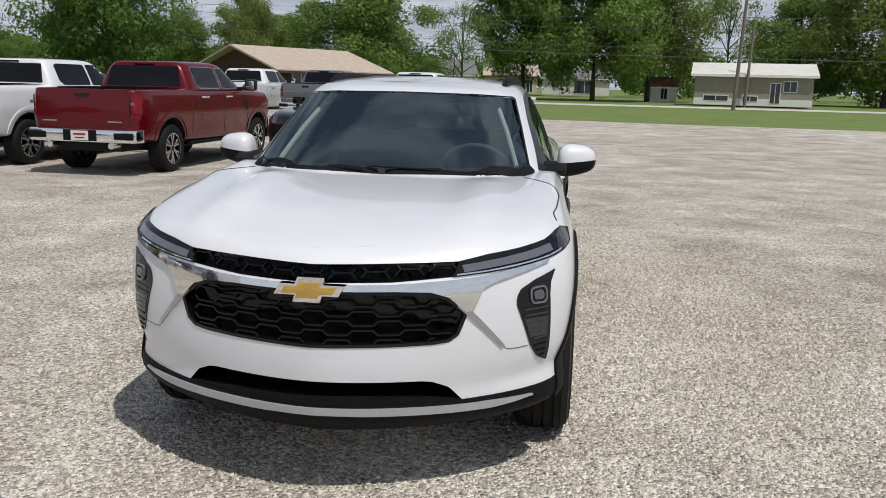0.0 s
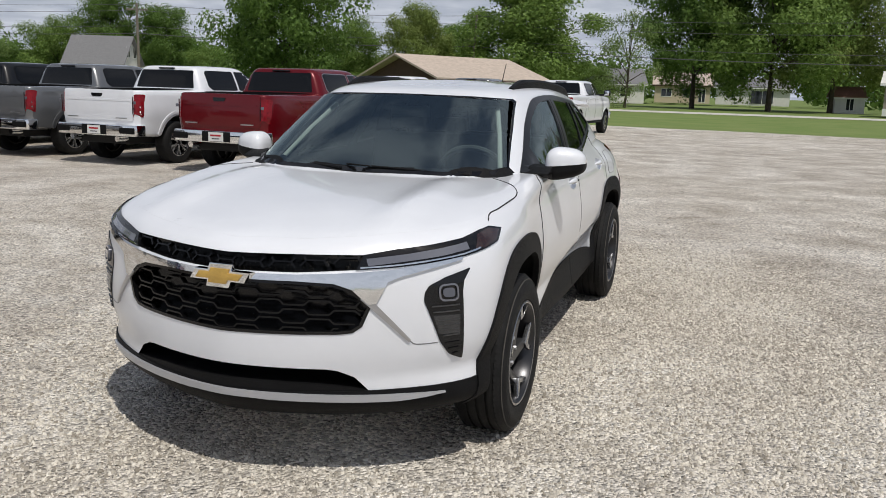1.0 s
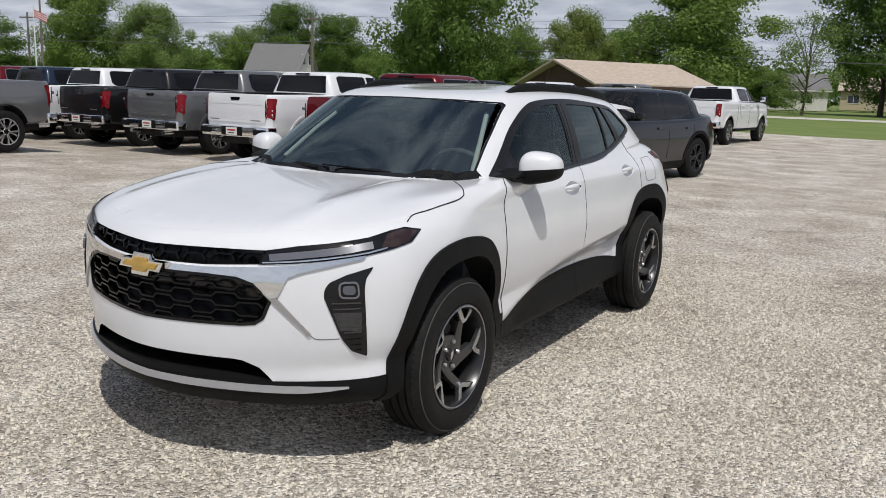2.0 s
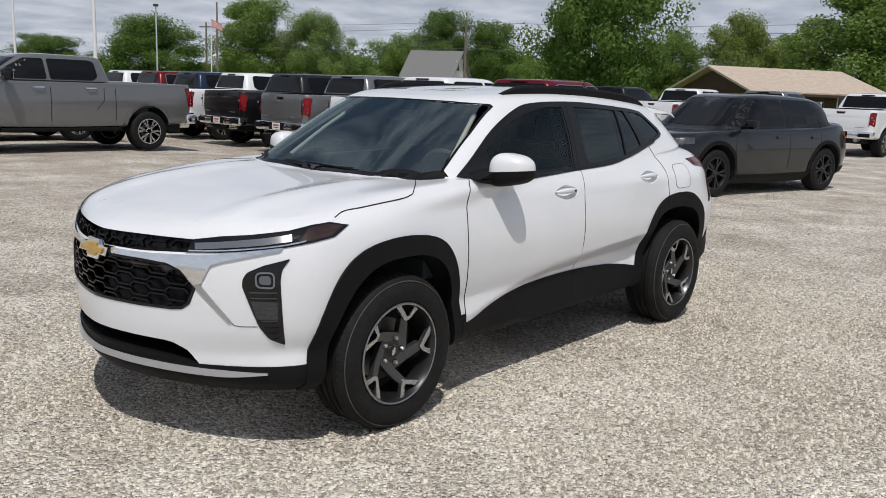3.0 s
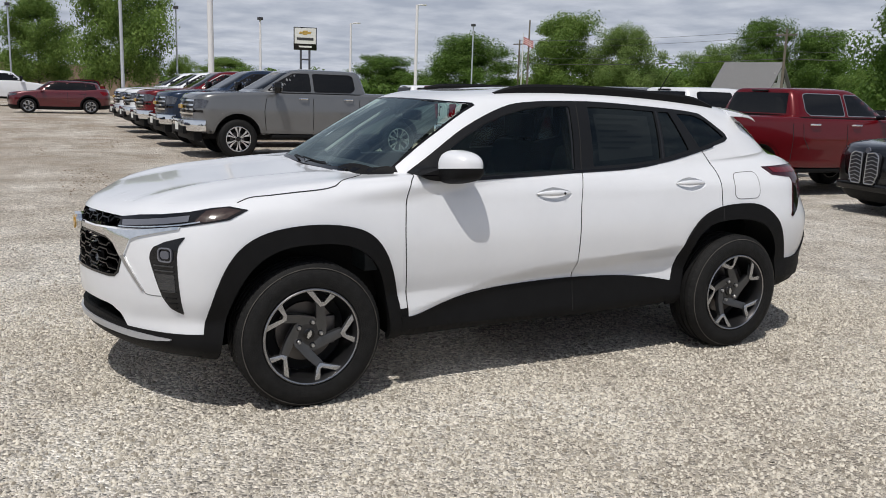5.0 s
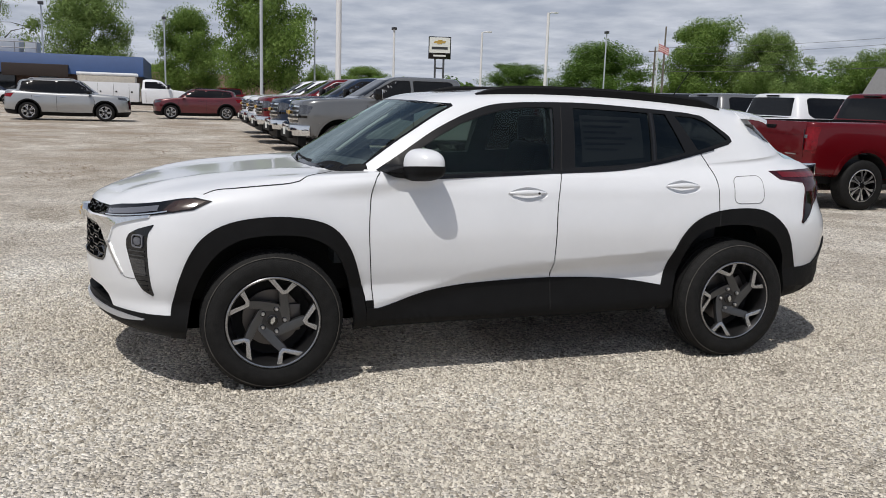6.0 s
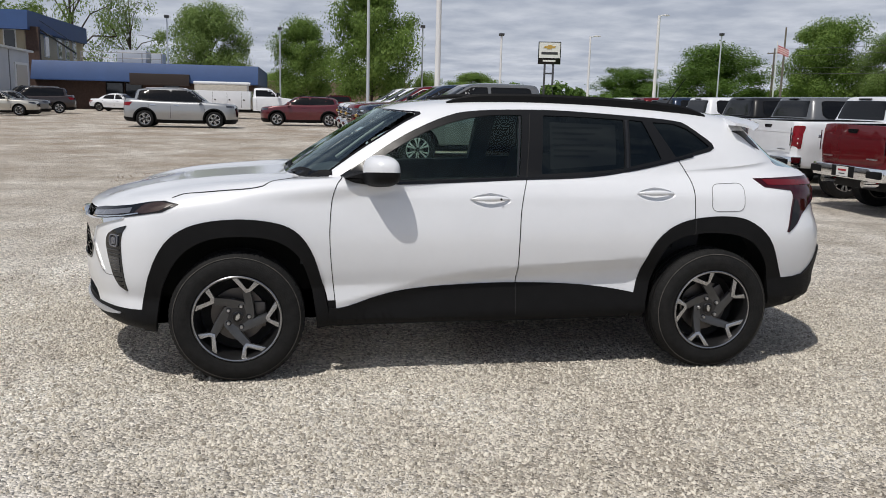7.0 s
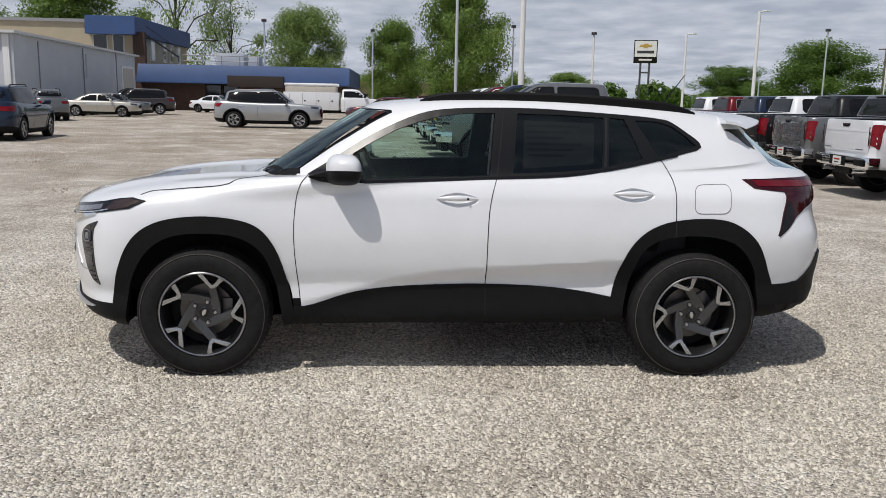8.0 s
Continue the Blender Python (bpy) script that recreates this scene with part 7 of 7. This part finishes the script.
def metal_shed():
    ob = thing("metal_shed", "long grey sheet-metal shed with white corrugated end", "shed")
    b = bmesh.new()
    prism(b, [(-70.5, -0.2), (-47.0, -0.2), (-47.0, 4.85), (-70.5, 4.6)], "y", -38, -23.2)
    part("wall", b, SHEDM, ob)
    b = bmesh.new()
    prism(b, [(-70.9, 4.59), (-46.6, 4.86), (-46.6, 5.02), (-70.9, 4.75)], "y", -38.4, -22.9)
    part("roof", b, mat("shed_roof", (0.60, 0.61, 0.62), 0.45, 0.2), ob)
    for k in range(17):
        y = -23.6 - k * 0.85
        part("rib", slab(-47.0, -46.90, y - 0.20, y + 0.20, 0, 4.8, 0.04), SHEDW, ob)
    for x in (-50.5, -58.2, -65.5):
        part("wall_seam", slab(x - 0.04, x + 0.04, -23.2, -23.14, 0, 4.6), mat("seam_grey", (0.24, 0.25, 0.27), 0.5), ob)
    fr = part("shed_door", slab(-69.8, -66.6, -23.2, -23.10, 0, 3.7), SHEDW, ob)
    part("door_panel", slab(-69.5, -66.9, -23.12, -23.06, 0, 3.5), mat("door_cream", (0.48, 0.46, 0.43), 0.6), fr)
    part("vent_pipe", tube(bmesh.new(), [(-58.2, -22.95, 2.5), (-58.2, -22.95, 4.2)], 0.08, 8), SHEDM, ob)


metal_shed()
tagged(part("brick_boundary_wall", slab(-112, -111, -8, 14, -0.2, 3.6), mat("tan_block", (0.30, 0.22, 0.16), 0.9, var=0.2, scale=2)), "tan block wall far across the lot", "wall", kind="structure")

# ---- poles, wires, sign ----
WOODP = mat("weathered_wood", (0.21, 0.18, 0.15), 0.9, var=0.35, scale=8, bump=0.4)
POLEW = mat("white_pole_paint", (0.75, 0.75, 0.76), 0.4)
POLED = mat("dark_pole_paint", (0.05, 0.05, 0.055), 0.5)
WIRE = mat("wire", (0.10, 0.10, 0.105), 0.6)
posts = []


def utility_pole(x, y, h, lean=0.0, arm=True):
    ob = thing("utility_pole", "weathered wooden utility pole with crossarm" if arm else "plain weathered wooden utility pole", "utility pole", "utility poles", pose(x, y, 0, 0, lean, 20))
    part("mast", tube(bmesh.new(), [(0, 0, -0.3), (0, 0, h / 2), (0, 0, h)], 0.17, 10, 0.11), WOODP, ob)
    if arm:
        part("crossarm", slab(-1.1, 1.1, -0.06, 0.06, h - 0.7, h - 0.55, 0.01), WOODP, ob)
        for dx in (-1.0, -0.4, 0.4, 1.0):
            part("insulator", lathe(bmesh.new(), [(h - 0.55, 0.04), (h - 0.50, 0.06), (h - 0.43, 0.03)], "z", 8, (dx, 0, 0)), SHEDM, ob)
    posts.append((x + math.sin(radians(lean)) * h, y, h))


for x, y, h, lean, arm in ((62, 64, 10.5, 0, True), (15.2, 69.0, 11.5, 2.2, True), (-25.4, 80.0, 9.1, 2.0, False), (-58.0, 68.0, 9.2, 0, True), (-100, 62, 9.5, 0, True)):
    utility_pole(x, y, h, lean, arm)
HUNG = (4.8, 4.3, 5.9, 6.2, 6.2)
for (a, za), (b, zb) in zip(zip(posts, HUNG), list(zip(posts, HUNG))[1:]):
    for up, thick in ((0.0, 0.034), (0.75, 0.018), (2.3, 0.018), (3.3, 0.018)):
        n = 14
        z0, z1 = min(za + up, a[2] - 0.1), min(zb + up, b[2] - 0.1)
        pts = [(a[0] + (b[0] - a[0]) * k / n, a[1] + (b[1] - a[1]) * k / n, z0 + (z1 - z0) * k / n - 0.35 * 4 * (k / n) * (1 - k / n)) for k in range(n + 1)]
        tagged(part("overhead_wire", tube(bmesh.new(), pts, thick, 5), WIRE), "thin dark overhead wire between wooden poles", "wire", "overhead wires")
utility_pole(19.6, 86.0, 8.6, 2.0, False)


def light_pole(x, y, h, r, turn, material, kind):
    ob = thing("light_pole", "tall white lot light pole" if material is POLEW else "dark lot lamp post with box lamp", "light pole", "lot light poles", pose(x, y, 0, 0, 0, turn))
    part("mast", tube(bmesh.new(), [(0, 0, -0.2), (0, 0, h)], r, 12, r * 0.8), material, ob)
    part("footing", lathe(bmesh.new(), [(-0.2, 0.28), (0.5, 0.28)], "z", 16), ROADM, ob)
    if kind == "arm":
        part("arm", tube(bmesh.new(), [(0, 0, h - 0.08), (0.5, 0, h + 0.06), (1.0, 0, h + 0.08)], 0.07, 8), material, ob)
        part("lamp_head", slab(0.7, 1.3, -0.18, 0.18, h + 0.02, h + 0.16, 0.03), material, ob)
    elif kind == "box":
        part("lamp_head", slab(-0.24, 0.24, -0.24, 0.24, h - 0.05, h + 0.25, 0.05), POLED, ob)


for x, y, h, r, turn, material, kind in ((-39.2, 6.25, 12.5, 0.16, 100, POLEW, "arm"), (-79.2, 36.1, 10.8, 0.19, 110, POLEW, "arm"), (-86.5, 31.3, 9.0, 0.14, 110, POLEW, "arm"), (-90.0, 21.9, 9.0, 0.14, 110, POLEW, "box"),
                                         (-93.7, -3.1, 9.0, 0.10, 0, SHEDM, "box"), (-86.0, 12.2, 9.2, 0.10, 0, SHEDM, "box"), (-84.0, -14.0, 9.0, 0.09, 0, SHEDM, "box"), (-92, 50, 10.2, 0.10, 0, SHEDM, "box"), (-62.0, 4.4, 13.0, 0.13, 0, SHEDM, ""), (-96.0, 44.0, 4.5, 0.09, 0, SHEDM, "")):
    light_pole(x, y, h, r, turn, material, kind)


def flag_pole(x, y, h):
    ob = thing("flagpole", "slim pole with a striped flag hanging in light wind", "flagpole", m=pose(x, y, 0, 0, 0, 60))
    part("mast", tube(bmesh.new(), [(0, 0, 0), (0, 0, h)], 0.09, 8, 0.05), POLEW, ob)
    for k in range(7):
        bm = bmesh.new()
        vs = [[bm.verts.new((0.06 + 0.13 * i, 0.12 * math.sin(i * 0.9), h - 0.5 - 0.12 * (k + j) - 0.06 * i)) for i in range(11)] for j in (0, 1)]
        for i in range(10):
            bm.faces.new((vs[0][i], vs[0][i + 1], vs[1][i + 1], vs[1][i]))
        part("flag_stripe", bm, mat("flag_red", (0.45, 0.03, 0.04), 0.8) if k % 2 == 0 else TRIMW, ob)


flag_pole(-89.5, 56.0, 9.6)
tagged(part("signal_mast", tube(bmesh.new(), [(-92, 58.5, 0), (-92, 58.5, 11.5)], 0.16, 8, 0.1), WOODP), "bare wooden mast beside the flagpole", "pole")


def brand_sign():
    ob = thing("pylon_sign", "tall dealer sign, white panel over a black one", "sign", m=pose(-138.6, 42.3, 0, 0, 0, 75) @ Matrix.Scale(1.76, 4))
    for x in (-0.42, 0.42):
        part("post", slab(x - 0.10, x + 0.10, -0.1, 0.1, -0.2, 4.9, 0.01), mat("post_steel", (0.10, 0.10, 0.11), 0.4, 0.6), ob)
    part("brace", slab(-0.32, 0.32, -0.06, 0.06, 3.7, 3.85), MATS["post_steel"], ob)
    part("frame", slab(-1.12, 1.12, -0.17, 0.17, 4.68, 6.86, 0.03), GLOSSB, ob)
    for s in (-1, 1):
        y0, y1 = (-0.19, -0.165) if s < 0 else (0.165, 0.19)
        part("panel", slab(-1.03, 1.03, y0, y1, 5.28, 6.78), TRIMW, ob, "white sign panel")
        y2, y3 = (-0.21, -0.185) if s < 0 else (0.185, 0.21)
        bow = [(-0.62, -0.10), (-0.50, 0.10), (-0.22, 0.10), (-0.18, 0.20), (0.26, 0.20), (0.22, 0.10), (0.62, 0.10), (0.50, -0.10), (0.22, -0.10), (0.18, -0.20), (-0.26, -0.20), (-0.22, -0.10)]
        part("emblem", prism(bmesh.new(), [(x, z + 6.33) for x, z in bow], "y", y2, y3), GOLD, ob, "gold emblem shape")
        part("word_bar", slab(-0.80, 0.80, y2, y3, 5.62, 5.86), INK, ob)
        part("word_bar", slab(-0.62, 0.62, y2 * 1.02, y3 * 1.02, 4.92, 5.08), TRIMW, ob)


brand_sign()
